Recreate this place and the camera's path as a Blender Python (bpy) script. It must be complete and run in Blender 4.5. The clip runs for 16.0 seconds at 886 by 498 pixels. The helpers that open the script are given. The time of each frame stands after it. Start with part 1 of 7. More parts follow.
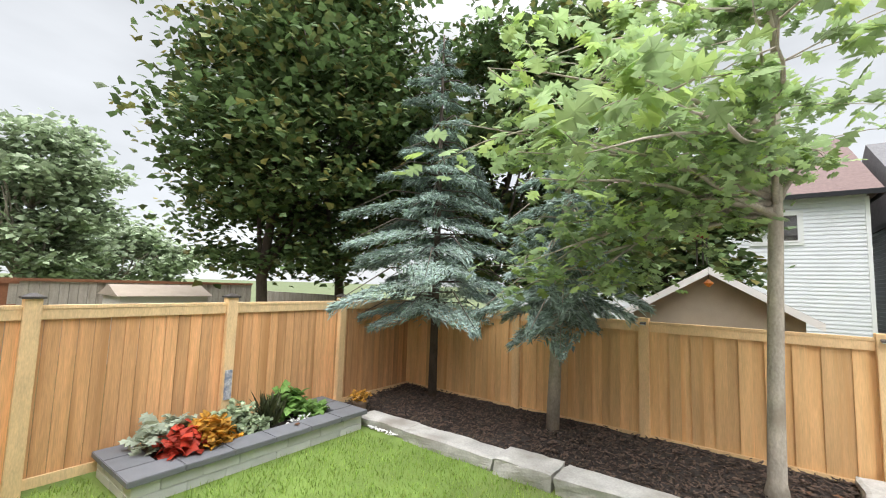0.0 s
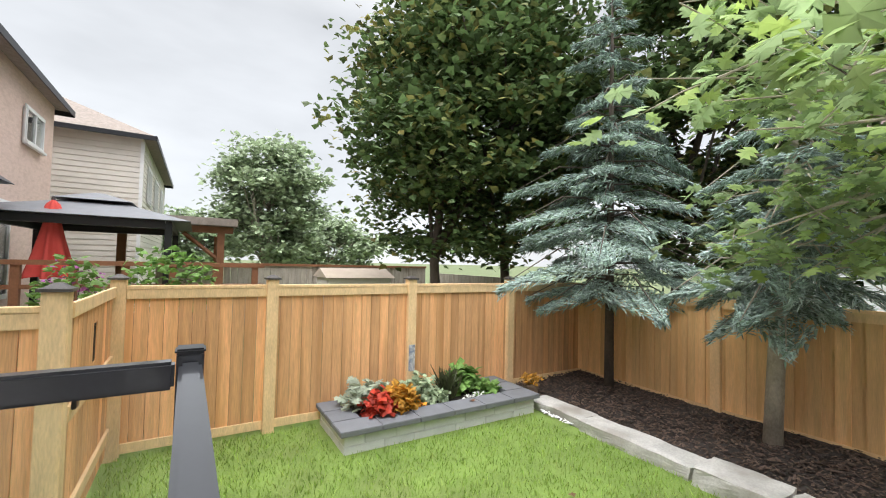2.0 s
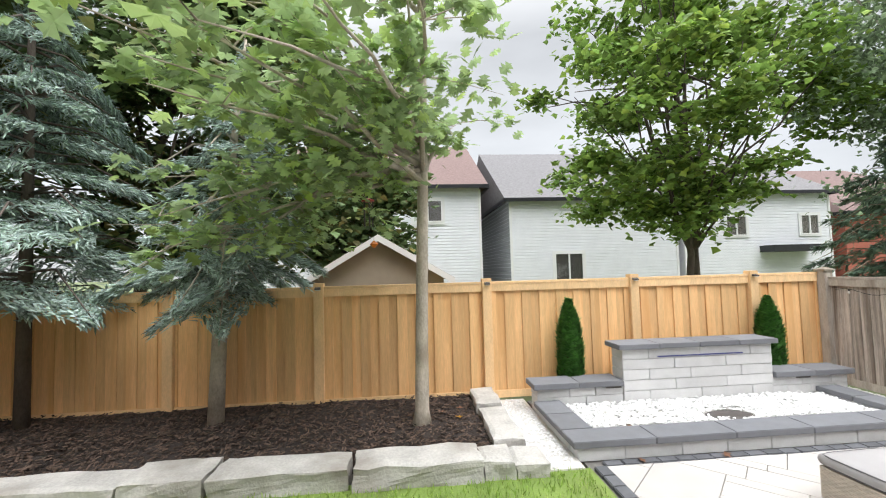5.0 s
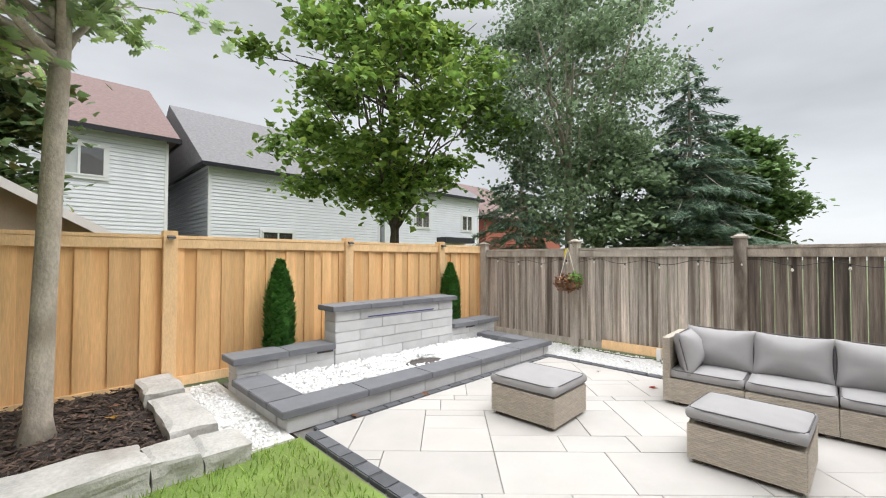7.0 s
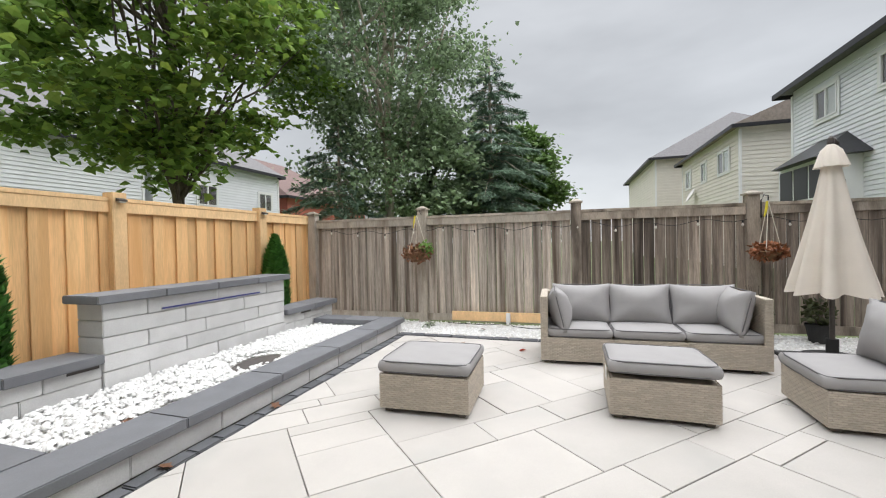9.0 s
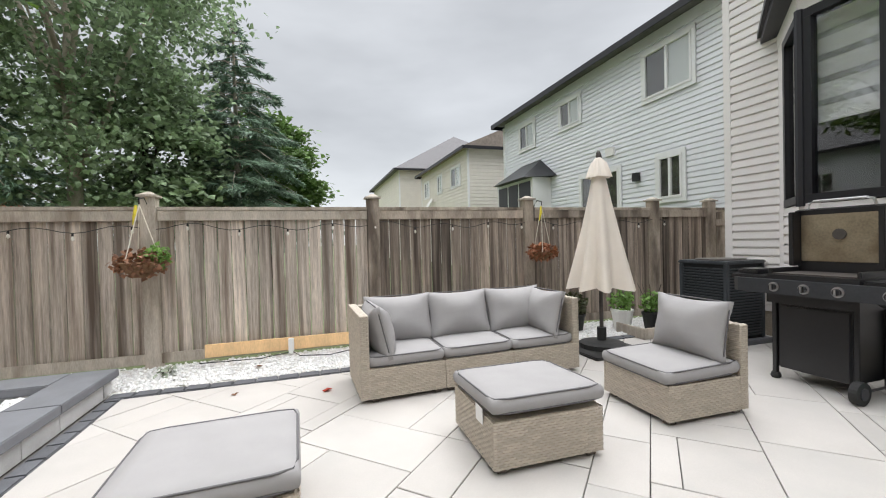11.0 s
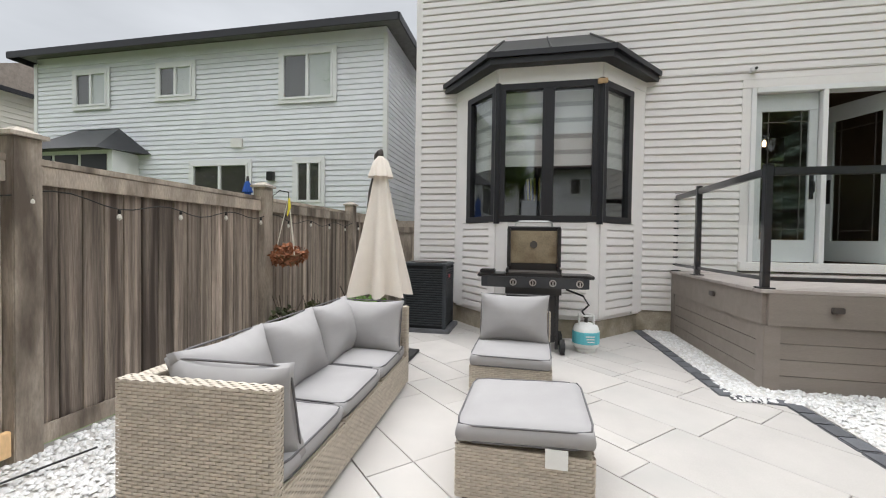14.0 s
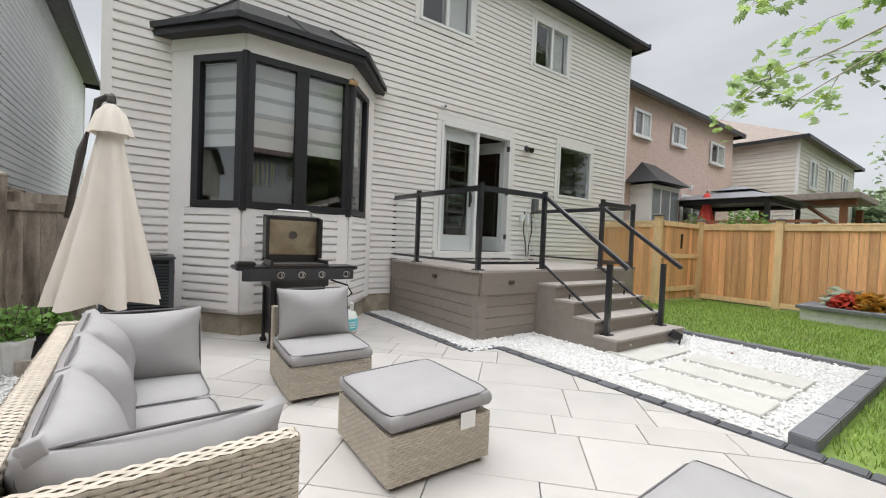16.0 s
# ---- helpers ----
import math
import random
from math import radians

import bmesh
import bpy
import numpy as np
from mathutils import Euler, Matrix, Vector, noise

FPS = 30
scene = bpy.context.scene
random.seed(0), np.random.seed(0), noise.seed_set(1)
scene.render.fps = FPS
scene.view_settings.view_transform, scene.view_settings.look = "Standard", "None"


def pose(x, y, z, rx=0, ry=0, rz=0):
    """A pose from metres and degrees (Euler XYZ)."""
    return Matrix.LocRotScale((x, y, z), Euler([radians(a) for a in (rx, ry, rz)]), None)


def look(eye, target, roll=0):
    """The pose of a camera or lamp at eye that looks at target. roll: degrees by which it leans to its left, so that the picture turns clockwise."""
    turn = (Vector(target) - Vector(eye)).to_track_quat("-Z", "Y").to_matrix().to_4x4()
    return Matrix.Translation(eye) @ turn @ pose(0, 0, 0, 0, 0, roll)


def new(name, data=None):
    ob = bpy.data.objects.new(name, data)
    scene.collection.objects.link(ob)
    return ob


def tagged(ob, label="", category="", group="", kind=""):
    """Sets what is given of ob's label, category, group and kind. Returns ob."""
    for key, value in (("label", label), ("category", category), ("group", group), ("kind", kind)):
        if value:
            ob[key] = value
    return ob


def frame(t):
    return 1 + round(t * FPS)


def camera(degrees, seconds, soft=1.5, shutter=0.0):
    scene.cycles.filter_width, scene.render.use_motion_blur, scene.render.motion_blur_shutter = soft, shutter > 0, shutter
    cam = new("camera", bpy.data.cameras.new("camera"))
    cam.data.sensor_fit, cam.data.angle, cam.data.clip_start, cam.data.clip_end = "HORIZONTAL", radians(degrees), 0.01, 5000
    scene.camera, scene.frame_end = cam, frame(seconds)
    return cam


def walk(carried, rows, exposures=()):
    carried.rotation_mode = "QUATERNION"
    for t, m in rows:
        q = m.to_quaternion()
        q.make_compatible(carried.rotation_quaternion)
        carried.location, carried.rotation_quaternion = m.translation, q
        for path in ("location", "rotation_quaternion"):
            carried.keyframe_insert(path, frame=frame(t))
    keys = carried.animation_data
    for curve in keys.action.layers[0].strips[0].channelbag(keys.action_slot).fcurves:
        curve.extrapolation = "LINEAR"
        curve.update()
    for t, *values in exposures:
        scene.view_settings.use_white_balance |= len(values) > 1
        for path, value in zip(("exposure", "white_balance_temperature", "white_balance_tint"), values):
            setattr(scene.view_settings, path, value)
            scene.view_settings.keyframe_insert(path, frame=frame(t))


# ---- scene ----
cam = camera(95.0, 16.0, soft=1.1)
METRES, EYE, TILT, LEAN, TURN = 8.3, 2.22, 0.0, 0.0, 36.4
ROWS = [
    (0.0, 0.0, 0.0, 0.0, -0.17, 5.11, -1.86),
    (0.5, -0.0069, 0.0127, -0.0012, 10.04, 4.0, -1.74),
    (1.0, -0.0119, 0.0163, -0.0006, 20.45, 3.19, -1.64),
    (1.5, -0.0163, 0.0148, -0.0005, 27.59, 2.72, -1.58),
    (2.0, -0.014, 0.0161, -0.0007, 22.35, 2.0, -1.39),
    (2.5, -0.0032, 0.0222, -0.0008, 6.91, 1.16, -0.98),
    (3.0, 0.0087, 0.0239, 0.0008, -7.32, 0.93, -0.52),
    (5.5, 0.0755, 0.0623, -0.0411, -51.85, 2.92, 1.57),
    (6.0, 0.0924, 0.0721, -0.0526, -65.54, 2.63, 1.19),
    (6.5, 0.1009, 0.091, -0.0716, -77.05, 0.94, 0.43),
    (7.0, 0.1151, 0.1031, -0.0836, -80.93, 1.27, -0.13),
    (7.5, 0.1339, 0.1211, -0.0977, -84.39, 0.92, -0.41),
    (8.0, 0.1596, 0.1503, -0.1131, -91.96, -0.17, 0.61),
    (8.5, 0.1997, 0.1706, -0.1194, -99.69, -0.66, 0.54),
    (9.0, 0.24, 0.1861, -0.1163, -109.21, -0.76, 1.15),
    (9.5, 0.2784, 0.1955, -0.1151, -122.53, -1.03, 2.26),
    (10.0, 0.3087, 0.1831, -0.1171, -135.02, -1.29, 2.0),
    (12.5, 0.553, 0.1596, -0.1165, -157.1, -1.14, 0.82),
    (13.0, 0.6035, 0.1507, -0.1181, -171.76, -1.56, -0.11),
    (13.5, 0.6479, 0.1296, -0.1159, -188.43, -1.49, -0.77),
    (14.0, 0.6839, 0.1038, -0.1149, -204.77, -1.23, -0.84),
    (14.5, 0.7154, 0.0715, -0.1171, -218.24, -0.81, -0.75),
    (15.0, 0.7512, 0.0436, -0.1165, -230.07, -0.74, -0.91),
    (15.5, 0.7744, 0.0151, -0.1169, -241.92, -0.99, -1.39),
    (16.0, 0.791, -0.0071, -0.1159, -251.98, -1.45, -2.31),
]
walk(cam, [(t, pose(0, 0, EYE, TILT, LEAN, TURN) @ pose(METRES * x, METRES * y, METRES * z, 90 + pitch, roll, yaw)) for t, x, y, z, yaw, pitch, roll in ROWS],
     exposures=((0.0, 0.62), (5.5, 0.54), (8.5, 0.2), (12.5, 0.34), (16.0, 0.22)))

# ---------------- world and light: a bright overcast sky ----------------
world = bpy.data.worlds.new("overcast_sky")
scene.world = world
world.use_nodes = True
wn, wl = world.node_tree.nodes, world.node_tree.links
wn.clear()
w_out = wn.new("ShaderNodeOutputWorld")
w_bg = wn.new("ShaderNodeBackground")
w_sky = wn.new("ShaderNodeTexSky")
w_sky.sky_type, w_sky.sun_disc = "NISHITA", False
w_sky.sun_elevation, w_sky.sun_rotation = radians(62), radians(145)
w_dim = wn.new("ShaderNodeVectorMath")
w_dim.operation = "SCALE"
w_dim.inputs["Scale"].default_value = 0.1
wl.new(w_sky.outputs[0], w_dim.inputs[0])
w_tc = wn.new("ShaderNodeTexCoord")
w_sep = wn.new("ShaderNodeSeparateXYZ")
wl.new(w_tc.outputs["Generated"], w_sep.inputs[0])
w_ramp = wn.new("ShaderNodeValToRGB")
w_ramp.color_ramp.elements[0].position = 0.0
w_ramp.color_ramp.elements[0].color = (0.66, 0.68, 0.705, 1)
w_ramp.color_ramp.elements[1].position = 1.0
w_ramp.color_ramp.elements[1].color = (3.05, 3.1, 3.2, 1)
w_mid = w_ramp.color_ramp.elements.new(0.5)
w_hi = w_ramp.color_ramp.elements.new(0.6)
w_hi.color = (0.85, 0.86, 0.87, 1)
w_top = w_ramp.color_ramp.elements.new(0.72)
w_top.color = (2.5, 2.52, 2.58, 1)
w_mid = w_ramp.color_ramp.elements[1]
w_mid.color = (0.55, 0.565, 0.585, 1)
wl.new(w_sep.outputs[2], w_ramp.inputs[0])
w_map = wn.new("ShaderNodeMapping")
w_map.inputs["Scale"].default_value = (1.0, 1.0, 3.2)
wl.new(w_tc.outputs["Generated"], w_map.inputs[0])
w_noise = wn.new("ShaderNodeTexNoise")
w_noise.inputs["Scale"].default_value = 1.7
w_noise.inputs["Detail"].default_value = 5.0
wl.new(w_map.outputs[0], w_noise.inputs["Vector"])
w_cl = wn.new("ShaderNodeMapRange")
w_cl.inputs["From Min"].default_value, w_cl.inputs["From Max"].default_value = 0.3, 0.7
w_cl.inputs["To Min"].default_value, w_cl.inputs["To Max"].default_value = 0.8, 1.17
wl.new(w_noise.outputs[0], w_cl.inputs["Value"])
w_mul = wn.new("ShaderNodeVectorMath")
w_mul.operation = "SCALE"
wl.new(w_ramp.outputs[0], w_mul.inputs[0])
wl.new(w_cl.outputs[0], w_mul.inputs["Scale"])
w_mix = wn.new("ShaderNodeMix")
w_mix.data_type = "RGBA"
w_mix.inputs[0].default_value = 0.9
wl.new(w_dim.outputs[0], w_mix.inputs[6])
wl.new(w_mul.outputs[0], w_mix.inputs[7])
wl.new(w_mix.outputs[2], w_bg.inputs[0])
w_bg.inputs[1].default_value = 1.0
wl.new(w_bg.outputs[0], w_out.inputs[0])
sun = new("sun", bpy.data.lights.new("sun", "SUN"))
sun.data.energy, sun.data.angle, sun.data.color = 1.5, radians(50), (1.0, 0.985, 0.97)
sun.matrix_world = look((0, 0, 30), (-9, 13, 0))


# ---------------- materials ----------------
def mat(name, base, rough=0.7, var=0.25, scale=6.0, fine=60.0, bump=0.15, metal=0.0, stretch=(1, 1, 1), rnd=0.0, island=0.0,
        tint=None, tint_at=0.55, trans=0.0, coat=0.0, spec=0.5, bump_dist=0.01):
    m = bpy.data.materials.new(name)
    m.use_nodes = True
    n, l = m.node_tree.nodes, m.node_tree.links
    b = n["Principled BSDF"]
    b.inputs["Roughness"].default_value = rough
    b.inputs["Metallic"].default_value = metal
    b.inputs["Specular IOR Level"].default_value = spec
    b.inputs["Coat Weight"].default_value = coat
    tc = n.new("ShaderNodeTexCoord")
    mp = n.new("ShaderNodeMapping")
    mp.inputs["Scale"].default_value = stretch
    l.new(tc.outputs["Object"], mp.inputs[0])
    vec = mp.outputs[0]
    if rnd > 0 or island > 0:
        add = n.new("ShaderNodeVectorMath")
        add.operation = "ADD"
        if rnd > 0:
            src = n.new("ShaderNodeObjectInfo").outputs["Random"]
        else:
            src = n.new("ShaderNodeNewGeometry").outputs["Random Per Island"]
        big = n.new("ShaderNodeMath")
        big.operation = "MULTIPLY"
        big.inputs[1].default_value = 37.0
        l.new(src, big.inputs[0])
        l.new(vec, add.inputs[0])
        l.new(big.outputs[0], add.inputs[1])
        vec = add.outputs[0]
    n1, n2 = n.new("ShaderNodeTexNoise"), n.new("ShaderNodeTexNoise")
    n1.inputs["Scale"].default_value, n1.inputs["Detail"].default_value = scale, 4
    n2.inputs["Scale"].default_value, n2.inputs["Detail"].default_value = fine, 3
    l.new(vec, n1.inputs["Vector"])
    l.new(vec, n2.inputs["Vector"])
    mixn = n.new("ShaderNodeMath")
    mixn.operation = "MULTIPLY_ADD"
    mixn.inputs[1].default_value = 0.45
    l.new(n2.outputs[0], mixn.inputs[0])
    half = n.new("ShaderNodeMath")
    half.operation = "MULTIPLY"
    half.inputs[1].default_value = 0.55
    l.new(n1.outputs[0], half.inputs[0])
    l.new(half.outputs[0], mixn.inputs[2])
    ramp = n.new("ShaderNodeValToRGB")
    e = ramp.color_ramp.elements
    e[0].position, e[1].position = 0.32, 0.68
    e[0].color = (*[max(0.0, c * (1 - var)) for c in base], 1)
    e[1].color = (*[min(1.0, c * (1 + var)) for c in base], 1)
    l.new(mixn.outputs[0], ramp.inputs[0])
    col = ramp.outputs[0]
    if tint is not None:
        n3 = n.new("ShaderNodeTexNoise")
        n3.inputs["Scale"].default_value, n3.inputs["Detail"].default_value = scale * 0.37, 6
        l.new(vec, n3.inputs["Vector"])
        r3 = n.new("ShaderNodeMapRange")
        r3.inputs["From Min"].default_value, r3.inputs["From Max"].default_value = tint_at - 0.08, tint_at + 0.12
        l.new(n3.outputs[0], r3.inputs["Value"])
        mx = n.new("ShaderNodeMix")
        mx.data_type = "RGBA"
        mx.inputs[7].default_value = (*tint, 1)
        l.new(r3.outputs[0], mx.inputs[0])
        l.new(col, mx.inputs[6])
        col = mx.outputs[2]
    if rnd > 0 or island > 0:
        amount = rnd or island
        rr = n.new("ShaderNodeMapRange")
        rr.inputs["To Min"].default_value, rr.inputs["To Max"].default_value = 1 - amount, 1 + amount
        l.new(src, rr.inputs["Value"])
        sc = n.new("ShaderNodeVectorMath")
        sc.operation = "SCALE"
        l.new(col, sc.inputs[0])
        l.new(rr.outputs[0], sc.inputs["Scale"])
        col = sc.outputs[0]
    l.new(col, b.inputs["Base Color"])
    if bump > 0:
        bp = n.new("ShaderNodeBump")
        bp.inputs["Strength"].default_value = bump
        bp.inputs["Distance"].default_value = bump_dist
        l.new(mixn.outputs[0], bp.inputs["Height"])
        l.new(bp.outputs[0], b.inputs["Normal"])
    if trans > 0:
        tr = n.new("ShaderNodeBsdfTranslucent")
        l.new(col, tr.inputs["Color"])
        ms = n.new("ShaderNodeMixShader")
        ms.inputs[0].default_value = trans
        l.new(b.outputs[0], ms.inputs[1])
        l.new(tr.outputs[0], ms.inputs[2])
        l.new(ms.outputs[0], n["Material Output"].inputs[0])
    return m


def glass_mat(name, tint, least, most):
    """Thin pane: see-through with a sharp gloss that grows at a flat angle."""
    m = bpy.data.materials.new(name)
    m.use_nodes = True
    n, l = m.node_tree.nodes, m.node_tree.links
    n.remove(n["Principled BSDF"])
    t, g, ms, lw = n.new("ShaderNodeBsdfTransparent"), n.new("ShaderNodeBsdfGlossy"), n.new("ShaderNodeMixShader"), n.new("ShaderNodeLayerWeight")
    t.inputs[0].default_value = (*tint, 1)
    g.inputs["Roughness"].default_value = 0.02
    lw.inputs["Blend"].default_value = 0.5
    pw = n.new("ShaderNodeMath")
    pw.operation = "POWER"
    pw.inputs[1].default_value = 4.0
    l.new(lw.outputs["Facing"], pw.inputs[0])
    mr = n.new("ShaderNodeMapRange")
    mr.inputs["To Min"].default_value, mr.inputs["To Max"].default_value = least, most
    l.new(pw.outputs[0], mr.inputs["Value"])
    l.new(mr.outputs[0], ms.inputs[0])
    l.new(t.outputs[0], ms.inputs[1])
    l.new(g.outputs[0], ms.inputs[2])
    l.new(ms.outputs[0], n["Material Output"].inputs[0])
    return m


CEDAR = mat("new_cedar", (0.80, 0.50, 0.235), 0.75, 0.16, 5, 40, 0.2, stretch=(3, 3, 0.35), rnd=0.16, tint=(0.70, 0.38, 0.15), tint_at=0.6)
CEDAR_P = mat("cedar_frame", (0.82, 0.56, 0.30), 0.75, 0.14, 5, 40, 0.2, stretch=(2, 2, 0.6), rnd=0.08)
OCHRE = mat("stained_cedar", (0.75, 0.415, 0.20), 0.75, 0.24, 5, 40, 0.2, stretch=(3, 3, 0.3), rnd=0.22, tint=(0.56, 0.28, 0.115), tint_at=0.58)
OCHRE_P = mat("stained_frame", (0.80, 0.57, 0.32), 0.75, 0.18, 5, 40, 0.2, stretch=(2, 2, 0.5), rnd=0.08)
GREY_W = mat("weathered_wood", (0.43, 0.375, 0.325), 0.85, 0.55, 7, 60, 0.5, stretch=(4, 4, 0.22), rnd=0.34, tint=(0.12, 0.088, 0.066), tint_at=0.565)
GREY_P = mat("weathered_frame", (0.42, 0.375, 0.32), 0.85, 0.25, 6, 50, 0.4, stretch=(2, 2, 0.5), rnd=0.1, tint=(0.2, 0.16, 0.12), tint_at=0.62)
GREY_D = mat("dark_weathered_wood", (0.31, 0.255, 0.21), 0.85, 0.6, 7, 60, 0.5, stretch=(4, 4, 0.22), rnd=0.4, tint=(0.075, 0.056, 0.045), tint_at=0.54)
GREY_DP = mat("dark_weathered_frame", (0.41, 0.35, 0.29), 0.85, 0.3, 6, 50, 0.4, stretch=(2, 2, 0.5), rnd=0.12, tint=(0.12, 0.095, 0.075), tint_at=0.56)
BROWN_W = mat("brown_wood", (0.25, 0.105, 0.05), 0.7, 0.2, 5, 40, 0.2)
CAP_DK = mat("dark_post_cap", (0.07, 0.06, 0.055), 0.5, 0.2, 20, 90, 0.05)
PAVER = mat("pale_paver", (0.47, 0.445, 0.42), 0.8, 0.07, 3, 160, 0.12, rnd=0.055, tint=(0.42, 0.405, 0.385), tint_at=0.6, bump_dist=0.003)
JOINT = mat("joint_sand", (0.17, 0.16, 0.15), 0.95, 0.3, 20, 200, 0.3)
CHAR = mat("charcoal_stone", (0.105, 0.108, 0.118), 0.85, 0.2, 8, 150, 0.3, rnd=0.2, bump_dist=0.004)
COPING = mat("charcoal_coping", (0.165, 0.17, 0.185), 0.85, 0.12, 6, 160, 0.2, rnd=0.1, bump_dist=0.003)
BLOCK = mat("grey_wall_block", (0.60, 0.60, 0.60), 0.85, 0.12, 5, 120, 0.25, rnd=0.1, bump_dist=0.004)
LEDGE = mat("ledge_rock", (0.47, 0.455, 0.43), 0.9, 0.22, 4, 40, 0.6, tint=(0.29, 0.265, 0.235), tint_at=0.58, bump_dist=0.02)
PEBBLE = mat("white_pebble", (0.72, 0.715, 0.705), 0.6, 0.06, 30, 120, 0.1, island=0.14)
BED_W = mat("white_grit", (0.62, 0.60, 0.57), 0.9, 0.2, 30, 120, 0.5)
MULCH = mat("dark_mulch", (0.035, 0.026, 0.022), 0.95, 0.5, 14, 80, 1.0, bump_dist=0.03)
CHIP = mat("mulch_chip", (0.075, 0.05, 0.038), 0.9, 0.3, 20, 90, 0.2, island=0.8)
SOIL = mat("lawn_soil", (0.17, 0.25, 0.055), 0.95, 0.35, 2.2, 60, 0.6, tint=(0.16, 0.19, 0.06), tint_at=0.6)
GRASS = mat("grass_blade", (0.24, 0.365, 0.072), 0.6, 0.25, 1.4, 20, 0, island=0.35, tint=(0.40, 0.47, 0.13), tint_at=0.58, trans=0.25, spec=0.2)
# one composite, two tones: DECKING on upright faces, lighter DECKTOP on boards and treads
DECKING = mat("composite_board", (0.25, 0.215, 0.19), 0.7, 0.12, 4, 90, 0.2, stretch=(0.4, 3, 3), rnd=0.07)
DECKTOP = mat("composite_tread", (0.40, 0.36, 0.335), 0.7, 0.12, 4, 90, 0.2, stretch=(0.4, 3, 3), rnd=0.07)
BLACK_M = mat("black_metal", (0.012, 0.012, 0.014), 0.35, 0.15, 20, 90, 0.02, spec=0.6)
RAILGREY = mat("rail_sheen", (0.03, 0.031, 0.036), 0.28, 0.1, 20, 90, 0.0, coat=0.6)
SIDING = mat("greige_siding", (0.79, 0.76, 0.745), 0.6, 0.05, 2, 90, 0.08, stretch=(0.3, 1, 2), rnd=0.02)
TRIM_G = mat("greige_trim", (0.81, 0.785, 0.77), 0.6, 0.04, 3, 90, 0.05)
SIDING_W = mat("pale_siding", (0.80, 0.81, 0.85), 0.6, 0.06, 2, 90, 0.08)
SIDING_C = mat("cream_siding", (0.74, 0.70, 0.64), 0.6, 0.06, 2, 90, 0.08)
# siding with the shade of a west side put into its darker grey
SIDING_SHADE = mat("shaded_grey_siding", (0.42, 0.43, 0.45), 0.6, 0.06, 2, 90, 0.08)
WHITE_F = mat("white_vinyl", (0.80, 0.80, 0.80), 0.45, 0.03, 5, 90, 0.02)
DARK_F = mat("dark_window_frame", (0.011, 0.011, 0.015), 0.45, 0.15, 10, 90, 0.03)
SHINGLE = mat("grey_shingle", (0.19, 0.185, 0.19), 0.95, 0.25, 9, 60, 0.5, island=0.15)
SHINGLE_R = mat("red_brown_shingle", (0.19, 0.13, 0.12), 0.95, 0.25, 9, 60, 0.5, island=0.15)
SHINGLE_B = mat("brown_shingle", (0.29, 0.245, 0.215), 0.95, 0.25, 9, 60, 0.5)
SEAM = mat("black_standing_seam", (0.03, 0.031, 0.035), 0.42, 0.2, 6, 60, 0.05, metal=0.3)
CONCRETE = mat("old_concrete", (0.36, 0.315, 0.25), 0.9, 0.3, 6, 60, 0.4, tint=(0.22, 0.19, 0.13), tint_at=0.55)
# the gloom of unlit rooms is put into this dark brown
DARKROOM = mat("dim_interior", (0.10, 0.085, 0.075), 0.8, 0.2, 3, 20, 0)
BLIND = mat("white_blind", (0.86, 0.85, 0.82), 0.8, 0.04, 4, 60, 0.05, trans=0.1)
BLIND_S = mat("sheer_blind", (0.55, 0.545, 0.53), 0.8, 0.04, 4, 60, 0.05, trans=0.3)
PANE = glass_mat("window_pane", (0.9, 0.92, 0.92), 0.1, 0.8)
CLEAR = glass_mat("rail_glass", (0.97, 0.985, 0.98), 0.02, 0.5)
WICKER = mat("taupe_wicker", (0.50, 0.44, 0.365), 0.6, 0.12, 20, 120, 0.25, island=0.1, bump_dist=0.002)
WICKER_B = mat("wicker_core", (0.38, 0.33, 0.265), 0.8, 0.2, 20, 120, 0.2)
FABRIC = mat("grey_fabric", (0.345, 0.335, 0.335), 0.95, 0.06, 6, 400, 0.25, spec=0.1, bump_dist=0.002)
PIPING = mat("dark_piping", (0.13, 0.125, 0.13), 0.9, 0.1, 20, 90, 0.1)
PAPER = mat("white_tag", (0.8, 0.8, 0.78), 0.8, 0.03, 10, 90, 0.05)
CANVAS = mat("cream_canvas", (0.84, 0.77, 0.69), 0.95, 0.05, 5, 250, 0.2, spec=0.1, trans=0.12)
RED_C = mat("red_canvas", (0.62, 0.075, 0.06), 0.9, 0.12, 5, 200, 0.1)
BLUE_C = mat("blue_canvas", (0.02, 0.08, 0.33), 0.9, 0.12, 5, 200, 0.1)
STEEL = mat("brushed_steel", (0.55, 0.55, 0.56), 0.3, 0.08, 20, 200, 0.03, metal=1.0)
LIDIN = mat("stained_lid_steel", (0.33, 0.275, 0.195), 0.45, 0.25, 6, 60, 0.05, metal=0.6, tint=(0.18, 0.13, 0.08), tint_at=0.58)
GRILLP = mat("grill_panel", (0.05, 0.053, 0.06), 0.4, 0.15, 20, 90, 0.03, metal=0.3)
ACMAT = mat("slate_ac_metal", (0.04, 0.047, 0.055), 0.5, 0.15, 10, 90, 0.05)
TANK_W = mat("white_tank_paint", (0.78, 0.78, 0.76), 0.4, 0.08, 8, 60, 0.03)
TANK_T = mat("teal_tank_label", (0.13, 0.52, 0.60), 0.5, 0.08, 8, 60, 0.02)
RUBBER = mat("black_rubber", (0.02, 0.02, 0.02), 0.7, 0.2, 20, 90, 0.1)
BRICKS = mat("pink_brick", (0.70, 0.53, 0.46), 0.9, 0.12, 14, 70, 0.3, stretch=(1, 1, 3.2), tint=(0.62, 0.46, 0.39), tint_at=0.55)
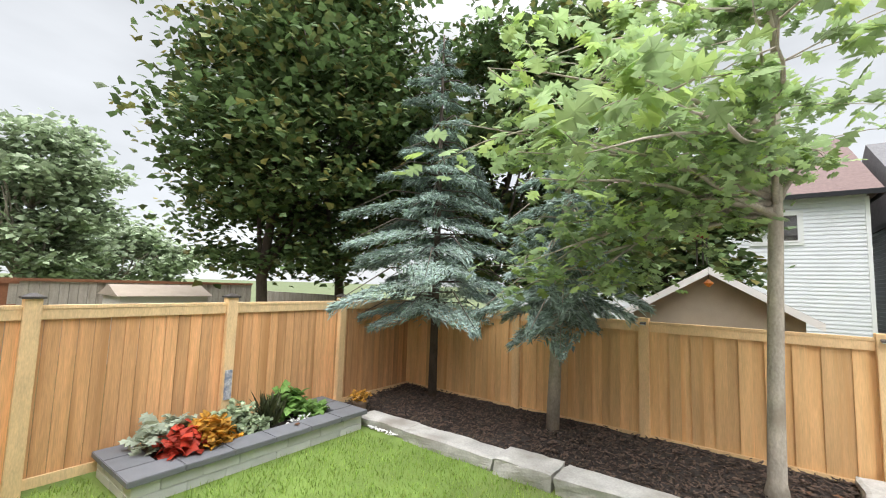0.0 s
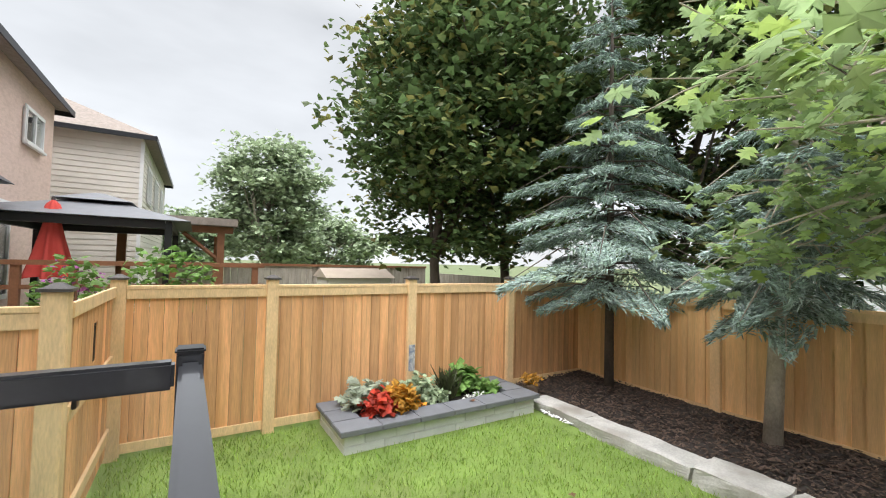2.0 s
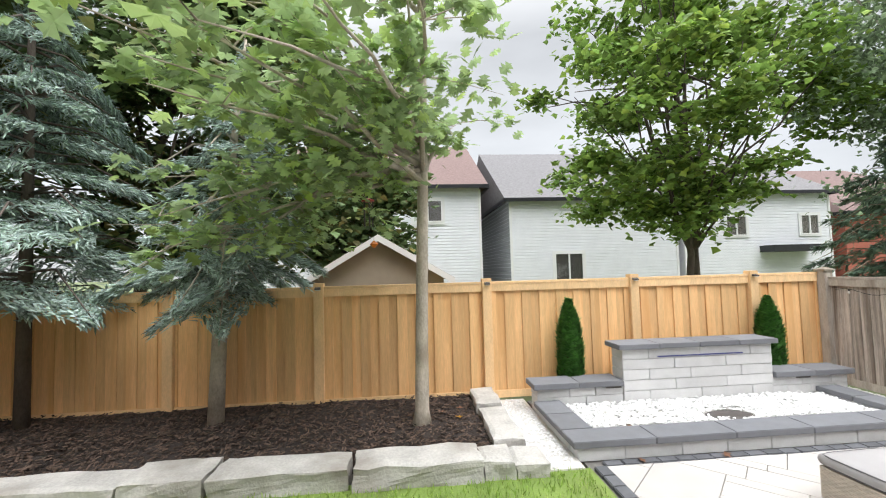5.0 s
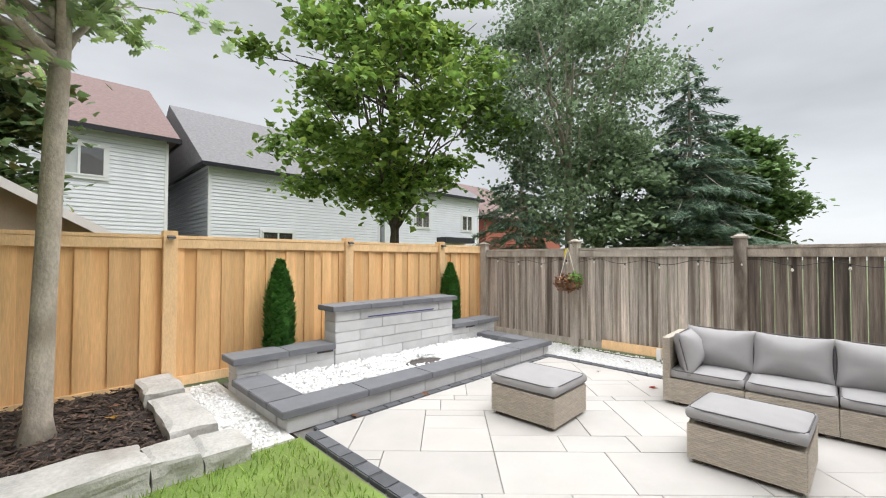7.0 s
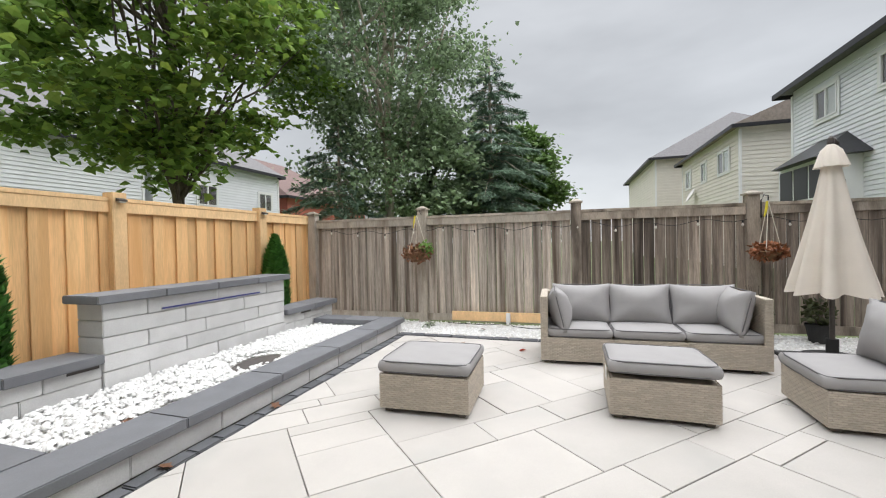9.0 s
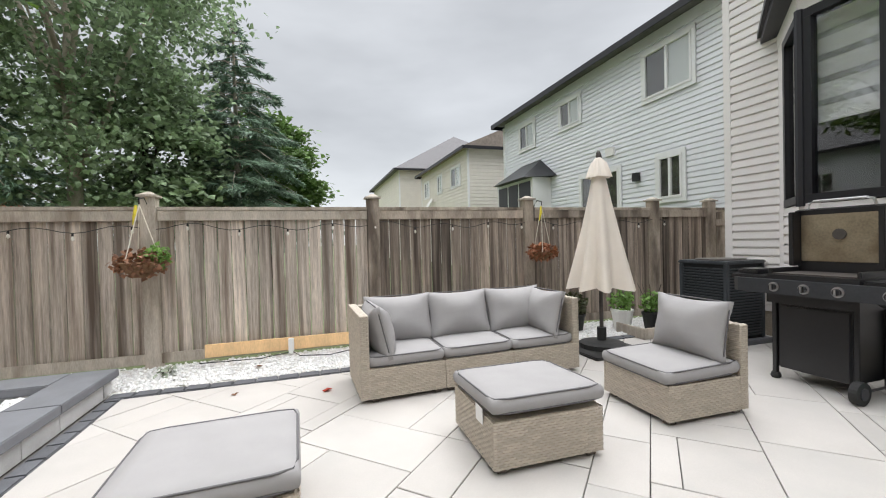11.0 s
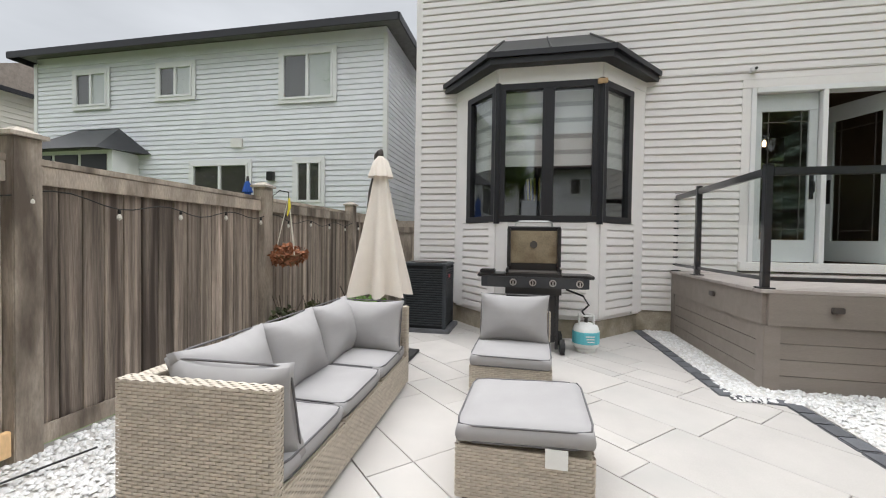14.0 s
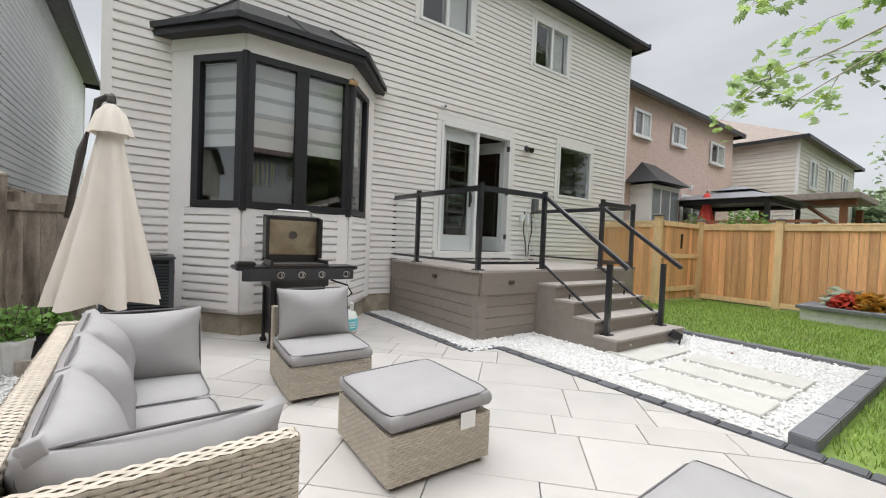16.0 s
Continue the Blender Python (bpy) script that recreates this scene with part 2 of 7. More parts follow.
BRICK_R = mat("red_brick", (0.40, 0.13, 0.09), 0.9, 0.15, 14, 70, 0.3)
TAN = mat("tan_shed_board", (0.40, 0.33, 0.26), 0.85, 0.1, 4, 60, 0.1)
BARK = mat("grey_bark", (0.46, 0.41, 0.34), 0.95, 0.3, 7, 45, 0.8, stretch=(1, 1, 0.6), tint=(0.31, 0.26, 0.20), tint_at=0.55, bump_dist=0.02)
BARK_D = mat("dark_bark", (0.11, 0.088, 0.072), 0.95, 0.3, 9, 45, 0.8, stretch=(1, 1, 0.4), bump_dist=0.02)
TERRA = mat("brown_pot", (0.17, 0.115, 0.08), 0.8, 0.2, 10, 60, 0.2)
COIR = mat("coir_liner", (0.20, 0.115, 0.06), 0.95, 0.4, 20, 90, 0.8)
ROPE = mat("white_rope", (0.70, 0.67, 0.58), 0.9, 0.1, 20, 90, 0.1)
YELLOW = mat("yellow_ribbon", (0.75, 0.62, 0.05), 0.7, 0.1, 20, 90, 0.05)
BULB = mat("clear_bulb", (0.7, 0.68, 0.62), 0.15, 0.1, 20, 90, 0.0)
CABLE = mat("black_cable", (0.015, 0.015, 0.015), 0.6, 0.1, 20, 90, 0.0)
ORANGE = mat("orange_plastic", (0.75, 0.22, 0.03), 0.5, 0.1, 20, 90, 0.0)


def leafmat(name, c, t=0.3, isl=0.35, tint=None, at=0.62):
    return mat(name, c, 0.55, 0.25, 0.9, 9, 0, island=isl, tint=tint, tint_at=at, trans=t, spec=0.3)


L_OAK = leafmat("oak_leaf", (0.33, 0.44, 0.22), 0.48, 0.4, (0.44, 0.58, 0.15), 0.55)
L_MAPLE = leafmat("maple_leaf_dark", (0.12, 0.185, 0.072), 0.28, 0.6, (0.38, 0.30, 0.09), 0.6)
L_MAPLE2 = leafmat("maple_leaf", (0.17, 0.28, 0.065), 0.4, 0.55, (0.30, 0.40, 0.08), 0.55)
L_BIRCH = leafmat("birch_leaf", (0.27, 0.36, 0.215), 0.35, 0.5)
L_SPRUCE = leafmat("blue_spruce_needle", (0.42, 0.52, 0.49), 0.2, 0.5, (0.22, 0.32, 0.21), 0.54)
L_SPRUCE2 = leafmat("green_spruce_needle", (0.19, 0.28, 0.20), 0.2, 0.4)
L_CEDAR = leafmat("arborvitae_green", (0.08, 0.21, 0.045), 0.2, 0.45)
L_FAR = leafmat("far_leaf", (0.36, 0.44, 0.28), 0.3, 0.4)
L_SHRUB = leafmat("shrub_leaf", (0.18, 0.32, 0.08), 0.35, 0.4)
L_PALE = leafmat("pale_dusty_leaf", (0.38, 0.43, 0.33), 0.25, 0.25)
L_RED = leafmat("red_leaf", (0.48, 0.055, 0.03), 0.3, 0.3)
L_YEL = leafmat("yellow_edged_leaf", (0.52, 0.27, 0.04), 0.3, 0.45)
L_DKGR = leafmat("dark_grass_leaf", (0.06, 0.07, 0.03), 0.2, 0.4)
L_BROWN = leafmat("dry_leaf", (0.24, 0.12, 0.07), 0.2, 0.5)
L_WHITE = leafmat("white_petal", (0.75, 0.75, 0.72), 0.2, 0.1)
L_PINK = leafmat("pink_petal", (0.45, 0.13, 0.40), 0.2, 0.3)


# ---------------- mesh helpers ----------------
def box(bm, x0, y0, z0, x1, y1, z1, m=None):
    x0, x1, y0, y1, z0, z1 = min(x0, x1), max(x0, x1), min(y0, y1), max(y0, y1), min(z0, z1), max(z0, z1)
    v = [bm.verts.new(p) for p in ((x0, y0, z0), (x1, y0, z0), (x1, y1, z0), (x0, y1, z0), (x0, y0, z1), (x1, y0, z1), (x1, y1, z1), (x0, y1, z1))]
    if m is not None:
        for q in v:
            q.co = m @ q.co
    for f in ((3, 2, 1, 0), (4, 5, 6, 7), (0, 1, 5, 4), (1, 2, 6, 5), (2, 3, 7, 6), (3, 0, 4, 7)):
        bm.faces.new([v[i] for i in f])
    return bm


def bbox(x0, y0, z0, x1, y1, z1, bev=0.0):
    bm = box(bmesh.new(), x0, y0, z0, x1, y1, z1)
    if bev > 0:
        bmesh.ops.bevel(bm, geom=bm.edges[:], offset=bev, segments=2, affect="EDGES", clamp_overlap=True)
    return bm


def tube(bm, pts, radii, n=8, caps=True):
    """A round tube through the points."""
    pts = [Vector(p) for p in pts]
    if not hasattr(radii, "__len__"):
        radii = [radii] * len(pts)
    rings = []
    for i, p in enumerate(pts):
        d = (pts[min(i + 1, len(pts) - 1)] - pts[max(i - 1, 0)]).normalized()
        a = d.orthogonal().normalized() if abs(d.z) < 0.95 else Vector((1, 0, 0))
        a = (a - d * a.dot(d)).normalized()
        b = d.cross(a)
        rings.append([bm.verts.new(p + (a * math.cos(2 * math.pi * k / n) + b * math.sin(2 * math.pi * k / n)) * radii[i]) for k in range(n)])
    for r, s in zip(rings, rings[1:]):
        for k in range(n):
            bm.faces.new((r[k], r[(k + 1) % n], s[(k + 1) % n], s[k]))
    if caps:
        bm.faces.new(rings[0][::-1])
        bm.faces.new(rings[-1])
    return bm


def lathe(bm, profile, n=20, at=(0, 0, 0)):
    at = Vector(at)
    rings = [[bm.verts.new(at + Vector((r * math.cos(2 * math.pi * k / n), r * math.sin(2 * math.pi * k / n), z))) for k in range(n)] for r, z in profile]
    for r, s in zip(rings, rings[1:]):
        for k in range(n):
            bm.faces.new((r[k], r[(k + 1) % n], s[(k + 1) % n], s[k]))
    bm.faces.new(rings[0][::-1])
    bm.faces.new(rings[-1])
    return bm


def prism(bm, poly, z0, z1):
    a = [bm.verts.new((x, y, z0)) for x, y in poly]
    b = [bm.verts.new((x, y, z1)) for x, y in poly]
    bm.faces.new(a[::-1])
    bm.faces.new(b)
    k = len(poly)
    for i in range(k):
        bm.faces.new((a[i], a[(i + 1) % k], b[(i + 1) % k], b[i]))
    return bm


def mesh_of(name, bm, material, smooth=False):
    me = bpy.data.meshes.new(name)
    bmesh.ops.recalc_face_normals(bm, faces=bm.faces)
    bm.to_mesh(me)
    bm.free()
    me.materials.append(material)
    if smooth:
        me.polygons.foreach_set("use_smooth", [True] * len(me.polygons))
    return me


def part(name, bm, material, parent=None, label="", smooth=False):
    ob = new(name, mesh_of(name, bm, material, smooth))
    ob.parent = parent
    return tagged(ob, label)


def shared(name, me, parent, m):
    ob = new(name, me)
    ob.parent = parent
    ob.matrix_basis = m
    return ob


def thing(name, label, category, group="", at=None, kind=""):
    ob = new(name)
    if at is not None:
        ob.matrix_basis = at
    return tagged(ob, label, category, group, kind)


def structure(name, bm, material, label="", category="", smooth=False):
    return tagged(part(name, bm, material, None, "", smooth), label, category, "", "structure")


def soup(name, verts, faces, material, parent=None, smooth=False):
    """Many small loose pieces joined in one mesh."""
    me = bpy.data.meshes.new(name)
    me.from_pydata([tuple(v) for v in verts], [], faces)
    me.materials.append(material)
    if smooth:
        me.polygons.foreach_set("use_smooth", [True] * len(me.polygons))
    ob = new(name, me)
    ob.parent = parent
    ob["kind"] = "stuff"
    return ob


def scatter(shape_v, shape_f, mats):
    """Copies of a small shape: mats is (n, 3, 4)."""
    sv = np.array(shape_v)
    mats = np.asarray(mats)
    v = np.einsum("nij,kj->nki", mats[:, :, :3], sv) + mats[:, None, :, 3]
    k = len(sv)
    faces = [tuple(i + j * k for i in f) for j in range(len(mats)) for f in shape_f]
    return v.reshape(-1, 3).tolist(), faces


RNG = np.random.default_rng(7)


def rand_rot(n, tilt=3.2):
    """n rotations with any heading and tilt up to a limit, as (n,3,3)."""
    yaw, a, b = RNG.uniform(0, 6.283, n), RNG.uniform(-tilt, tilt, n) * 0.5, RNG.uniform(-tilt, tilt, n) * 0.5
    out = np.empty((n, 3, 3))
    cy, sy, ca, sa, cb, sb = np.cos(yaw), np.sin(yaw), np.cos(a), np.sin(a), np.cos(b), np.sin(b)
    z, o = np.zeros(n), np.ones(n)
    rz = np.stack([cy, -sy, z, sy, cy, z, z, z, o], 1).reshape(n, 3, 3)
    rx = np.stack([o, z, z, z, ca, -sa, z, sa, ca], 1).reshape(n, 3, 3)
    ry = np.stack([cb, z, sb, z, o, z, -sb, z, cb], 1).reshape(n, 3, 3)
    out = rz @ rx @ ry
    return out


def place(points, rot, size):
    size = np.asarray(size)
    if size.ndim == 1:
        size = size[:, None, None]
    return np.concatenate([rot * size, np.asarray(points)[:, :, None]], 2)


PEB_V = [(0, 0, 0.5), (0.5, 0, 0.05), (0.12, 0.42, 0), (-0.45, 0.2, 0.05), (-0.3, -0.4, 0), (0.28, -0.38, 0.08), (0.26, 0.2, 0.36), (-0.24, 0.02, 0.4), (0.05, -0.26, 0.4)]
PEB_F = [(6, 7, 0), (7, 8, 0), (8, 6, 0), (1, 2, 6), (2, 3, 7), (2, 7, 6), (3, 4, 7), (4, 8, 7), (4, 5, 8), (5, 1, 6), (5, 6, 8)]


def pebbles(name, inside, x0, y0, x1, y1, z, per_m2, size, label):
    n = int((x1 - x0) * (y1 - y0) * per_m2)
    p = np.stack([RNG.uniform(x0, x1, n), RNG.uniform(y0, y1, n), RNG.normal(z, 0.006, n)], 1)
    p = p[[inside(a, b) for a, b in p[:, :2]]]
    s = RNG.uniform(0.7, 1.3, len(p)) * size
    sc = np.stack([s, s * RNG.uniform(0.6, 1, len(p)), s * RNG.uniform(0.5, 0.9, len(p))], 1)
    v, f = scatter(PEB_V, PEB_F, place(p, rand_rot(len(p), 0.5) * sc[:, None, :], np.ones(len(p))))
    return tagged(soup(name, v, f, PEBBLE, None, True), label, "gravel", "", "stuff")


BOX_F = [(3, 2, 1, 0), (4, 5, 6, 7), (0, 1, 5, 4), (1, 2, 6, 5), (2, 3, 7, 6), (3, 0, 4, 7)]

# ---------------- the plan ----------------
NORTH, WEST, EAST, WALL = 6.77, -5.88, 6.85, -2.27
DECK = 0.88

# ground reaching the horizon, a little under the garden
g = bmesh.new()
box(g, -600, -600, -0.6, 600, 600, -0.07)
structure("ground", g, mat("far_ground", (0.13, 0.16, 0.07), 0.95, 0.3, 0.4, 12, 0.3), "far grassy ground beyond the fenced garden", "ground")

# lawn
lawn = structure("lawn_ground", box(bmesh.new(), WEST - 0.1, WALL - 0.2, -0.3, 1.86, 4.62, -0.012), SOIL, "green mown lawn soil behind the house", "lawn")


def on_lawn(x, y):
    if x > 1.8 or y > 4.58 or x < WEST + 0.05 or y < -0.7 and x < -3.9:
        return False
    if x < -4.72 and 1.5 < y < 4.56:
        return False
    if x > -1.05 and y < 3.2:
        return False
    return not (y > 4.4 and x < -3.9)


n = 62000
p = np.stack([RNG.uniform(WEST, 1.82, n), RNG.uniform(WALL, 4.6, n), np.full(n, -0.014)], 1)
p = p[[on_lawn(a, b) for a, b in p[:, :2]]]
hgt = RNG.uniform(0.03, 0.07, len(p))
v, f = scatter([(-0.07, 0, 0), (0.07, 0, 0), (0.05, 0.12, 0.6), (0, 0.35, 1.0), (-0.05, 0.12, 0.6)], [(0, 1, 2, 4), (4, 2, 3)], place(p, rand_rot(len(p), 0.9), hgt))
tagged(soup("grass", v, f, GRASS), "short green lawn grass blades", "grass")


# ---------------- fences ----------------
def post(parent, x, y, z1, frame_m, cap_m, w=0.1, cap=True):
    po = part("post", bbox(x - w / 2, y - w / 2, -0.1, x + w / 2, y + w / 2, z1, 0.006), frame_m, parent)
    if cap:
        c = bmesh.new()
        h = w / 2 + 0.022
        box(c, x - h, y - h, z1, x + h, y + h, z1 + 0.022)
        a = [c.verts.new((x + sx * (h - 0.015), y + sy * (h - 0.015), z1 + 0.022)) for sx, sy in ((-1, -1), (1, -1), (1, 1), (-1, 1))]
        b = [c.verts.new((x + sx * 0.02, y + sy * 0.02, z1 + 0.058)) for sx, sy in ((-1, -1), (1, -1), (1, 1), (-1, 1))]
        for i in range(4):
            c.faces.new((a[i], a[(i + 1) % 4], b[(i + 1) % 4], b[i]))
        c.faces.new(b)
        part("post_cap", c, cap_m, po)
    return po


def fence(name, label, axis, const, a0, a1, posts, top, side, board_m, frame_m, cap_m, board=0.14, alternate=True, thick=0.02, post_h=0.1, sag=0.0, base=0.1, ragged=0.0, caps=True):
    """A board fence along one axis; side is the way towards the garden."""
    ob = thing(name, label, "fence", "", None, "structure")

    def at(u, d, z):
        return (u, const + d * side, z) if axis == "x" else (const + d * side, u, z)

    def bar(nm, u0, u1, d0, d1, z0, z1, m, bev=0.004):
        p0, p1 = at(u0, d0, z0), at(u1, d1, z1)
        return part(nm, bbox(*p0, *p1, bev), m, ob)

    for u in posts:
        q = at(u, 0.02, 0)
        post(ob, q[0], q[1], top + post_h, frame_m, cap_m, 0.14, caps)
    ends = sorted([a0, *posts, a1])
    for u0, u1 in zip(ends, ends[1:]):
        if u1 - u0 < 0.2:
            continue
        l0, l1 = u0 + (0.071 if u0 in posts else 0), u1 - (0.071 if u1 in posts else 0)
        bar("top_rail", l0, l1, -0.035, 0.05, top - 0.04, top, frame_m)
        bar("fascia", l0, l1, 0.02, 0.045, top - 0.15, top - 0.041, frame_m)
        bar("bottom_rail", l0, l1, 0.0225, 0.045, base - 0.06, base + 0.05, frame_m)
    k = int((a1 - a0) / (board * (0.93 if alternate else 1.0)))
    step = (a1 - a0) / k
    half = board / 2 if alternate else step / 2 - (0.0045 if ragged else 0.0025)
    me = {}
    for i in range(k):
        u = a0 + (i + 0.5) * step
        d0 = (0.0 if i % 2 else -0.022) if alternate else random.uniform(-0.006, 0.0)
        if "m" not in me:
            if axis == "x":
                me["m"] = mesh_of("plank", bbox(-half, -thick / 2, 0, half, thick / 2, 1.0, 0.003), board_m)
            else:
                me["m"] = mesh_of("plank", bbox(-thick / 2, -half, 0, thick / 2, half, 1.0, 0.003), board_m)
        q = at(u, d0 + 0.008, base - 0.05 + (random.uniform(-ragged, ragged)))
        shared("plank", me["m"], ob, Matrix.LocRotScale(q, None, (1, 1, top - 0.045 - q[2])))
    return ob


def post_light(x, y, z, side=-1):
    t = thing("post_light", "small black solar light on a fence post", "light", "fence post lights")
    bm = bmesh.new()
    box(bm, x - 0.04, y, z, x + 0.04, y + side * 0.05, z + 0.035)
    for q in bm.verts:
        if q.co.z > z + 0.02 and abs(q.co.y - y) > 0.02:
            q.co.z -= 0.018
    part("housing", bm, CAP_DK, t)
    part("lens", bbox(x - 0.03, y + side * 0.01, z - 0.012, x + 0.03, y + side * 0.045, z - 0.0005), BULB, t)


fence("fence_north", "new honey-coloured cedar board fence with a flat top rail", "x", NORTH + 0.03, WEST - 0.02, EAST + 0.02, [-3.28, -1.2, 1.29, 3.62, 5.62], 1.78, -1, CEDAR, CEDAR_P, CAP_DK, 0.145, True, post_h=0.05, caps=False)
for x in (-3.28, -1.2, 1.29, 3.62, 5.62):
    post_light(x, NORTH - 0.062, 1.74)
fence("fence_west", "ochre stained cedar fence with dark post caps", "y", WEST, -0.68, NORTH, [-0.68, 0.9, 2.92, 4.91], 1.88, 1, OCHRE, OCHRE_P, CAP_DK, 0.14, False, post_h=0.07)
fence("fence_side", "ochre stained cedar fence panel beside the house", "y", -3.92, WALL + 0.06, -0.8, [-0.76], 1.86, 1, OCHRE, OCHRE_P, CAP_DK, 0.14, False, post_h=0.1)
gate = thing("gate", "closed ochre cedar gate with a small barred slot", "gate", "", None, "structure")
for i in range(12):
    u = -5.78 + i * 0.147
    if 5 == i:
        part("plank", bbox(u, -0.74, 0.06, u + 0.142, -0.72, 1.25, 0.003), OCHRE, gate)
        part("plank", bbox(u, -0.74, 1.6, u + 0.142, -0.72, 1.8, 0.003), OCHRE, gate)
        for q in (0.03, 0.07, 0.11):
            part("slot_bar", bbox(u + q, -0.736, 1.251, u + q + 0.012, -0.724, 1.599), BLACK_M, gate)
    else:
        part("plank", bbox(u, -0.74, 0.06, u + 0.142, -0.72, 1.8, 0.003), OCHRE, gate)
for z in (0.25, 1.02, 1.76):
    part("ledger", bbox(-5.78, -0.719, z, -4.02, -0.69, z + 0.11, 0.004), OCHRE_P, gate)
part("latch", bbox(-4.15, -0.689, 1.1, -4.05, -0.66, 1.16, 0.005), BLACK_M, gate, "black gate latch")
fence("fence_east", "weathered grey-brown board fence with string lights", "y", EAST, 2.391, NORTH, [4.66, 6.7], 1.7, -1, GREY_W, GREY_P, GREY_P, 0.135, False, post_h=0.1, ragged=0.015)
fence("fence_east_dark", "older dark-stained weathered board fence towards the house", "y", EAST, -4.4, 2.39, [-3.2, -2.03, 0.18, 2.32], 1.7, -1, GREY_D, GREY_DP, GREY_P, 0.135, False, post_h=0.1, ragged=0.015)
lb = thing("kick_board", "new pale cedar board along the foot of the weathered fence", "board")
part("board", bbox(EAST - 0.085, 2.4, 0.06, EAST - 0.05, 4.18, 0.2, 0.004), CEDAR_P, lb)

# string lights along the weathered fence
sl = thing("string_lights", "black cable of clear bulbs along the weathered fence", "string lights")
pts = [(EAST - 0.08, 6.5 - 0.1 * i, 1.5 + 0.03 * math.sin(i * 0.9) - 0.04 * abs(math.sin(i * 0.15))) for i in range(88)]
part("cable", tube(bmesh.new(), pts, 0.004, 5), CABLE, sl)
for i in range(2, 88, 5):
    q = pts[i]
    b = part("socket", lathe(bmesh.new(), [(0.008, -0.03), (0.011, -0.02), (0.008, 0.0)], 8, q), CABLE, sl)
    part("bulb", lathe(bmesh.new(), [(0.004, -0.075), (0.016, -0.06), (0.014, -0.045), (0.007, -0.031)], 8, q), BULB, b)

# ---------------- planting bed with ledge rocks ----------------
k = 60
mv, mf = [], []
for j in range(13):
    for i in range(k + 1):
        x, y = -5.82 + i * (6.85 / k), 4.7 + j * (2.05 / 12)
        mv.append((x, y, 0.05 + 0.03 * noise.noise((x * 1.3, y * 1.3, 0)) + 0.025 * noise.noise((x * 6, y * 6, 3)) + 0.06 * (j / 12)))
mf = [(j * (k + 1) + i, j * (k + 1) + i + 1, (j + 1) * (k + 1) + i + 1, (j + 1) * (k + 1) + i) for j in range(12) for i in range(k)]
bed = soup("mulch_bed", mv, mf, MULCH, None, True)
tagged(bed, "dark brown mulch bed along the cedar fence", "mulch", "", "structure")
n = 9000
p = np.stack([RNG.uniform(-5.8, 1.0, n), RNG.uniform(4.8, 6.7, n), np.zeros(n)], 1)
p[:, 2] = 0.06 + 0.06 * (p[:, 1] - 4.7) / 2.05 + RNG.normal(0.008, 0.012, n)
sc = np.stack([RNG.uniform(0.01, 0.045, n), RNG.uniform(0.005, 0.014, n), RNG.uniform(0.003, 0.008, n)], 1)
v, f = scatter([(-1, -1, 0), (1, -1, 0), (1, 1, 0), (-1, 1, 0), (-0.8, -0.7, 1), (0.8, -0.7, 1), (0.8, 0.7, 1), (-0.8, 0.7, 1)], BOX_F[1:], place(p, rand_rot(n, 1.0) * sc[:, None, :], np.ones(n)))
tagged(soup("mulch_chips", v, f, CHIP), "loose dark bark mulch chips", "mulch")


def dry_leaf(x, y, z, s, m):
    bm = bmesh.new()
    vs = [bm.verts.new((math.cos(a) * r * s, math.sin(a) * r * s, 0.25 * s * abs(math.sin(a)) + 0.004)) for a, r in [(i * 0.6283, 1.0 if i % 2 == 0 else 0.55) for i in range(10)]]
    c = bm.verts.new((0, 0, 0.006))
    for i in range(10):
        bm.faces.new((c, vs[i], vs[(i + 1) % 10]))
    ob = part("fallen_leaf", bm, m)
    ob.matrix_basis = pose(x, y, z, random.uniform(-12, 12), random.uniform(-12, 12), random.uniform(0, 360))
    tagged(ob, "curled dry brown fallen leaf", "leaf", "fallen leaves")


def rock(x0, y0, x1, y1, z1, seed, label="rough grey limestone ledge rock edging the bed"):
    """A split ledge stone: long block with a worn, uneven face."""
    bm = bbox(0, 0, 0, 1, 1, 1)
    bmesh.ops.subdivide_edges(bm, edges=bm.edges[:], cuts=7, use_grid_fill=True)
    for q in bm.verts:
        x, y, z = x0 + q.co.x * (x1 - x0), y0 + q.co.y * (y1 - y0), -0.1 + q.co.z * (z1 + 0.1)
        edge = min(q.co.x, 1 - q.co.x, 0.25) * (x1 - x0), min(q.co.y, 1 - q.co.y, 0.25) * (y1 - y0)
        d = noise.noise_vector((x * 3.1 + seed, y * 3.1, z * 5)) * 0.035 + noise.noise_vector((x * 11, y * 11 + seed, z * 13)) * 0.014
        q.co = Vector((x, y, z - (0.02 if q.co.z > 0.99 and min(edge) < 0.01 else 0))) + Vector((d.x, d.y, d.z * 0.55))
    t = part("ledge_rock", bm, LEDGE)
    return tagged(t, label, "rock", "ledge rocks round the bed")


for i, (a, b, y0, y1, zz) in enumerate([(-5.0, -4.0, 4.62, 5.0, 0.13), (-3.97, -2.5, 4.55, 4.95, 0.15), (-2.46, -1.74, 4.5, 4.95, 0.2), (-1.7, -0.47, 4.5, 4.9, 0.2), (-0.43, 0.78, 4.48, 4.9, 0.21), (0.8, 1.08, 4.5, 4.88, 0.18)]):
    rock(a, y0, b, y1, zz, i * 7.7)
rock(0.98, 4.95, 1.32, 5.95, 0.2, 61)
rock(0.98, 5.98, 1.3, 6.68, 0.24, 71)
rock(1.1, 4.5, 1.42, 4.93, 0.13, 81)

# ---------------- patio ----------------
structure("patio_base", box(bmesh.new(), 1.86, WALL - 0.4, -0.3, EAST + 0.1, NORTH, -0.03), JOINT, "dark jointing sand under the patio", "patio base")
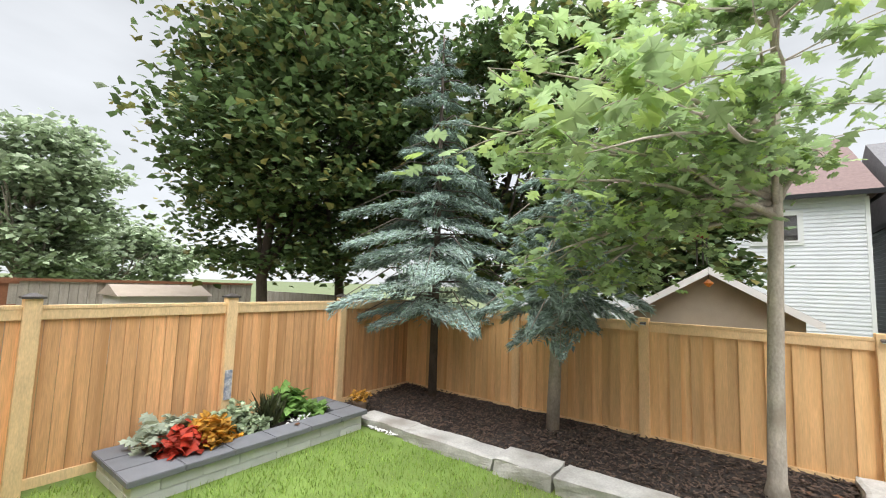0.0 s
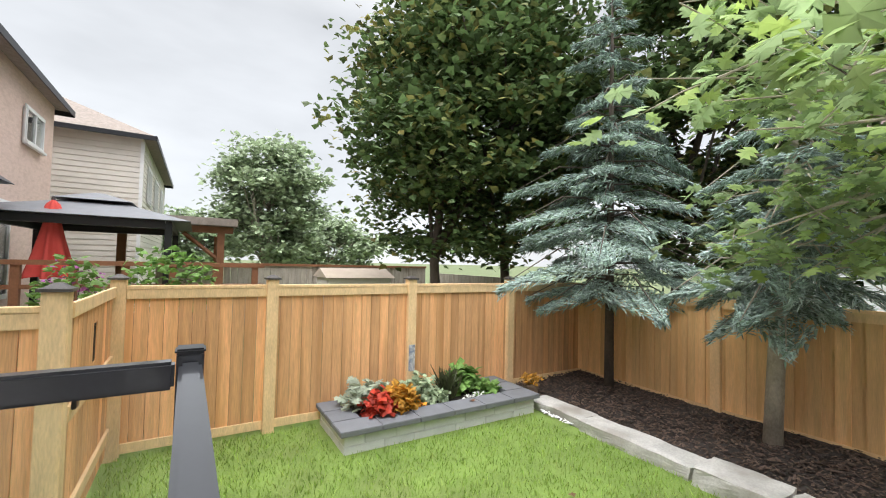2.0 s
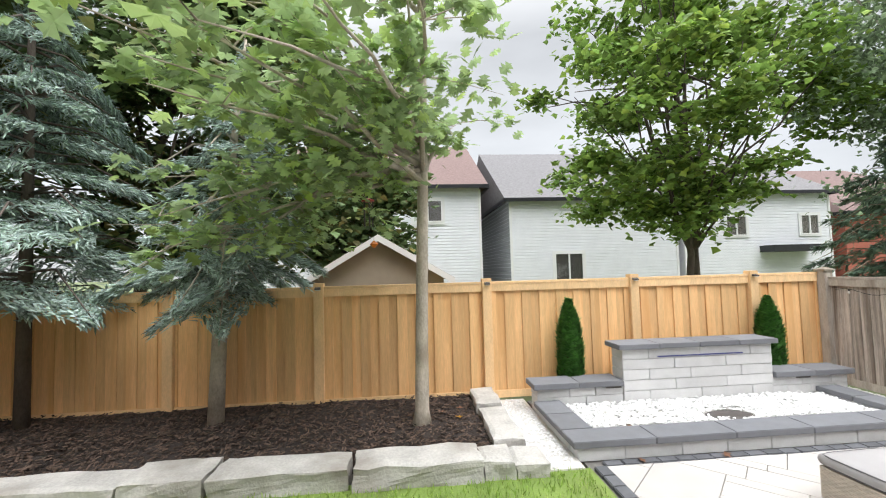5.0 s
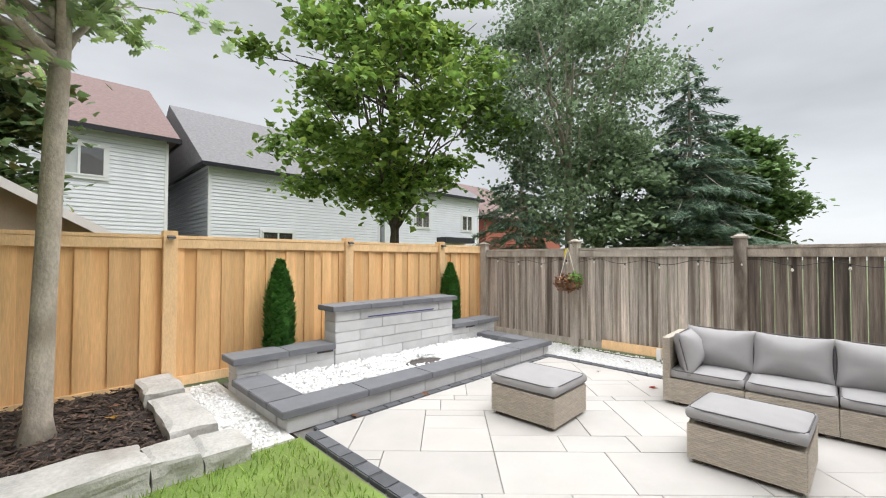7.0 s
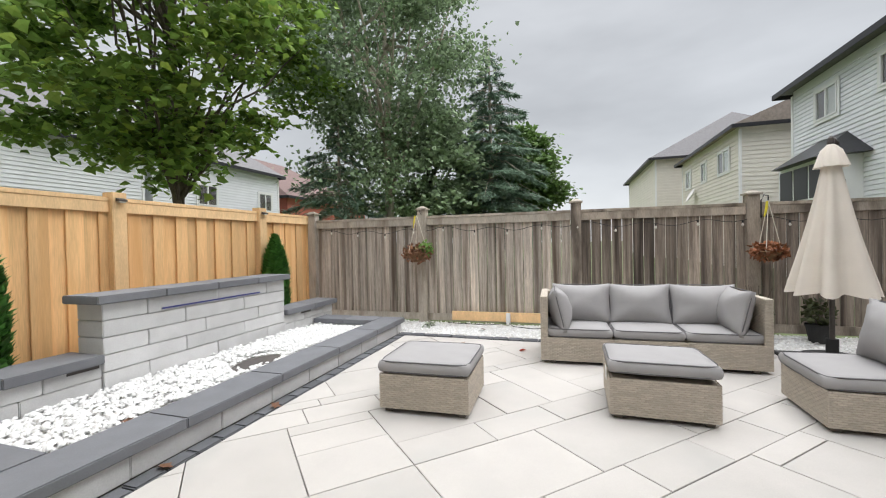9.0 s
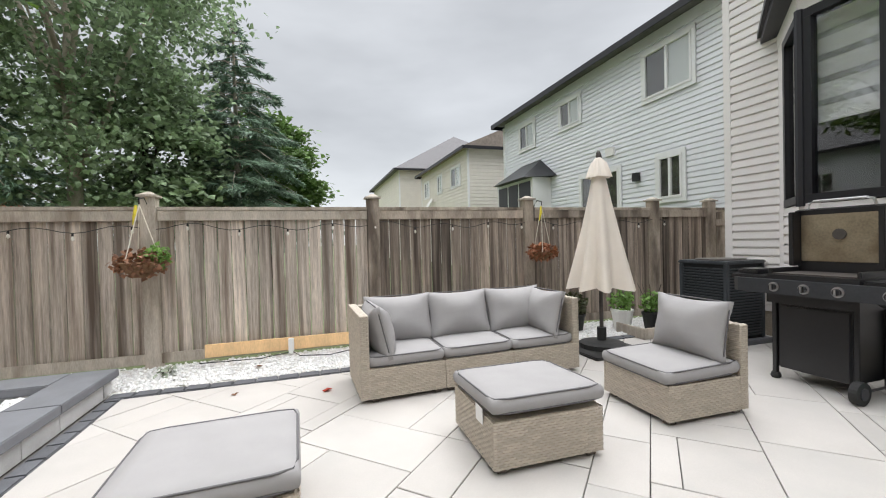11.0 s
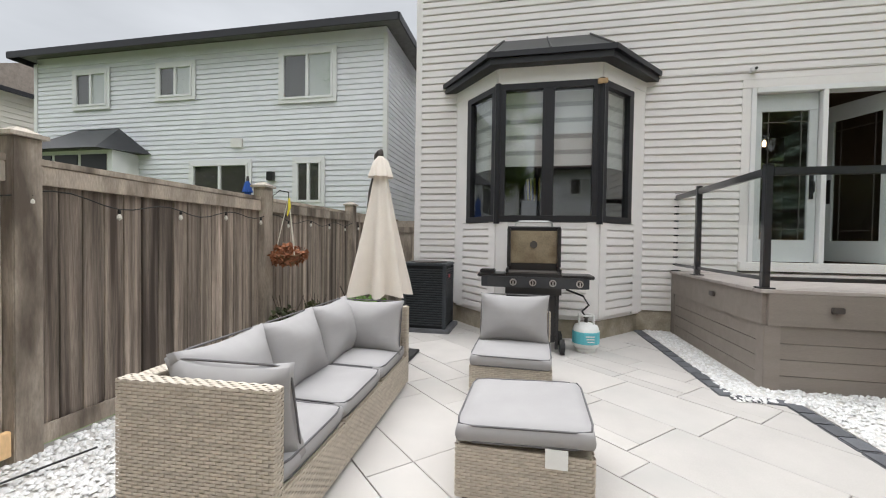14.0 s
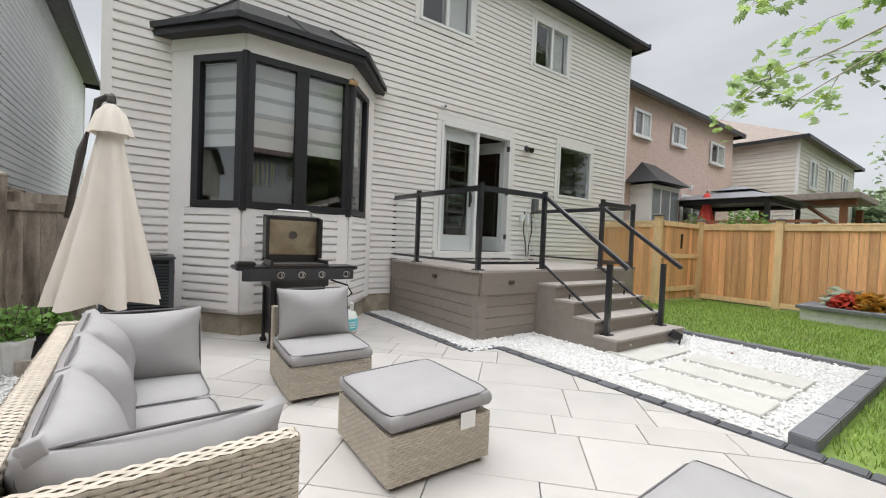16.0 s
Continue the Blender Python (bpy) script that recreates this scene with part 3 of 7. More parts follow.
patio = thing("patio", "pale beige stone pavers laid on the diagonal", "patio", "", None, "structure")


def clip(poly, axis, lim, sign):
    out = []
    for i in range(len(poly)):
        a, b = poly[i], poly[(i + 1) % len(poly)]
        da, db = (a[axis] - lim) * sign, (b[axis] - lim) * sign
        if da >= 0:
            out.append(a)
        if da * db < 0:
            t = da / (da - db)
            out.append((a[0] + t * (b[0] - a[0]), a[1] + t * (b[1] - a[1])))
    return out


def pavers():
    rnd = random.Random(11)
    unit, gx, gy = 0.145, 61, 61
    used, out = set(), []
    sizes = [(4, 6), (6, 4), (4, 4), (6, 3), (3, 4), (4, 3), (4, 6), (6, 4), (4, 2), (2, 4)]
    for j in range(gy):
        for i in range(gx):
            if (i, j) in used:
                continue
            rnd.shuffle(sizes)
            for w, h in sizes + [(3, 3), (2, 3), (3, 2), (2, 2), (4, 1), (1, 4), (2, 1), (1, 2), (1, 1)]:
                cells = [(i + a, j + b) for a in range(w) for b in range(h)]
                if not any(c in used or c[0] >= gx or c[1] >= gy for c in cells):
                    used.update(cells)
                    out.append((i * unit, j * unit, w * unit, h * unit))
                    break
    return out


ca = math.cos(radians(45))
for (px, py, w, h) in pavers():
    gpx = 0.003
    poly = []
    for a, b in ((px + gpx, py + gpx), (px + w - gpx, py + gpx), (px + w - gpx, py + h - gpx), (px + gpx, py + h - gpx)):
        poly.append((3.95 + (a - 4.4) * ca - (b - 4.4) * ca, 1.2 + (a - 4.4) * ca + (b - 4.4) * ca))
    for axis, lim, sg in ((0, 2.02, 1), (0, 5.86, -1), (1, -2.3, 1), (1, 4.6, -1)):
        poly = clip(poly, axis, lim, sg)
        if len(poly) < 3:
            break
    if len(poly) < 3:
        continue
    cx, cy = sum(q[0] for q in poly) / len(poly), sum(q[1] for q in poly) / len(poly)
    bm = bmesh.new()
    lo = [bm.verts.new((x, y, -0.028)) for x, y in poly]
    mi = [bm.verts.new((x, y, -0.003)) for x, y in poly]
    hi = [bm.verts.new((x + (cx - x) * 0.012, y + (cy - y) * 0.012, 0.0)) for x, y in poly]
    for r, s in ((lo, mi), (mi, hi)):
        for i in range(len(poly)):
            bm.faces.new((r[i], r[(i + 1) % len(poly)], s[(i + 1) % len(poly)], s[i]))
    bm.faces.new(hi)
    part("paver", bm, PAVER, patio).location.z = random.uniform(-0.0015, 0.0015)


def setts(name, label, pts, width, z, length=0.19):
    """A row of charcoal edging stones along a line of corners."""
    ob = thing(name, label, "edging", "", None, "structure")
    me = mesh_of("edging_stone", bbox(-length / 2 + 0.004, -width / 2, -0.05, length / 2 - 0.004, width / 2, 0, 0.008), CHAR)
    for (x0, y0), (x1, y1) in zip(pts, pts[1:]):
        d = math.hypot(x1 - x0, y1 - y0)
        k = max(1, round(d / length))
        for i in range(k):
            t = (i + 0.5) / k
            shared("edging_stone", me, ob, Matrix.LocRotScale((x0 + t * (x1 - x0), y0 + t * (y1 - y0), z + random.uniform(-0.003, 0.003)), Euler((0, 0, math.atan2(y1 - y0, x1 - x0) + random.uniform(-0.015, 0.015))), (d / k / length, 1, 1)))
    return ob


setts("edging_west", "charcoal edging stones between patio and white pebbles", [(2.46, -2.25), (2.39, 0.3), (1.97, 0.36), (1.95, 4.6)], 0.13, 0.012)
setts("edging_east", "charcoal edging stones along the white pebble strip", [(5.93, -1.0), (5.93, 4.72)], 0.13, 0.012)
setts("edging_wall_foot", "charcoal edging stones at the foot of the low wall", [(2.02, 4.66), (6.0, 4.66)], 0.11, 0.008)
# pebble strips
structure("pebble_bed_stairs", prism(bmesh.new(), [(-1.0, -0.3), (1.88, -0.3), (1.88, 3.05), (-1.0, 3.05)], -0.05, 0.004), BED_W, "white grit bed round the deck stairs", "gravel bed")
structure("pebble_bed_deck", prism(bmesh.new(), [(1.8, -2.3), (2.4, -2.3), (2.35, 0.22), (1.9, 0.4), (1.8, 0.4)], -0.02, 0.008), BED_W, "white grit beside the deck", "gravel bed")
structure("pebble_bed_east", prism(bmesh.new(), [(6.0, -2.3), (EAST - 0.03, -2.3), (EAST - 0.03, NORTH - 0.02), (6.0, NORTH - 0.02)], -0.05, 0.003), BED_W, "white grit along the weathered fence", "gravel bed")
structure("pebble_bed_west", prism(bmesh.new(), [(1.3, 4.6), (1.8, 4.6), (1.8, NORTH), (1.3, NORTH)], -0.05, 0.005), BED_W, "white grit beside the ledge rocks", "gravel bed")
SLABS = [(0.0, 1.18, 1.02, 1.66), (0.12, 1.78, 0.5, 2.82), (0.62, 1.78, 1.02, 2.82), (1.14, 1.78, 1.6, 2.82)]
for a, b, c, d in SLABS:
    tagged(part("stepping_slab", bbox(a, b, -0.02, c, d, 0.035, 0.006), mat("grey_slab", (0.55, 0.535, 0.50), 0.85, 0.1, 4, 120, 0.2)), "flat grey concrete stepping slab in white pebbles", "slab", "stepping slabs")


def stairs_gravel(x, y):
    return not any(a < x < c and b < y < d for a, b, c, d in SLABS) and not (x < 1.0 and y < 1.1) and not (y < 0.02)


pebbles("pebbles", stairs_gravel, -0.98, -0.05, 1.87, 3.04, 0.008, 1500, 0.036, "smooth white pebbles round the deck stairs")
pebbles("pebbles", lambda x, y: x > 2.05 and x < 2.36 or y > 0.06, 1.85, -2.25, 2.38, 0.4, 0.008, 1300, 0.036, "smooth white pebbles beside the deck")
pebbles("pebbles", lambda x, y: True, 6.0, -2.2, EAST - 0.04, 6.7, 0.008, 1400, 0.036, "white pebbles along the weathered fence")
pebbles("pebbles", lambda x, y: True, 1.34, 4.62, 1.74, 6.7, 0.012, 1300, 0.036, "white pebbles beside the ledge rocks")
kerb = thing("kerb", "dark grey stone kerb round the white pebbles", "kerb", "", None, "structure")
for i in range(5):
    part("kerb_stone", bbox(-1.05 + i * 0.59, 3.05, -0.06, -1.05 + i * 0.59 + 0.585, 3.2, 0.085, 0.008), COPING, kerb)
for i in range(5):
    part("kerb_stone", bbox(-1.15, -0.1 + i * 0.66, -0.06, -1.0, -0.1 + i * 0.66 + 0.655, 0.05, 0.008), COPING, kerb)

# ---------------- low wall with the pebble basin ----------------
feat = thing("water_wall", "grey block garden wall with charcoal coping and a pebble basin", "garden wall")


def courses(parent, x0, y0, x1, y1, z0, z1, rows, length, along="x"):
    hh = (z1 - z0) / rows
    for r in range(rows):
        u0, u1 = (x0, x1) if along == "x" else (y0, y1)
        cuts, u = [u0], u0 + length * (0.5 if r % 2 else 1.0)
        while u < u1 - 0.12:
            cuts.append(u)
            u += length * random.choice((0.8, 1.0, 1.25))
        cuts.append(u1)
        for a, b in zip(cuts, cuts[1:]):
            j = random.uniform(-0.003, 0.003)
            if along == "x":
                part("block", bbox(a + 0.002, y0 + j, z0 + r * hh + 0.002, b - 0.002, y1, z0 + (r + 1) * hh - 0.002, 0.006), BLOCK, parent)
            else:
                part("block", bbox(x0 + j, a + 0.002, z0 + r * hh + 0.002, x1 + j, b - 0.002, z0 + (r + 1) * hh - 0.002, 0.006), BLOCK, parent)


def coping(parent, x0, y0, x1, y1, z0, z1, pieces, along="x"):
    for i in range(pieces):
        if along == "x":
            a, b = x0 + (x1 - x0) * i / pieces, x0 + (x1 - x0) * (i + 1) / pieces
            part("coping_stone", bbox(a + 0.002, y0, z0, b - 0.002, y1, z1, 0.007), COPING, parent)
        else:
            a, b = y0 + (y1 - y0) * i / pieces, y0 + (y1 - y0) * (i + 1) / pieces
            part("coping_stone", bbox(x0, a + 0.002, z0, x1, b - 0.002, z1, 0.007), COPING, parent)


courses(feat, 1.8, 4.76, 6.1, 4.98, -0.02, 0.125, 1, 0.5)
courses(feat, 1.8, 4.98, 2.02, 6.05, -0.02, 0.125, 1, 0.5, "y")
courses(feat, 5.88, 4.98, 6.1, 6.05, -0.02, 0.125, 1, 0.5, "y")
coping(feat, 1.74, 4.72, 6.15, 5.06, 0.126, 0.195, 5)
coping(feat, 1.74, 5.064, 2.1, 6.04, 0.126, 0.195, 2, "y")
coping(feat, 5.82, 5.064, 6.15, 6.04, 0.126, 0.195, 2, "y")
courses(feat, 1.8, 6.06, 3.0, 6.34, -0.02, 0.34, 3, 0.45)
courses(feat, 5.2, 6.06, 6.36, 6.34, -0.02, 0.34, 3, 0.45)
courses(feat, 3.0, 6.04, 5.2, 6.34, -0.02, 0.82, 6, 0.75)
coping(feat, 1.74, 6.0, 2.99, 6.4, 0.342, 0.415, 2)
coping(feat, 5.21, 6.0, 6.42, 6.4, 0.342, 0.415, 2)
coping(feat, 2.93, 5.98, 5.26, 6.4, 0.822, 0.89, 4)
part("spillway", bbox(3.5, 6.028, 0.7, 4.75, 6.05, 0.715), mat("blue_spill_edge", (0.05, 0.06, 0.22), 0.3, 0.1, 10, 60, 0), feat, "thin blue spillway slot")
for x, y in ((2.75, 6.055), (5.55, 6.055)):
    part("light_strip", bbox(x, y - 0.012, 0.31, x + 0.22, y - 0.004, 0.335), CAP_DK, feat, "dark light strip under the coping")
part("basin_floor", bbox(2.02, 4.98, -0.02, 5.88, 6.04, 0.07), BED_W, feat)
pebbles("pebbles", lambda x, y: (x - 4.0) ** 2 / 0.1 + (y - 5.42) ** 2 / 0.03 > 1, 2.12, 5.08, 5.8, 5.98, 0.11, 1700, 0.042, "bright white pebbles heaped in the basin")
pebbles("pebbles", lambda x, y: (x - 4.0) ** 2 / 0.14 + (y - 5.42) ** 2 / 0.045 > 1, 2.15, 5.2, 5.5, 5.98, 0.145, 900, 0.045, "bright white pebbles heaped in the basin")
pump = thing("drain_grate", "dark round drain grate in the pebble basin", "grate")
part("grate", lathe(bmesh.new(), [(0.3, 0.07), (0.3, 0.1), (0.24, 0.105)], 20, (4.0, 5.42, 0)), CAP_DK, pump)
pl_scale = Matrix.Diagonal((1, 0.55, 1, 1))
pump.matrix_basis = Matrix.Translation((0, 5.42 * 0.45, 0)) @ pl_scale

# ---------------- raised planter on the lawn ----------------
plant = thing("planter", "raised grey block planter with dark coping against the fence", "planter")
courses(plant, -4.98, 1.56, -4.76, 4.5, -0.05, 0.21, 2, 0.5, "y")
courses(plant, -5.82, 1.56, -4.985, 1.78, -0.05, 0.21, 2, 0.45)
courses(plant, -5.82, 4.28, -4.985, 4.5, -0.05, 0.21, 2, 0.45)
coping(plant, -5.05, 1.5, -4.7, 4.56, 0.211, 0.275, 6, "y")
coping(plant, -5.82, 1.5, -5.054, 1.86, 0.211, 0.275, 2)
coping(plant, -5.82, 4.2, -5.054, 4.56, 0.211, 0.275, 2)
part("planter_soil", bbox(-5.82, 1.78, 0.0, -4.98, 4.28, 0.2), MULCH, plant)

# ---------------- the house ----------------
LAP = 0.105


def lap_wall(parent, p0, p1, z0, z1, material, lap=LAP, name="siding_board", joined=False):
    """Horizontal lap siding from p0 to p1 (outside on the right hand when walking p0 to p1)."""
    d = Vector((p1[0] - p0[0], p1[1] - p0[1], 0))
    length = d.length
    ang = math.atan2(d.y, d.x)
    rows = max(1, round((z1 - z0) / lap))
    h = (z1 - z0) / rows

    def profile(bm, m, s):
        pr = [(0.0, -0.001), (-0.027, 0.002), (-0.028, h * 0.14), (-0.022, h * 0.8), (0.0, h * 0.84)]
        a = [bm.verts.new(m @ Vector((0, y, z))) for y, z in pr]
        b = [bm.verts.new(m @ Vector((s, y, z))) for y, z in pr]
        for i in range(4):
            bm.faces.new((a[i], a[i + 1], b[i + 1], b[i]))
        bm.faces.new(a)
        bm.faces.new(b[::-1])

    if joined:
        bm = bmesh.new()
        for r in range(rows):
            profile(bm, Matrix.LocRotScale((p0[0], p0[1], z0 + r * h), Euler((0, 0, ang)), None), length)
        ob = part(name, bm, material, parent)
        ob["kind"] = "stuff"
        return
    bm = bmesh.new()
    profile(bm, Matrix(), 1.0)
    me = mesh_of(name, bm, material)
    for r in range(rows):
        shared(name, me, parent, Matrix.LocRotScale((p0[0], p0[1], z0 + r * h), Euler((0, 0, ang)), (length, 1, 1)))


def window(name, x0, z0, x1, z1, y, parent=None, sill=False, trim=0.1, frame_m=None, trim_m=None, panes=2, label="white vinyl sliding window in lap siding", curtain=True, facing=1, room=True):
    """A window in a wall facing +y (facing=1) with frame, panes and a dark-coloured room or sheet behind."""
    frame_m, trim_m = frame_m or WHITE_F, trim_m or TRIM_G
    w = parent if parent is not None else None
    if w is None:
        w = thing(name, label, "window", "", None, "structure")
        top = w
    else:
        top = new("window")
        top.parent = w

    far = parent is not None
    if far:
        y, room = y + 0.014 * facing, False

    def b(nm, a0, d0, c0, a1, d1, c1, m, bev=0.004):
        return part(nm, bbox(a0, y + d0 * facing, c0, a1, y + d1 * facing, c1, bev), m, top)

    if trim > 0:
        b("trim", x0, 0.0, z1 - trim, x1, 0.032, z1, trim_m)
        b("trim", x0, 0.0, z0, x1, 0.034, z0 + trim, trim_m)
        b("trim", x0, 0.0, z0 + trim + 0.001, x0 + trim, 0.03, z1 - trim - 0.001, trim_m)
        b("trim", x1 - trim, 0.0, z0 + trim + 0.001, x1, 0.03, z1 - trim - 0.001, trim_m)
    x0, x1, z0, z1 = x0 + trim, x1 - trim, z0 + trim, z1 - trim
    fw = 0.055
    b("window_frame", x0, -0.06, z1 - fw, x1, 0.045, z1, frame_m)
    b("window_frame", x0, -0.06, z0, x1, 0.05, z0 + fw, frame_m)
    cuts = [x0 + (x1 - x0) * i / panes for i in range(panes + 1)]
    for i, c in enumerate(cuts):
        a = c if i == 0 else (c - fw if i == panes else c - fw * 0.6)
        e = c + fw if i == 0 else (c if i == panes else c + fw * 0.6)
        b("window_frame", a, -0.06, z0 + fw + 0.001, e, 0.042, z1 - fw - 0.001, frame_m)
    for a, c in zip(cuts, cuts[1:]):
        pn = b("pane", a + fw * 0.5, 0.0, z0 + fw * 0.5, c - fw * 0.5, 0.006, z1 - fw * 0.5, PANE, 0)
        pn.visible_shadow = False
    if sill:
        b("window_sill", x0 - 0.08, 0.0, z0 - 0.07, x1 + 0.08, 0.09, z0 - 0.005, trim_m)
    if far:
        # far windows: flat dark sheet painted as the unlit room
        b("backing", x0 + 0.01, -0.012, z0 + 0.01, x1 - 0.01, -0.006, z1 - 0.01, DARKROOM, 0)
        if z0 > 3.9:
            b("blind", x0 + fw, -0.005, z0 + 0.02, x0 + (x1 - x0) * 0.5, -0.002, z1 - 0.03, BLIND, 0)
    elif curtain:
        b("blind", x0 + fw, -0.12, z0 + 0.02, x0 + (x1 - x0) * 0.52, -0.11, z1 - 0.03, BLIND, 0)
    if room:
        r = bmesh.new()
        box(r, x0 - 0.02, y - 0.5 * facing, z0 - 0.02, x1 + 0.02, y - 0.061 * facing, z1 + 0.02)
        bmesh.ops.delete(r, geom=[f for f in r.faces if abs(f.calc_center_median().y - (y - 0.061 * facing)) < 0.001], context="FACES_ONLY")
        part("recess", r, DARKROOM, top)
    return top


HX0, HX1, HTOP = -4.97, 5.83, 6.5
house = thing("wall_south", "rear wall of the house in greige lap siding", "house wall", "", None, "structure")
# openings as x0, x1, z0, z1 (outside of their trim)
BAYX = (2.44, 5.15)
OPEN = [(-0.79, 1.2, DECK, 3.51), (-3.53, -2.08, 2.21, 3.63), (0.38, 1.74, 4.93, 6.14), (-2.46, -1.12, 4.93, 6.14), (3.1, 4.55, 4.93, 6.14), (BAYX[0], BAYX[1], 0.0, 3.62)]
# solid wall behind the boards, in pieces round the openings
zs = sorted({0.0, HTOP, *[o[2] for o in OPEN], *[o[3] for o in OPEN]})
core = bmesh.new()
for z0, z1 in zip(zs, zs[1:]):
    xs = [HX0] + sorted(v for o in OPEN if o[2] <= z0 and o[3] >= z1 for v in o[:2]) + [HX1]
    for a, b in zip(xs[::2], xs[1::2]):
        box(core, a, WALL - 0.2, z0, b, WALL, z1)
part("wall_core", core, SIDING, house)
lo = 0.3
z = lo
bounds = sorted({lo, HTOP - 0.05, *[o[2] for o in OPEN if o[2] > lo], *[o[3] for o in OPEN]})
for z0, z1 in zip(bounds, bounds[1:]):
    xs = [HX0 + 0.1] + sorted(v for o in OPEN if o[2] <= z0 + 0.001 and o[3] >= z1 - 0.001 for v in o[:2]) + [HX1 - 0.1]
    for a, b in zip(xs[::2], xs[1::2]):
        if b - a > 0.02:
            lap_wall(house, (b, WALL), (a, WALL), z0, z1, SIDING)
for x0 in (HX0, HX1 - 0.1):
    part("corner_trim", bbox(x0, WALL, 0.3, x0 + 0.1, WALL + 0.03, HTOP, 0.004), TRIM_G, house)
part("foundation", bbox(HX0, WALL - 0.2, -0.3, HX1, WALL + 0.012, 0.298, 0.01), CONCRETE, house)
for nm, x in (("wall_house_west", HX0), ("wall_house_east", HX1)):
    wv = thing(nm, "side wall of the house in greige lap siding", "house wall", "", None, "structure")
    s = 1 if x > 0 else -1
    part("wall_core", bbox(x - 0.2 * s, -11.5, -0.3, x - 0.001 * s, WALL - 0.201, HTOP), SIDING, wv)
    lap_wall(wv, *(((x, -11.5), (x, WALL)) if s < 0 else ((x, WALL), (x, -11.5))), 0.3, HTOP, SIDING, joined=True)
roof = thing("house_roof", "grey shingle house roof with black eaves and gutter", "roof", "", None, "structure")
rb = bmesh.new()
ev = [(-5.24, -2.0, 6.56), (6.25, -2.0, 6.56), (6.25, -11.9, 6.56), (-5.24, -11.9, 6.56), (-2.0, -7, 9.6), (2.6, -7, 9.6)]
vs = [rb.verts.new(q) for q in ev]
for f in ((0, 1, 5, 4), (1, 2, 5), (2, 3, 4, 5), (3, 0, 4), (3, 2, 1, 0)):
    rb.faces.new([vs[i] for i in f])
part("shingles", rb, SHINGLE, roof)
part("gutter", bbox(-5.24, -2.0, 6.46, 6.25, -1.9, 6.58, 0.02), DARK_F, roof, "black eaves gutter")
part("soffit", bbox(-5.2, WALL + 0.001, 6.48, 6.2, -2.001, 6.52), DARK_F, roof)
part("rake", bbox(-5.31, -11.9, 6.46, -5.241, -1.9, 6.6), DARK_F, roof)
part("rake", bbox(6.251, -11.9, 6.46, 6.32, -1.9, 6.6), DARK_F, roof)

window("window_1", -3.53, 2.21, -2.08, 3.63, WALL + 0.005, trim=0.11, panes=1, label="white-framed dark rear window in greige siding", curtain=False)
window("window_2", 0.38, 4.93, 1.74, 6.14, WALL + 0.005, label="white upstairs sliding window in greige siding")
window("window_3", -2.46, 4.93, -1.12, 6.14, WALL + 0.005, label="white upstairs sliding window in greige siding")
window("window_4", 3.1, 4.93, 4.55, 6.14, WALL + 0.005, label="white upstairs sliding window in greige siding")

# bay window
bay = thing("bay_window", "black-framed bay window with zebra blinds and metal roof", "bay window", "", None, "structure")
BP = [(BAYX[1], WALL), (4.46, -1.46), (3.15, -1.46), (BAYX[0], WALL)]
SIDE = 0.34  # plain trim between the house wall and the angled sashes


def seg_box(bm, p, q, d0, d1, z0, z1, t0=0.0, t1=None):
    """A board along a segment; d is the distance outwards."""
    p, q = Vector((*p, 0)), Vector((*q, 0))
    d = (q - p)
    ln = d.length
    t1 = ln if t1 is None else t1
    m = Matrix.LocRotScale(p, Euler((0, 0, math.atan2(d.y, d.x))), None)
    return box(bm, t0, -d1, z0, t1, -d0, z1, m)


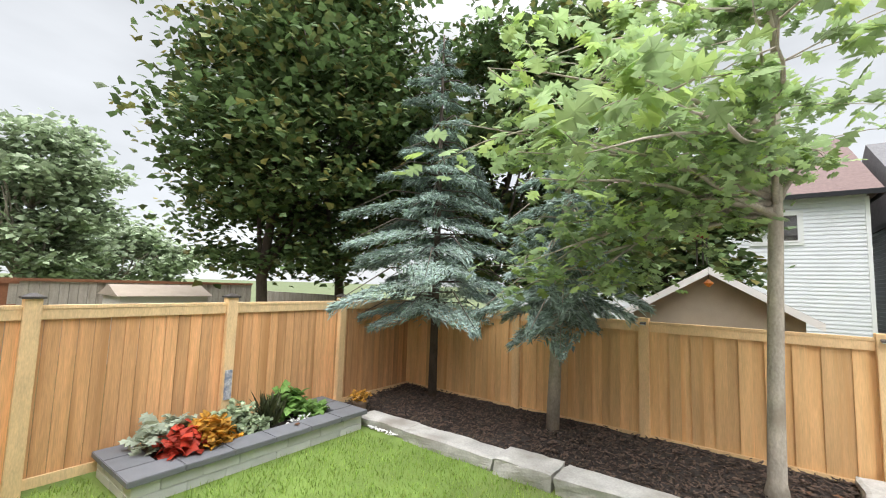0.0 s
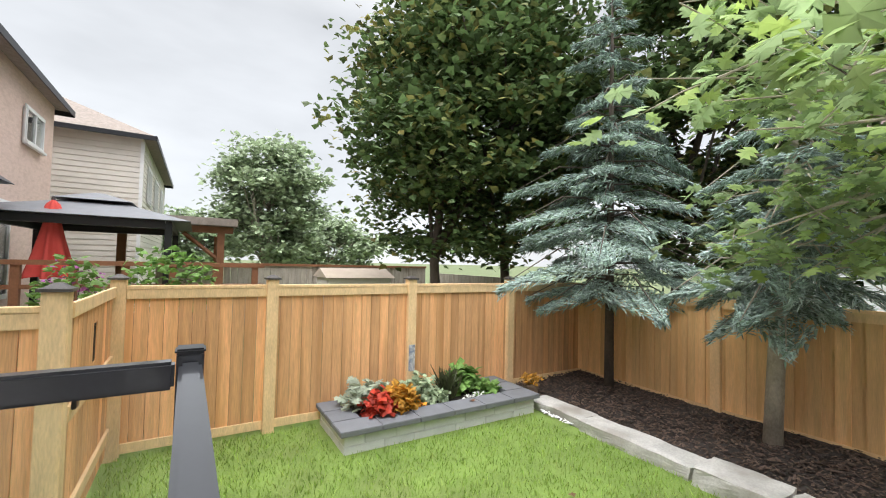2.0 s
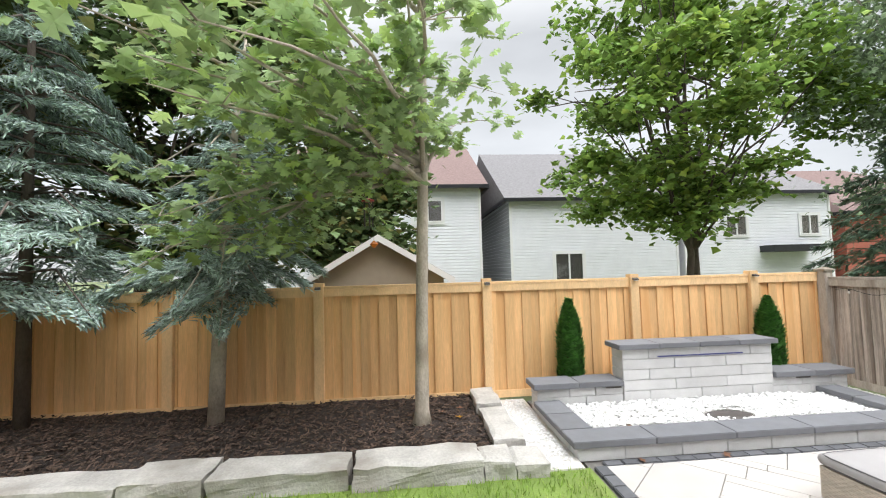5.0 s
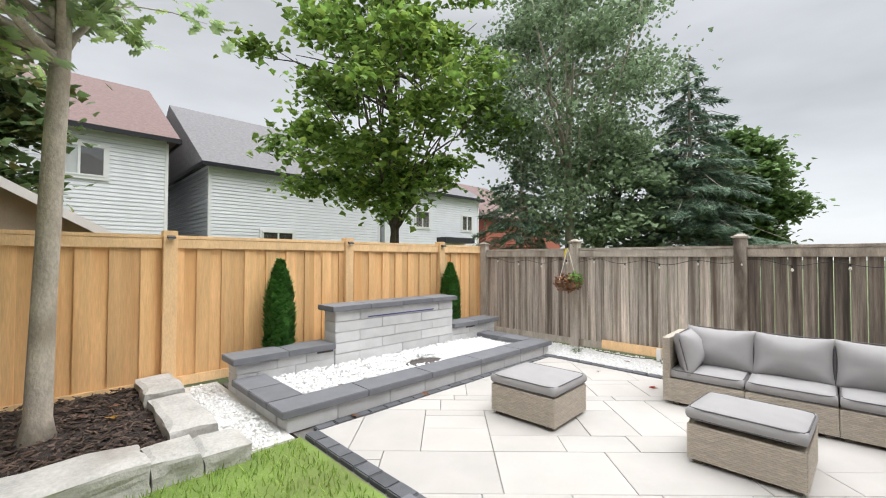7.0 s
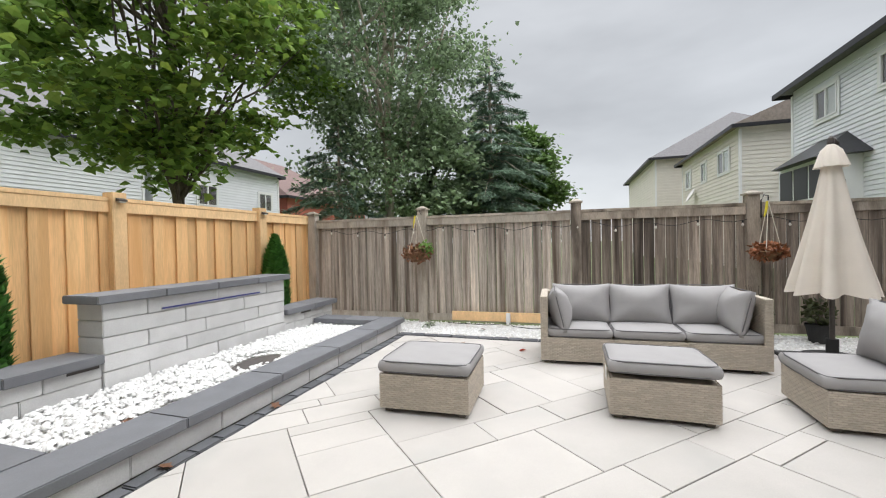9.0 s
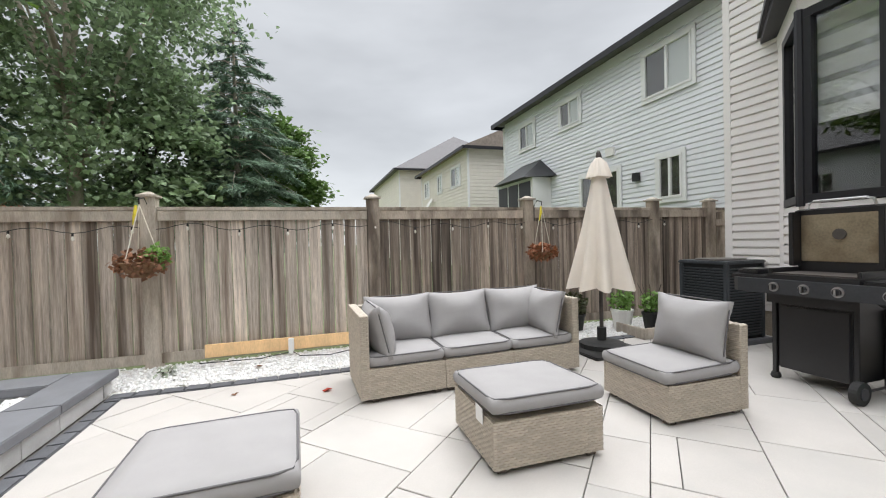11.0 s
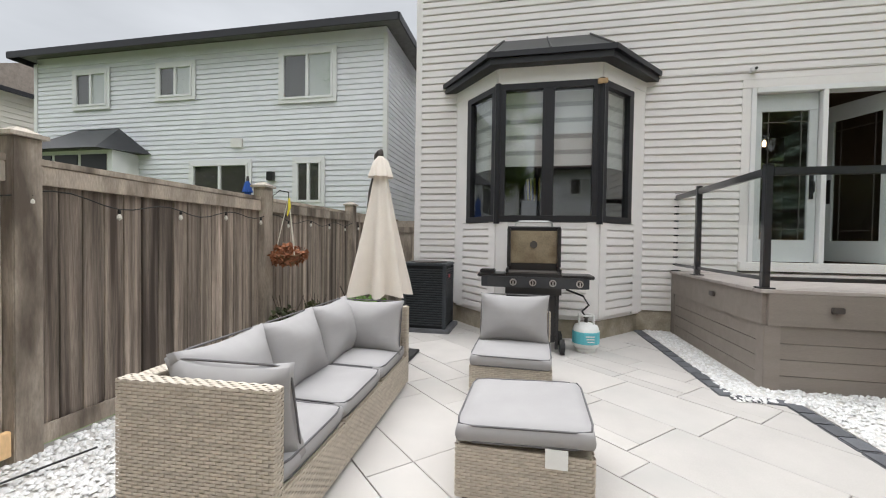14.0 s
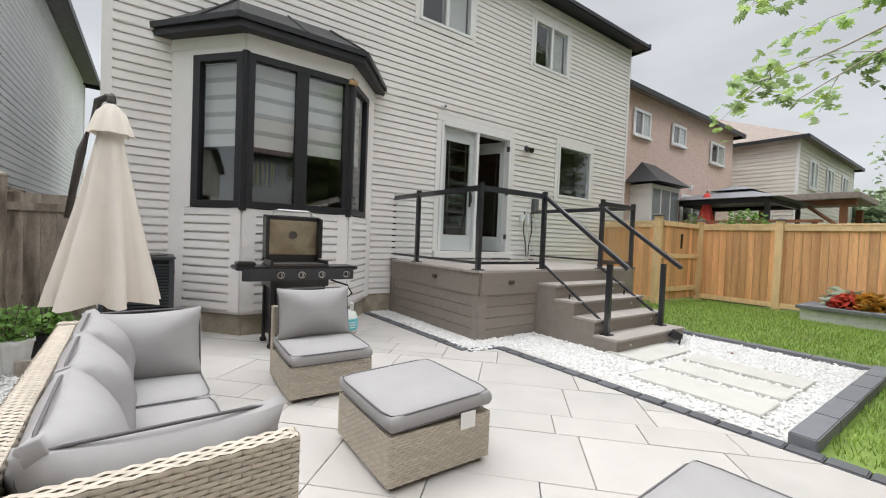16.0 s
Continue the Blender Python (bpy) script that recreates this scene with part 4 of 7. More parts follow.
for k, (p, q) in enumerate(zip(BP, BP[1:])):
    ln = math.hypot(q[0] - p[0], q[1] - p[1])
    w0, w1 = (SIDE if k == 0 else 0.0), (ln - SIDE if k == 2 else ln)
    d = Vector((q[0] - p[0], q[1] - p[1])) / ln
    part("apron_core", seg_box(bmesh.new(), p, q, 0.0, -0.06, 0.25, 1.5), SIDING, bay)
    c0, c1 = (0.24 if k == 0 else 0.14), (0.24 if k == 2 else 0.14)
    lap_wall(bay, (p[0] + d.x * c0, p[1] + d.y * c0), (q[0] - d.x * c1, q[1] - d.y * c1), 0.3, 1.44, SIDING)
    for t0, t1 in ((0.0, c0 + 0.01), (ln - c1 - 0.01, ln)):
        part("apron_trim", seg_box(bmesh.new(), p, q, 0.0, 0.026, 0.28, 1.525, t0, t1), TRIM_G, bay)
    part("apron_band", seg_box(bmesh.new(), p, q, 0.0, 0.024, 1.44, 1.52, c0 + 0.011, ln - c1 - 0.011), TRIM_G, bay)
    part("bay_foundation", seg_box(bmesh.new(), p, q, -0.3, -0.02, -0.2, 0.27), CONCRETE, bay)
    if k != 1:
        t0, t1 = (0.0, SIDE - 0.002) if k == 0 else (ln - SIDE + 0.002, ln)
        part("side_trim", seg_box(bmesh.new(), p, q, -0.06, 0.02, 1.526, 3.42, t0, t1), TRIM_G, bay)
    part("window_frame", seg_box(bmesh.new(), p, q, -0.06, 0.035, 1.53, 1.61, w0, w1), DARK_F, bay)
    part("window_frame", seg_box(bmesh.new(), p, q, -0.06, 0.035, 3.27, 3.35, w0, w1), DARK_F, bay)
    part("head_board", seg_box(bmesh.new(), p, q, -0.06, 0.03, 3.421 if k != 1 else 3.351, 3.56), TRIM_G, bay)
    if k != 1:
        part("head_board", seg_box(bmesh.new(), p, q, -0.06, 0.03, 3.351, 3.42, w0, w1), TRIM_G, bay)
    cuts = [w0, ln / 2, w1] if k == 1 else [w0, w1]
    for i, c in enumerate(cuts):
        wd = 0.075
        t0, t1 = (c, c + 0.1) if i == 0 else ((c - 0.1, c) if i == len(cuts) - 1 else (c - wd, c + wd))
        part("mullion", seg_box(bmesh.new(), p, q, -0.06, 0.033, 1.611, 3.269, t0, t1), DARK_F, bay)
    for c0, c1 in zip(cuts, cuts[1:]):
        pn = part("pane", seg_box(bmesh.new(), p, q, -0.012, -0.006, 1.59, 3.29, c0 + 0.05, c1 - 0.05), PANE, bay)
        pn.visible_shadow = False
        # zebra blind: sheer and solid bands
        zt, n_band = 3.27, 0
        while zt > 2.36:
            hh = 0.15 if n_band % 2 == 0 else 0.06
            part("blind_band", seg_box(bmesh.new(), p, q, -0.1, -0.094, zt - hh, zt - 0.001, c0 + 0.06, c1 - 0.06), BLIND if n_band % 2 == 0 else BLIND_S, bay)
            zt -= hh
            n_band += 1
for x, y in BP[1:3]:
    part("corner_post", tube(bmesh.new(), [(x, y + 0.012, 1.5), (x, y + 0.012, 3.36)], 0.045, 8), DARK_F, bay)
rf = bmesh.new()
OV = [(5.37, WALL + 0.002), (4.56, -1.28), (3.05, -1.28), (2.24, WALL + 0.002)]
TP = [(4.45, WALL + 0.002), (4.45, WALL + 0.01), (3.2, WALL + 0.01), (3.2, WALL + 0.002)]
for zz0, zz1, gr in ((3.56, 3.64, 0.0), (3.641, 3.71, 0.03)):
    prism(rf, [(x + (0.04 if x > 4 else -0.04) * (gr > 0), y + gr if y > -2 else y) for x, y in OV], zz0, zz1)
part("bay_eave", rf, DARK_F, bay)
rf = bmesh.new()
lov = [rf.verts.new((x, y, 3.711)) for x, y in OV]
hiv = [rf.verts.new((x, y, 4.32)) for x, y in TP]
for i in range(3):
    rf.faces.new((lov[i], lov[i + 1], hiv[i + 1], hiv[i]))
rf.faces.new(lov[::-1])
rf.faces.new((hiv[0], hiv[1], hiv[2], hiv[3]))
part("bay_roof", rf, SEAM, bay, "black standing seam roof")
for a, b in (((4.56, -1.28, 3.72), (4.45, WALL + 0.01, 4.33)), ((3.05, -1.28, 3.72), (3.2, WALL + 0.01, 4.33)), ((3.8, -1.28, 3.72), (3.81, WALL + 0.01, 4.33)), ((4.97, -1.77, 3.72), (4.45, WALL + 0.01, 4.33)), ((2.65, -1.77, 3.72), (3.2, WALL + 0.01, 4.33))):
    part("seam", tube(bmesh.new(), [a, b], 0.014, 6), SEAM, bay)
part("sensor", bbox(3.09, -1.424, 3.28, 3.21, -1.38, 3.34, 0.005), mat("sensor_gold", (0.45, 0.3, 0.15), 0.4, 0.1, 20, 60, 0), bay)

# rooms behind the bay and the door, their dimness put into the wall colour
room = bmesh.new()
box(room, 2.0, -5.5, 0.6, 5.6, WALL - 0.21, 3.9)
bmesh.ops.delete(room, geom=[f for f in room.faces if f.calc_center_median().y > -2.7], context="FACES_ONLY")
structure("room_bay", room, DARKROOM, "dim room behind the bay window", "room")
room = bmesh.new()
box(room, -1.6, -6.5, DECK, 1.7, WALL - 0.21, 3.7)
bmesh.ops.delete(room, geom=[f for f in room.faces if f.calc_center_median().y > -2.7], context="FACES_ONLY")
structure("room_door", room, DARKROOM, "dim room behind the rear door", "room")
chand = thing("chandelier", "gold and crystal chandelier in the room behind the bay", "chandelier")
part("stem", tube(bmesh.new(), [(3.9, -3.2, 3.89), (3.9, -3.2, 2.35)], 0.008, 6), CAP_DK, chand)
for i in range(14):
    a = i * 6.283 / 14
    part("crystal_rod", tube(bmesh.new(), [(3.9 + 0.17 * math.cos(a), -3.2 + 0.17 * math.sin(a), 2.35), (3.9 + 0.15 * math.cos(a), -3.2 + 0.15 * math.sin(a), 2.0)], 0.012, 5), mat("gold_rod", (0.75, 0.55, 0.1), 0.3, 0.1, 20, 60, 0, metal=0.8) if i == 0 else bpy.data.materials["gold_rod"], chand)
pend = thing("pendant_lamp", "small warm pendant lamps glowing inside the house", "lamp")
glow = bpy.data.materials.new("warm_bulb")
glow.use_nodes = True
glow.node_tree.nodes["Principled BSDF"].inputs["Emission Color"].default_value = (1, 0.68, 0.36, 1)
glow.node_tree.nodes["Principled BSDF"].inputs["Emission Strength"].default_value = 6
part("cord", tube(bmesh.new(), [(-0.35, -4.6, 3.69), (-0.35, -4.6, 2.75)], 0.005, 5), CAP_DK, pend)
part("bulb", lathe(bmesh.new(), [(0.01, 2.55), (0.06, 2.6), (0.06, 2.7), (0.015, 2.76)], 12, (-0.35, -4.6, 0)), glow, pend)
part("bulb", lathe(bmesh.new(), [(0.01, 2.58), (0.03, 2.6), (0.03, 2.66), (0.01, 2.7)], 10, (-0.1, -4.3, 0.45)), glow, pend)

# rear double door
door = thing("door_1", "white rear double door with leaded glass, one leaf open", "door", "", pose(0.13, 0, 0), "structure")
DY = WALL
for a in ((-0.92, DY, DECK + 0.15, -0.81, DY + 0.03, 3.4), (0.96, DY, DECK + 0.15, 1.07, DY + 0.03, 3.4), (-0.92, DY, 3.401, 1.07, DY + 0.034, 3.51)):
    part("casing", bbox(*a, 0.004), TRIM_G, door)
for a in ((-0.809, DY - 0.14, DECK + 0.15, -0.75, DY + 0.045, 3.4), (0.9, DY - 0.14, DECK + 0.15, 0.959, DY + 0.045, 3.4), (-0.749, DY - 0.14, 3.33, 0.899, DY + 0.045, 3.4), (0.06, DY - 0.14, DECK + 0.15, 0.12, DY + 0.04, 3.329)):
    part("door_frame", bbox(*a, 0.004), WHITE_F, door)
part("threshold", bbox(-0.92, DY - 0.14, DECK + 0.03, 1.07, DY + 0.1, DECK + 0.149, 0.006), TRIM_G, door)
LEAFM = mat("grey_white_door", (0.55, 0.58, 0.58), 0.4, 0.05, 5, 60, 0.02)


def leaf(width, m, handle_side):
    lf = part("door_leaf", bbox(0, -0.022, 0.0, width, 0.022, 0.3, 0.004), LEAFM, door)
    lf.matrix_basis = m
    for a in ((0, -0.022, 2.05, width, 0.022, 2.28), (0, -0.022, 0.301, 0.1, 0.022, 2.049), (width - 0.1, -0.022, 0.301, width, 0.022, 2.049)):
        part("stile", bbox(*a, 0.003), LEAFM, lf)
    pn = part("pane", bbox(0.09, -0.004, 0.29, width - 0.09, 0.004, 2.06), PANE, lf)
    pn.visible_shadow = False
    for a in ((0.18, -0.008, 0.301, 0.19, 0.008, 2.049), (width - 0.19, -0.008, 0.301, width - 0.18, 0.008, 2.049), (0.101, -0.008, 1.9, width - 0.101, 0.008, 1.91), (0.101, -0.008, 0.44, width - 0.101, 0.008, 0.45)):
        part("lead_line", bbox(*a), CAP_DK, lf)
    hx = 0.06 if handle_side else width - 0.06
    part("handle_plate", bbox(hx - 0.025, 0.0225, 0.85, hx + 0.025, 0.035, 1.2, 0.004), BLACK_M, lf)
    part("door_handle", tube(bmesh.new(), [(hx, 0.036, 0.92), (hx, 0.085, 0.95), (hx, 0.085, 1.08), (hx, 0.036, 1.1)], 0.011, 8), BLACK_M, lf)


leaf(0.76, pose(0.13, DY - 0.06, DECK + 0.16), True)
leaf(0.78, pose(-0.74, DY - 0.08, DECK + 0.16, 0, 0, -68), False)
for zz in (1.3, 2.2, 3.1):
    part("hinge", bbox(-0.755, DY - 0.02, zz, -0.735, DY + 0.05, zz + 0.1), CAP_DK, door)

# wall fittings
fl = thing("wall_light", "black twin-head flood light on the siding", "light")
part("base", lathe(bmesh.new(), [(0.05, 0), (0.05, 0.03), (0.03, 0.05)], 12), BLACK_M, fl).matrix_basis = pose(-1.12, WALL + 0.02, 3.26, -90, 0, 0)
for dx in (-0.08, 0.08):
    part("lamp_head", lathe(bmesh.new(), [(0.025, 0), (0.05, 0.04), (0.055, 0.1), (0.04, 0.11)], 12), BLACK_M, fl).matrix_basis = pose(-1.12 + dx, WALL + 0.06, 3.24, -115, 0, dx * 200)
cmr = thing("security_camera", "small white security camera above the door corner", "camera")
part("mount", bbox(1.06, WALL + 0.02, 3.6, 1.12, WALL + 0.05, 3.68, 0.005), WHITE_F, cmr)
part("body", tube(bmesh.new(), [(1.09, WALL + 0.05, 3.64), (1.09, WALL + 0.13, 3.63)], 0.03, 10), WHITE_F, cmr)
part("lens", tube(bmesh.new(), [(1.09, WALL + 0.131, 3.63), (1.09, WALL + 0.135, 3.63)], 0.02, 10), BLACK_M, cmr)
ut = thing("utility_box", "grey electric outlet boxes and hose tap on the siding", "utility box")
part("box", bbox(-1.5, WALL + 0.02, 1.9, -1.36, WALL + 0.12, 2.2, 0.01), mat("utility_grey", (0.12, 0.125, 0.13), 0.5, 0.1, 10, 60, 0), ut)
part("outlet", bbox(-1.12, WALL + 0.02, 1.68, -1.0, WALL + 0.09, 1.84, 0.01), WHITE_F, ut)
part("outlet", bbox(-1.3, WALL + 0.02, 1.66, -1.2, WALL + 0.08, 1.8, 0.01), WHITE_F, ut)
for i in range(4):
    part("cable", tube(bmesh.new(), [(-1.42 + i * 0.1, WALL + 0.06, 1.9), (-1.45 + i * 0.13, WALL + 0.11, 1.5), (-1.3 + i * 0.06, WALL + 0.12, 1.25), (-1.25 + i * 0.03, WALL + 0.12, 0.95)], 0.011, 6), CABLE if i % 2 else WHITE_F, ut)

# ---------------- deck and stairs ----------------
deck = thing("deck", "grey-brown composite deck with stairs, black rails and glass", "deck")
DX0, DX1, DYF = -1.5, 2.04, 0.08
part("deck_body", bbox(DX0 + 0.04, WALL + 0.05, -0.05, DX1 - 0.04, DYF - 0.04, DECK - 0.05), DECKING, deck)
for i in range(16):
    y0 = WALL + 0.045 + i * (DYF - WALL - 0.045) / 16
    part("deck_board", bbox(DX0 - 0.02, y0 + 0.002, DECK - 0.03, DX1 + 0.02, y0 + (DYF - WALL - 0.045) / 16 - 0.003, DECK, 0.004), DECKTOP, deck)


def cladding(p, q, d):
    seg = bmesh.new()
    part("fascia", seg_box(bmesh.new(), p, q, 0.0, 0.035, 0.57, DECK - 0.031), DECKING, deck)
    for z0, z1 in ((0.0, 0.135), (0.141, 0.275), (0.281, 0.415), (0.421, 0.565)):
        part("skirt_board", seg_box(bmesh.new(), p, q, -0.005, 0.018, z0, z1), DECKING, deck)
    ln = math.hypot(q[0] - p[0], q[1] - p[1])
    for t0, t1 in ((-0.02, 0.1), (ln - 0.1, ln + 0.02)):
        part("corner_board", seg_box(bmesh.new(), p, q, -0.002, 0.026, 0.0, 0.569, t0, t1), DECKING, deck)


cladding((DX1 - 0.04, WALL + 0.05), (DX1 - 0.04, DYF - 0.04), 1)
cladding((DX1 - 0.04, DYF - 0.04), (0.9, DYF - 0.04), 1)
cladding((-0.72, DYF - 0.04), (DX0 + 0.04, DYF - 0.04), 1)
cladding((DX0 + 0.04, DYF - 0.04), (DX0 + 0.04, WALL + 0.05), 1)
SX0, SX1 = -0.66, 0.98
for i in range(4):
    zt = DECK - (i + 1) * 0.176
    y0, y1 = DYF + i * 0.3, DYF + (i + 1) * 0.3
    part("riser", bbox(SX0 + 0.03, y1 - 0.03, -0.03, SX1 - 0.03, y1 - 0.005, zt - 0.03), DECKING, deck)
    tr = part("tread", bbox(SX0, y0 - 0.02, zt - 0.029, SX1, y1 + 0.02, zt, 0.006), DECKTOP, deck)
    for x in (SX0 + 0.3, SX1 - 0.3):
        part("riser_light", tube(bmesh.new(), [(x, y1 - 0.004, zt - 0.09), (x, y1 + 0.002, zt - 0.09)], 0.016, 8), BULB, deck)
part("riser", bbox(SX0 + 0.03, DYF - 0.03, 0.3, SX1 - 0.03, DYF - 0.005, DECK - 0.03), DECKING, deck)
for x0, x1 in ((SX0 + 0.01, SX0 + 0.05), (SX1 - 0.05, SX1 - 0.01)):
    st = bmesh.new()
    prof = [(DYF - 0.02, 0.0), (DYF - 0.02, DECK - 0.031)]
    for i in range(4):
        prof += [(DYF + i * 0.3 + (0.0 if i else 0.0), DECK - (i + 1) * 0.176 - 0.03 + (0.0)), (DYF + (i + 1) * 0.3 - 0.004, DECK - (i + 1) * 0.176 - 0.03)]
    prof += [(DYF + 1.196, 0.0)]
    a = [st.verts.new((x0 - (0.006 if x0 < 0 else 0), y, zz)) for y, zz in prof]
    b = [st.verts.new((x1 + (0.006 if x0 > 0 else 0), y, zz)) for y, zz in prof]
    st.faces.new(a)
    st.faces.new(b[::-1])
    for i in range(len(prof)):
        st.faces.new((a[i], a[(i + 1) % len(prof)], b[(i + 1) % len(prof)], b[i]))
    part("stringer", st, DECKING, deck)
for x, y in ((1.5, DYF - 0.002), (2.036, -0.9)):
    dl = part("deck_light", bbox(x - 0.045, y, 0.7, x + 0.045, y + 0.03, 0.75, 0.006) if y > -0.5 else bbox(x, y - 0.045, 0.7, x + 0.03, y + 0.045, 0.75, 0.006), CAP_DK, deck, "dark step light")
RT = 1.95


def rail_post(x, y, z0, z1):
    po = part("rail_post", bbox(x - 0.03, y - 0.03, z0, x + 0.03, y + 0.03, z1, 0.006), RAILGREY, deck)
    part("base_flange", bbox(x - 0.06, y - 0.06, z0 - 0.002, x + 0.06, y + 0.06, z0 + 0.014, 0.004), BLACK_M, po)
    part("post_cap", bbox(x - 0.034, y - 0.034, z1 - 0.002, x + 0.034, y + 0.034, z1 + 0.012, 0.005), BLACK_M, po)


def rail_bar(a, b, w=0.05, h=0.05, nm="top_rail", m=None):
    a, b = Vector(a), Vector(b)
    d = b - a
    bm = box(bmesh.new(), 0, -w / 2, -h / 2, d.length, w / 2, h / 2)
    bmesh.ops.bevel(bm, geom=bm.edges[:], offset=0.008, segments=2, affect="EDGES")
    ob = part(nm, bm, m or RAILGREY, deck)
    ob.matrix_basis = Matrix.Translation(a) @ d.to_track_quat("X", "Z").to_matrix().to_4x4()
    return ob


RP = [(1.98, -2.28), (1.98, -1.5), (1.98, -0.04), (0.78, -0.04), (-0.5, 0.05), (-1.42, 0.035), (-1.42, -2.28)]
for x, y in RP:
    rail_post(x, y, DECK, RT + 0.02)
for a, b in ((0, 1), (1, 2), (2, 3), (4, 5), (5, 6)):
    p, q = Vector((*RP[a], 0)), Vector((*RP[b], 0))
    u = (q - p).normalized() * 0.033
    rail_bar((p + u) + Vector((0, 0, RT - 0.035)), (q - u) + Vector((0, 0, RT - 0.035)), 0.05, 0.07)
    rail_bar((p + u) + Vector((0, 0, DECK + 0.09)), (q - u) + Vector((0, 0, DECK + 0.09)), 0.03, 0.035, "bottom_rail")
    gl = part("glass_panel", seg_box(bmesh.new(), p.xy + u.xy, q.xy - u.xy, -0.004, 0.004, DECK + 0.1, RT - 0.07), CLEAR, deck)
    gl.visible_shadow = False
for x, xt in ((0.84, 0.78), (-0.46, -0.5)):
    rail_post(x, 1.06, 0.176, 1.02)
    rail_bar((xt, -0.01, RT - 0.05), (x, 1.3, 0.99), 0.06, 0.05, "stair_rail")
    rail_bar((xt, 0.0, DECK + 0.06), (x, 1.03, 0.3), 0.03, 0.035, "stair_bottom_rail")
    part("baluster_foot", tube(bmesh.new(), [(x, 0.5, 0.53), (x, 0.5, 0.6)], 0.012, 6), BLACK_M, deck)

spot = thing("garden_spotlight", "black spiked garden spotlight lying on the pebbles", "light")
part("body", lathe(bmesh.new(), [(0.04, 0), (0.055, 0.03), (0.06, 0.12), (0.05, 0.13)], 14), BLACK_M, spot).matrix_basis = pose(-0.3, 1.4, 0.09, 62, 0, 30)
part("bracket", tube(bmesh.new(), [(-0.38, 1.36, 0.02), (-0.38, 1.38, 0.13), (-0.24, 1.44, 0.15), (-0.22, 1.42, 0.02)], 0.012, 6), BLACK_M, spot)


# ---------------- wicker furniture ----------------
def weave(p, u, v, w, h, cell=0.05, row=0.0145):
    """Woven strands over a w x h panel at p, spanned by unit vectors u and v: pads laid in bond."""
    p, u, v = np.array(p, float), np.array(u, float), np.array(v, float)
    nrm = np.cross(u, v)
    rows, verts, faces = int(h / row), [], []
    rr = h / rows
    for r in range(rows):
        x = -cell * 0.5 if r % 2 else 0.0
        while x < w - 0.004:
            a, b = max(x, 0), min(x + cell, w)
            x += cell
            if b - a < 0.006:
                continue
            z0, z1, mid = r * rr + 0.001, (r + 1) * rr - 0.001, (a + b) / 2
            base = len(verts)
            for (s, t, k) in ((a, z0, -0.002), (b, z0, -0.002), (b, z1, -0.002), (a, z1, -0.002), (mid, z0, 0.003), (mid, z1, 0.003), (a + 0.006, (z0 + z1) / 2, 0.002), (b - 0.006, (z0 + z1) / 2, 0.002), (mid, (z0 + z1) / 2, 0.006)):
                verts.append(tuple(p + u * s + v * t + nrm * k))
            faces += [tuple(base + i for i in f) for f in ((0, 4, 8, 6), (4, 1, 7, 8), (8, 7, 2, 5), (6, 8, 5, 3), (3, 0, 6), (1, 2, 7))]
    return verts, faces


def wicker_box(parent, x0, y0, z0, x1, y1, z1, sides="NSEWT", nm="woven_panel"):
    part("frame_core", bbox(x0 + 0.004, y0 + 0.004, z0, x1 - 0.004, y1 - 0.004, z1 - 0.002, 0.012), WICKER_B, parent)
    jobs = {"S": ((x0, y0, z0), (1, 0, 0), (0, 0, 1), x1 - x0, z1 - z0), "N": ((x1, y1, z0), (-1, 0, 0), (0, 0, 1), x1 - x0, z1 - z0),
            "E": ((x1, y0, z0), (0, 1, 0), (0, 0, 1), y1 - y0, z1 - z0), "W": ((x0, y1, z0), (0, -1, 0), (0, 0, 1), y1 - y0, z1 - z0),
            "T": ((x0, y0, z1), (1, 0, 0), (0, 1, 0), x1 - x0, y1 - y0)}
    for s in sides:
        v, f = weave(*jobs[s])
        soup(nm, v, f, WICKER, parent, True)


def cushion(parent, w, d, h, m, nm="cushion", puff=0.35, seed=0.0, piping=True, flat=0.9):
    """A stuffed cushion, w x d, h thick, centred on m."""
    bm = bmesh.new()
    bmesh.ops.create_cube(bm, size=2)
    bmesh.ops.subdivide_edges(bm, edges=bm.edges[:], cuts=9, use_grid_fill=True)
    for q in bm.verts:
        x, y, z = q.co
        e = max(abs(x), abs(y))
        t = 1 - puff * (e ** (5 if puff < 0.4 else 2.6)) + 0.08 * (1 - x * x) * (1 - y * y)
        cx = x * (1 - 0.03 * abs(y) ** 3 * (1 if abs(x) > 0.8 else 0)) * (1 - 0.035 * z * z)
        cy = y * (1 - 0.035 * z * z)
        wob = noise.noise((x * 2 + seed, y * 2, z)) * 0.05 + noise.noise((x * 5 + seed, y * 5 + seed, z * 2)) * 0.018
        if puff > 0.4:
            cx, cy, wob = x * (1 - 0.07 * (1 - y * y)), y * (1 - 0.08 * (1 - x * x)), wob * 1.9
            cy -= 0.06 * (1 - x * x) * (y > 0.5) * (y - 0.5)
        q.co = Vector((cx * w / 2, cy * d / 2, z * h / 2 * (t + wob)))
    c = part(nm, bm, FABRIC, parent, "", True)
    c.matrix_basis = m
    if piping:
        for s in ((1, -1) if puff < 0.4 else (0,)):
            pts = []
            for k in range(41):
                a = 2 * math.pi * k / 40
                ca_, sa_ = math.cos(a), math.sin(a)
                r = 1 / (abs(ca_) ** 14 + abs(sa_) ** 14) ** (1 / 14)
                pts.append((ca_ * r * w / 2 * 0.968, sa_ * r * d / 2 * 0.968, s * h / 2 * (1 - puff) * 0.99))
            pp = part("piping", tube(bmesh.new(), pts, 0.0055, 5, False), PIPING, c, "", True)
    return c


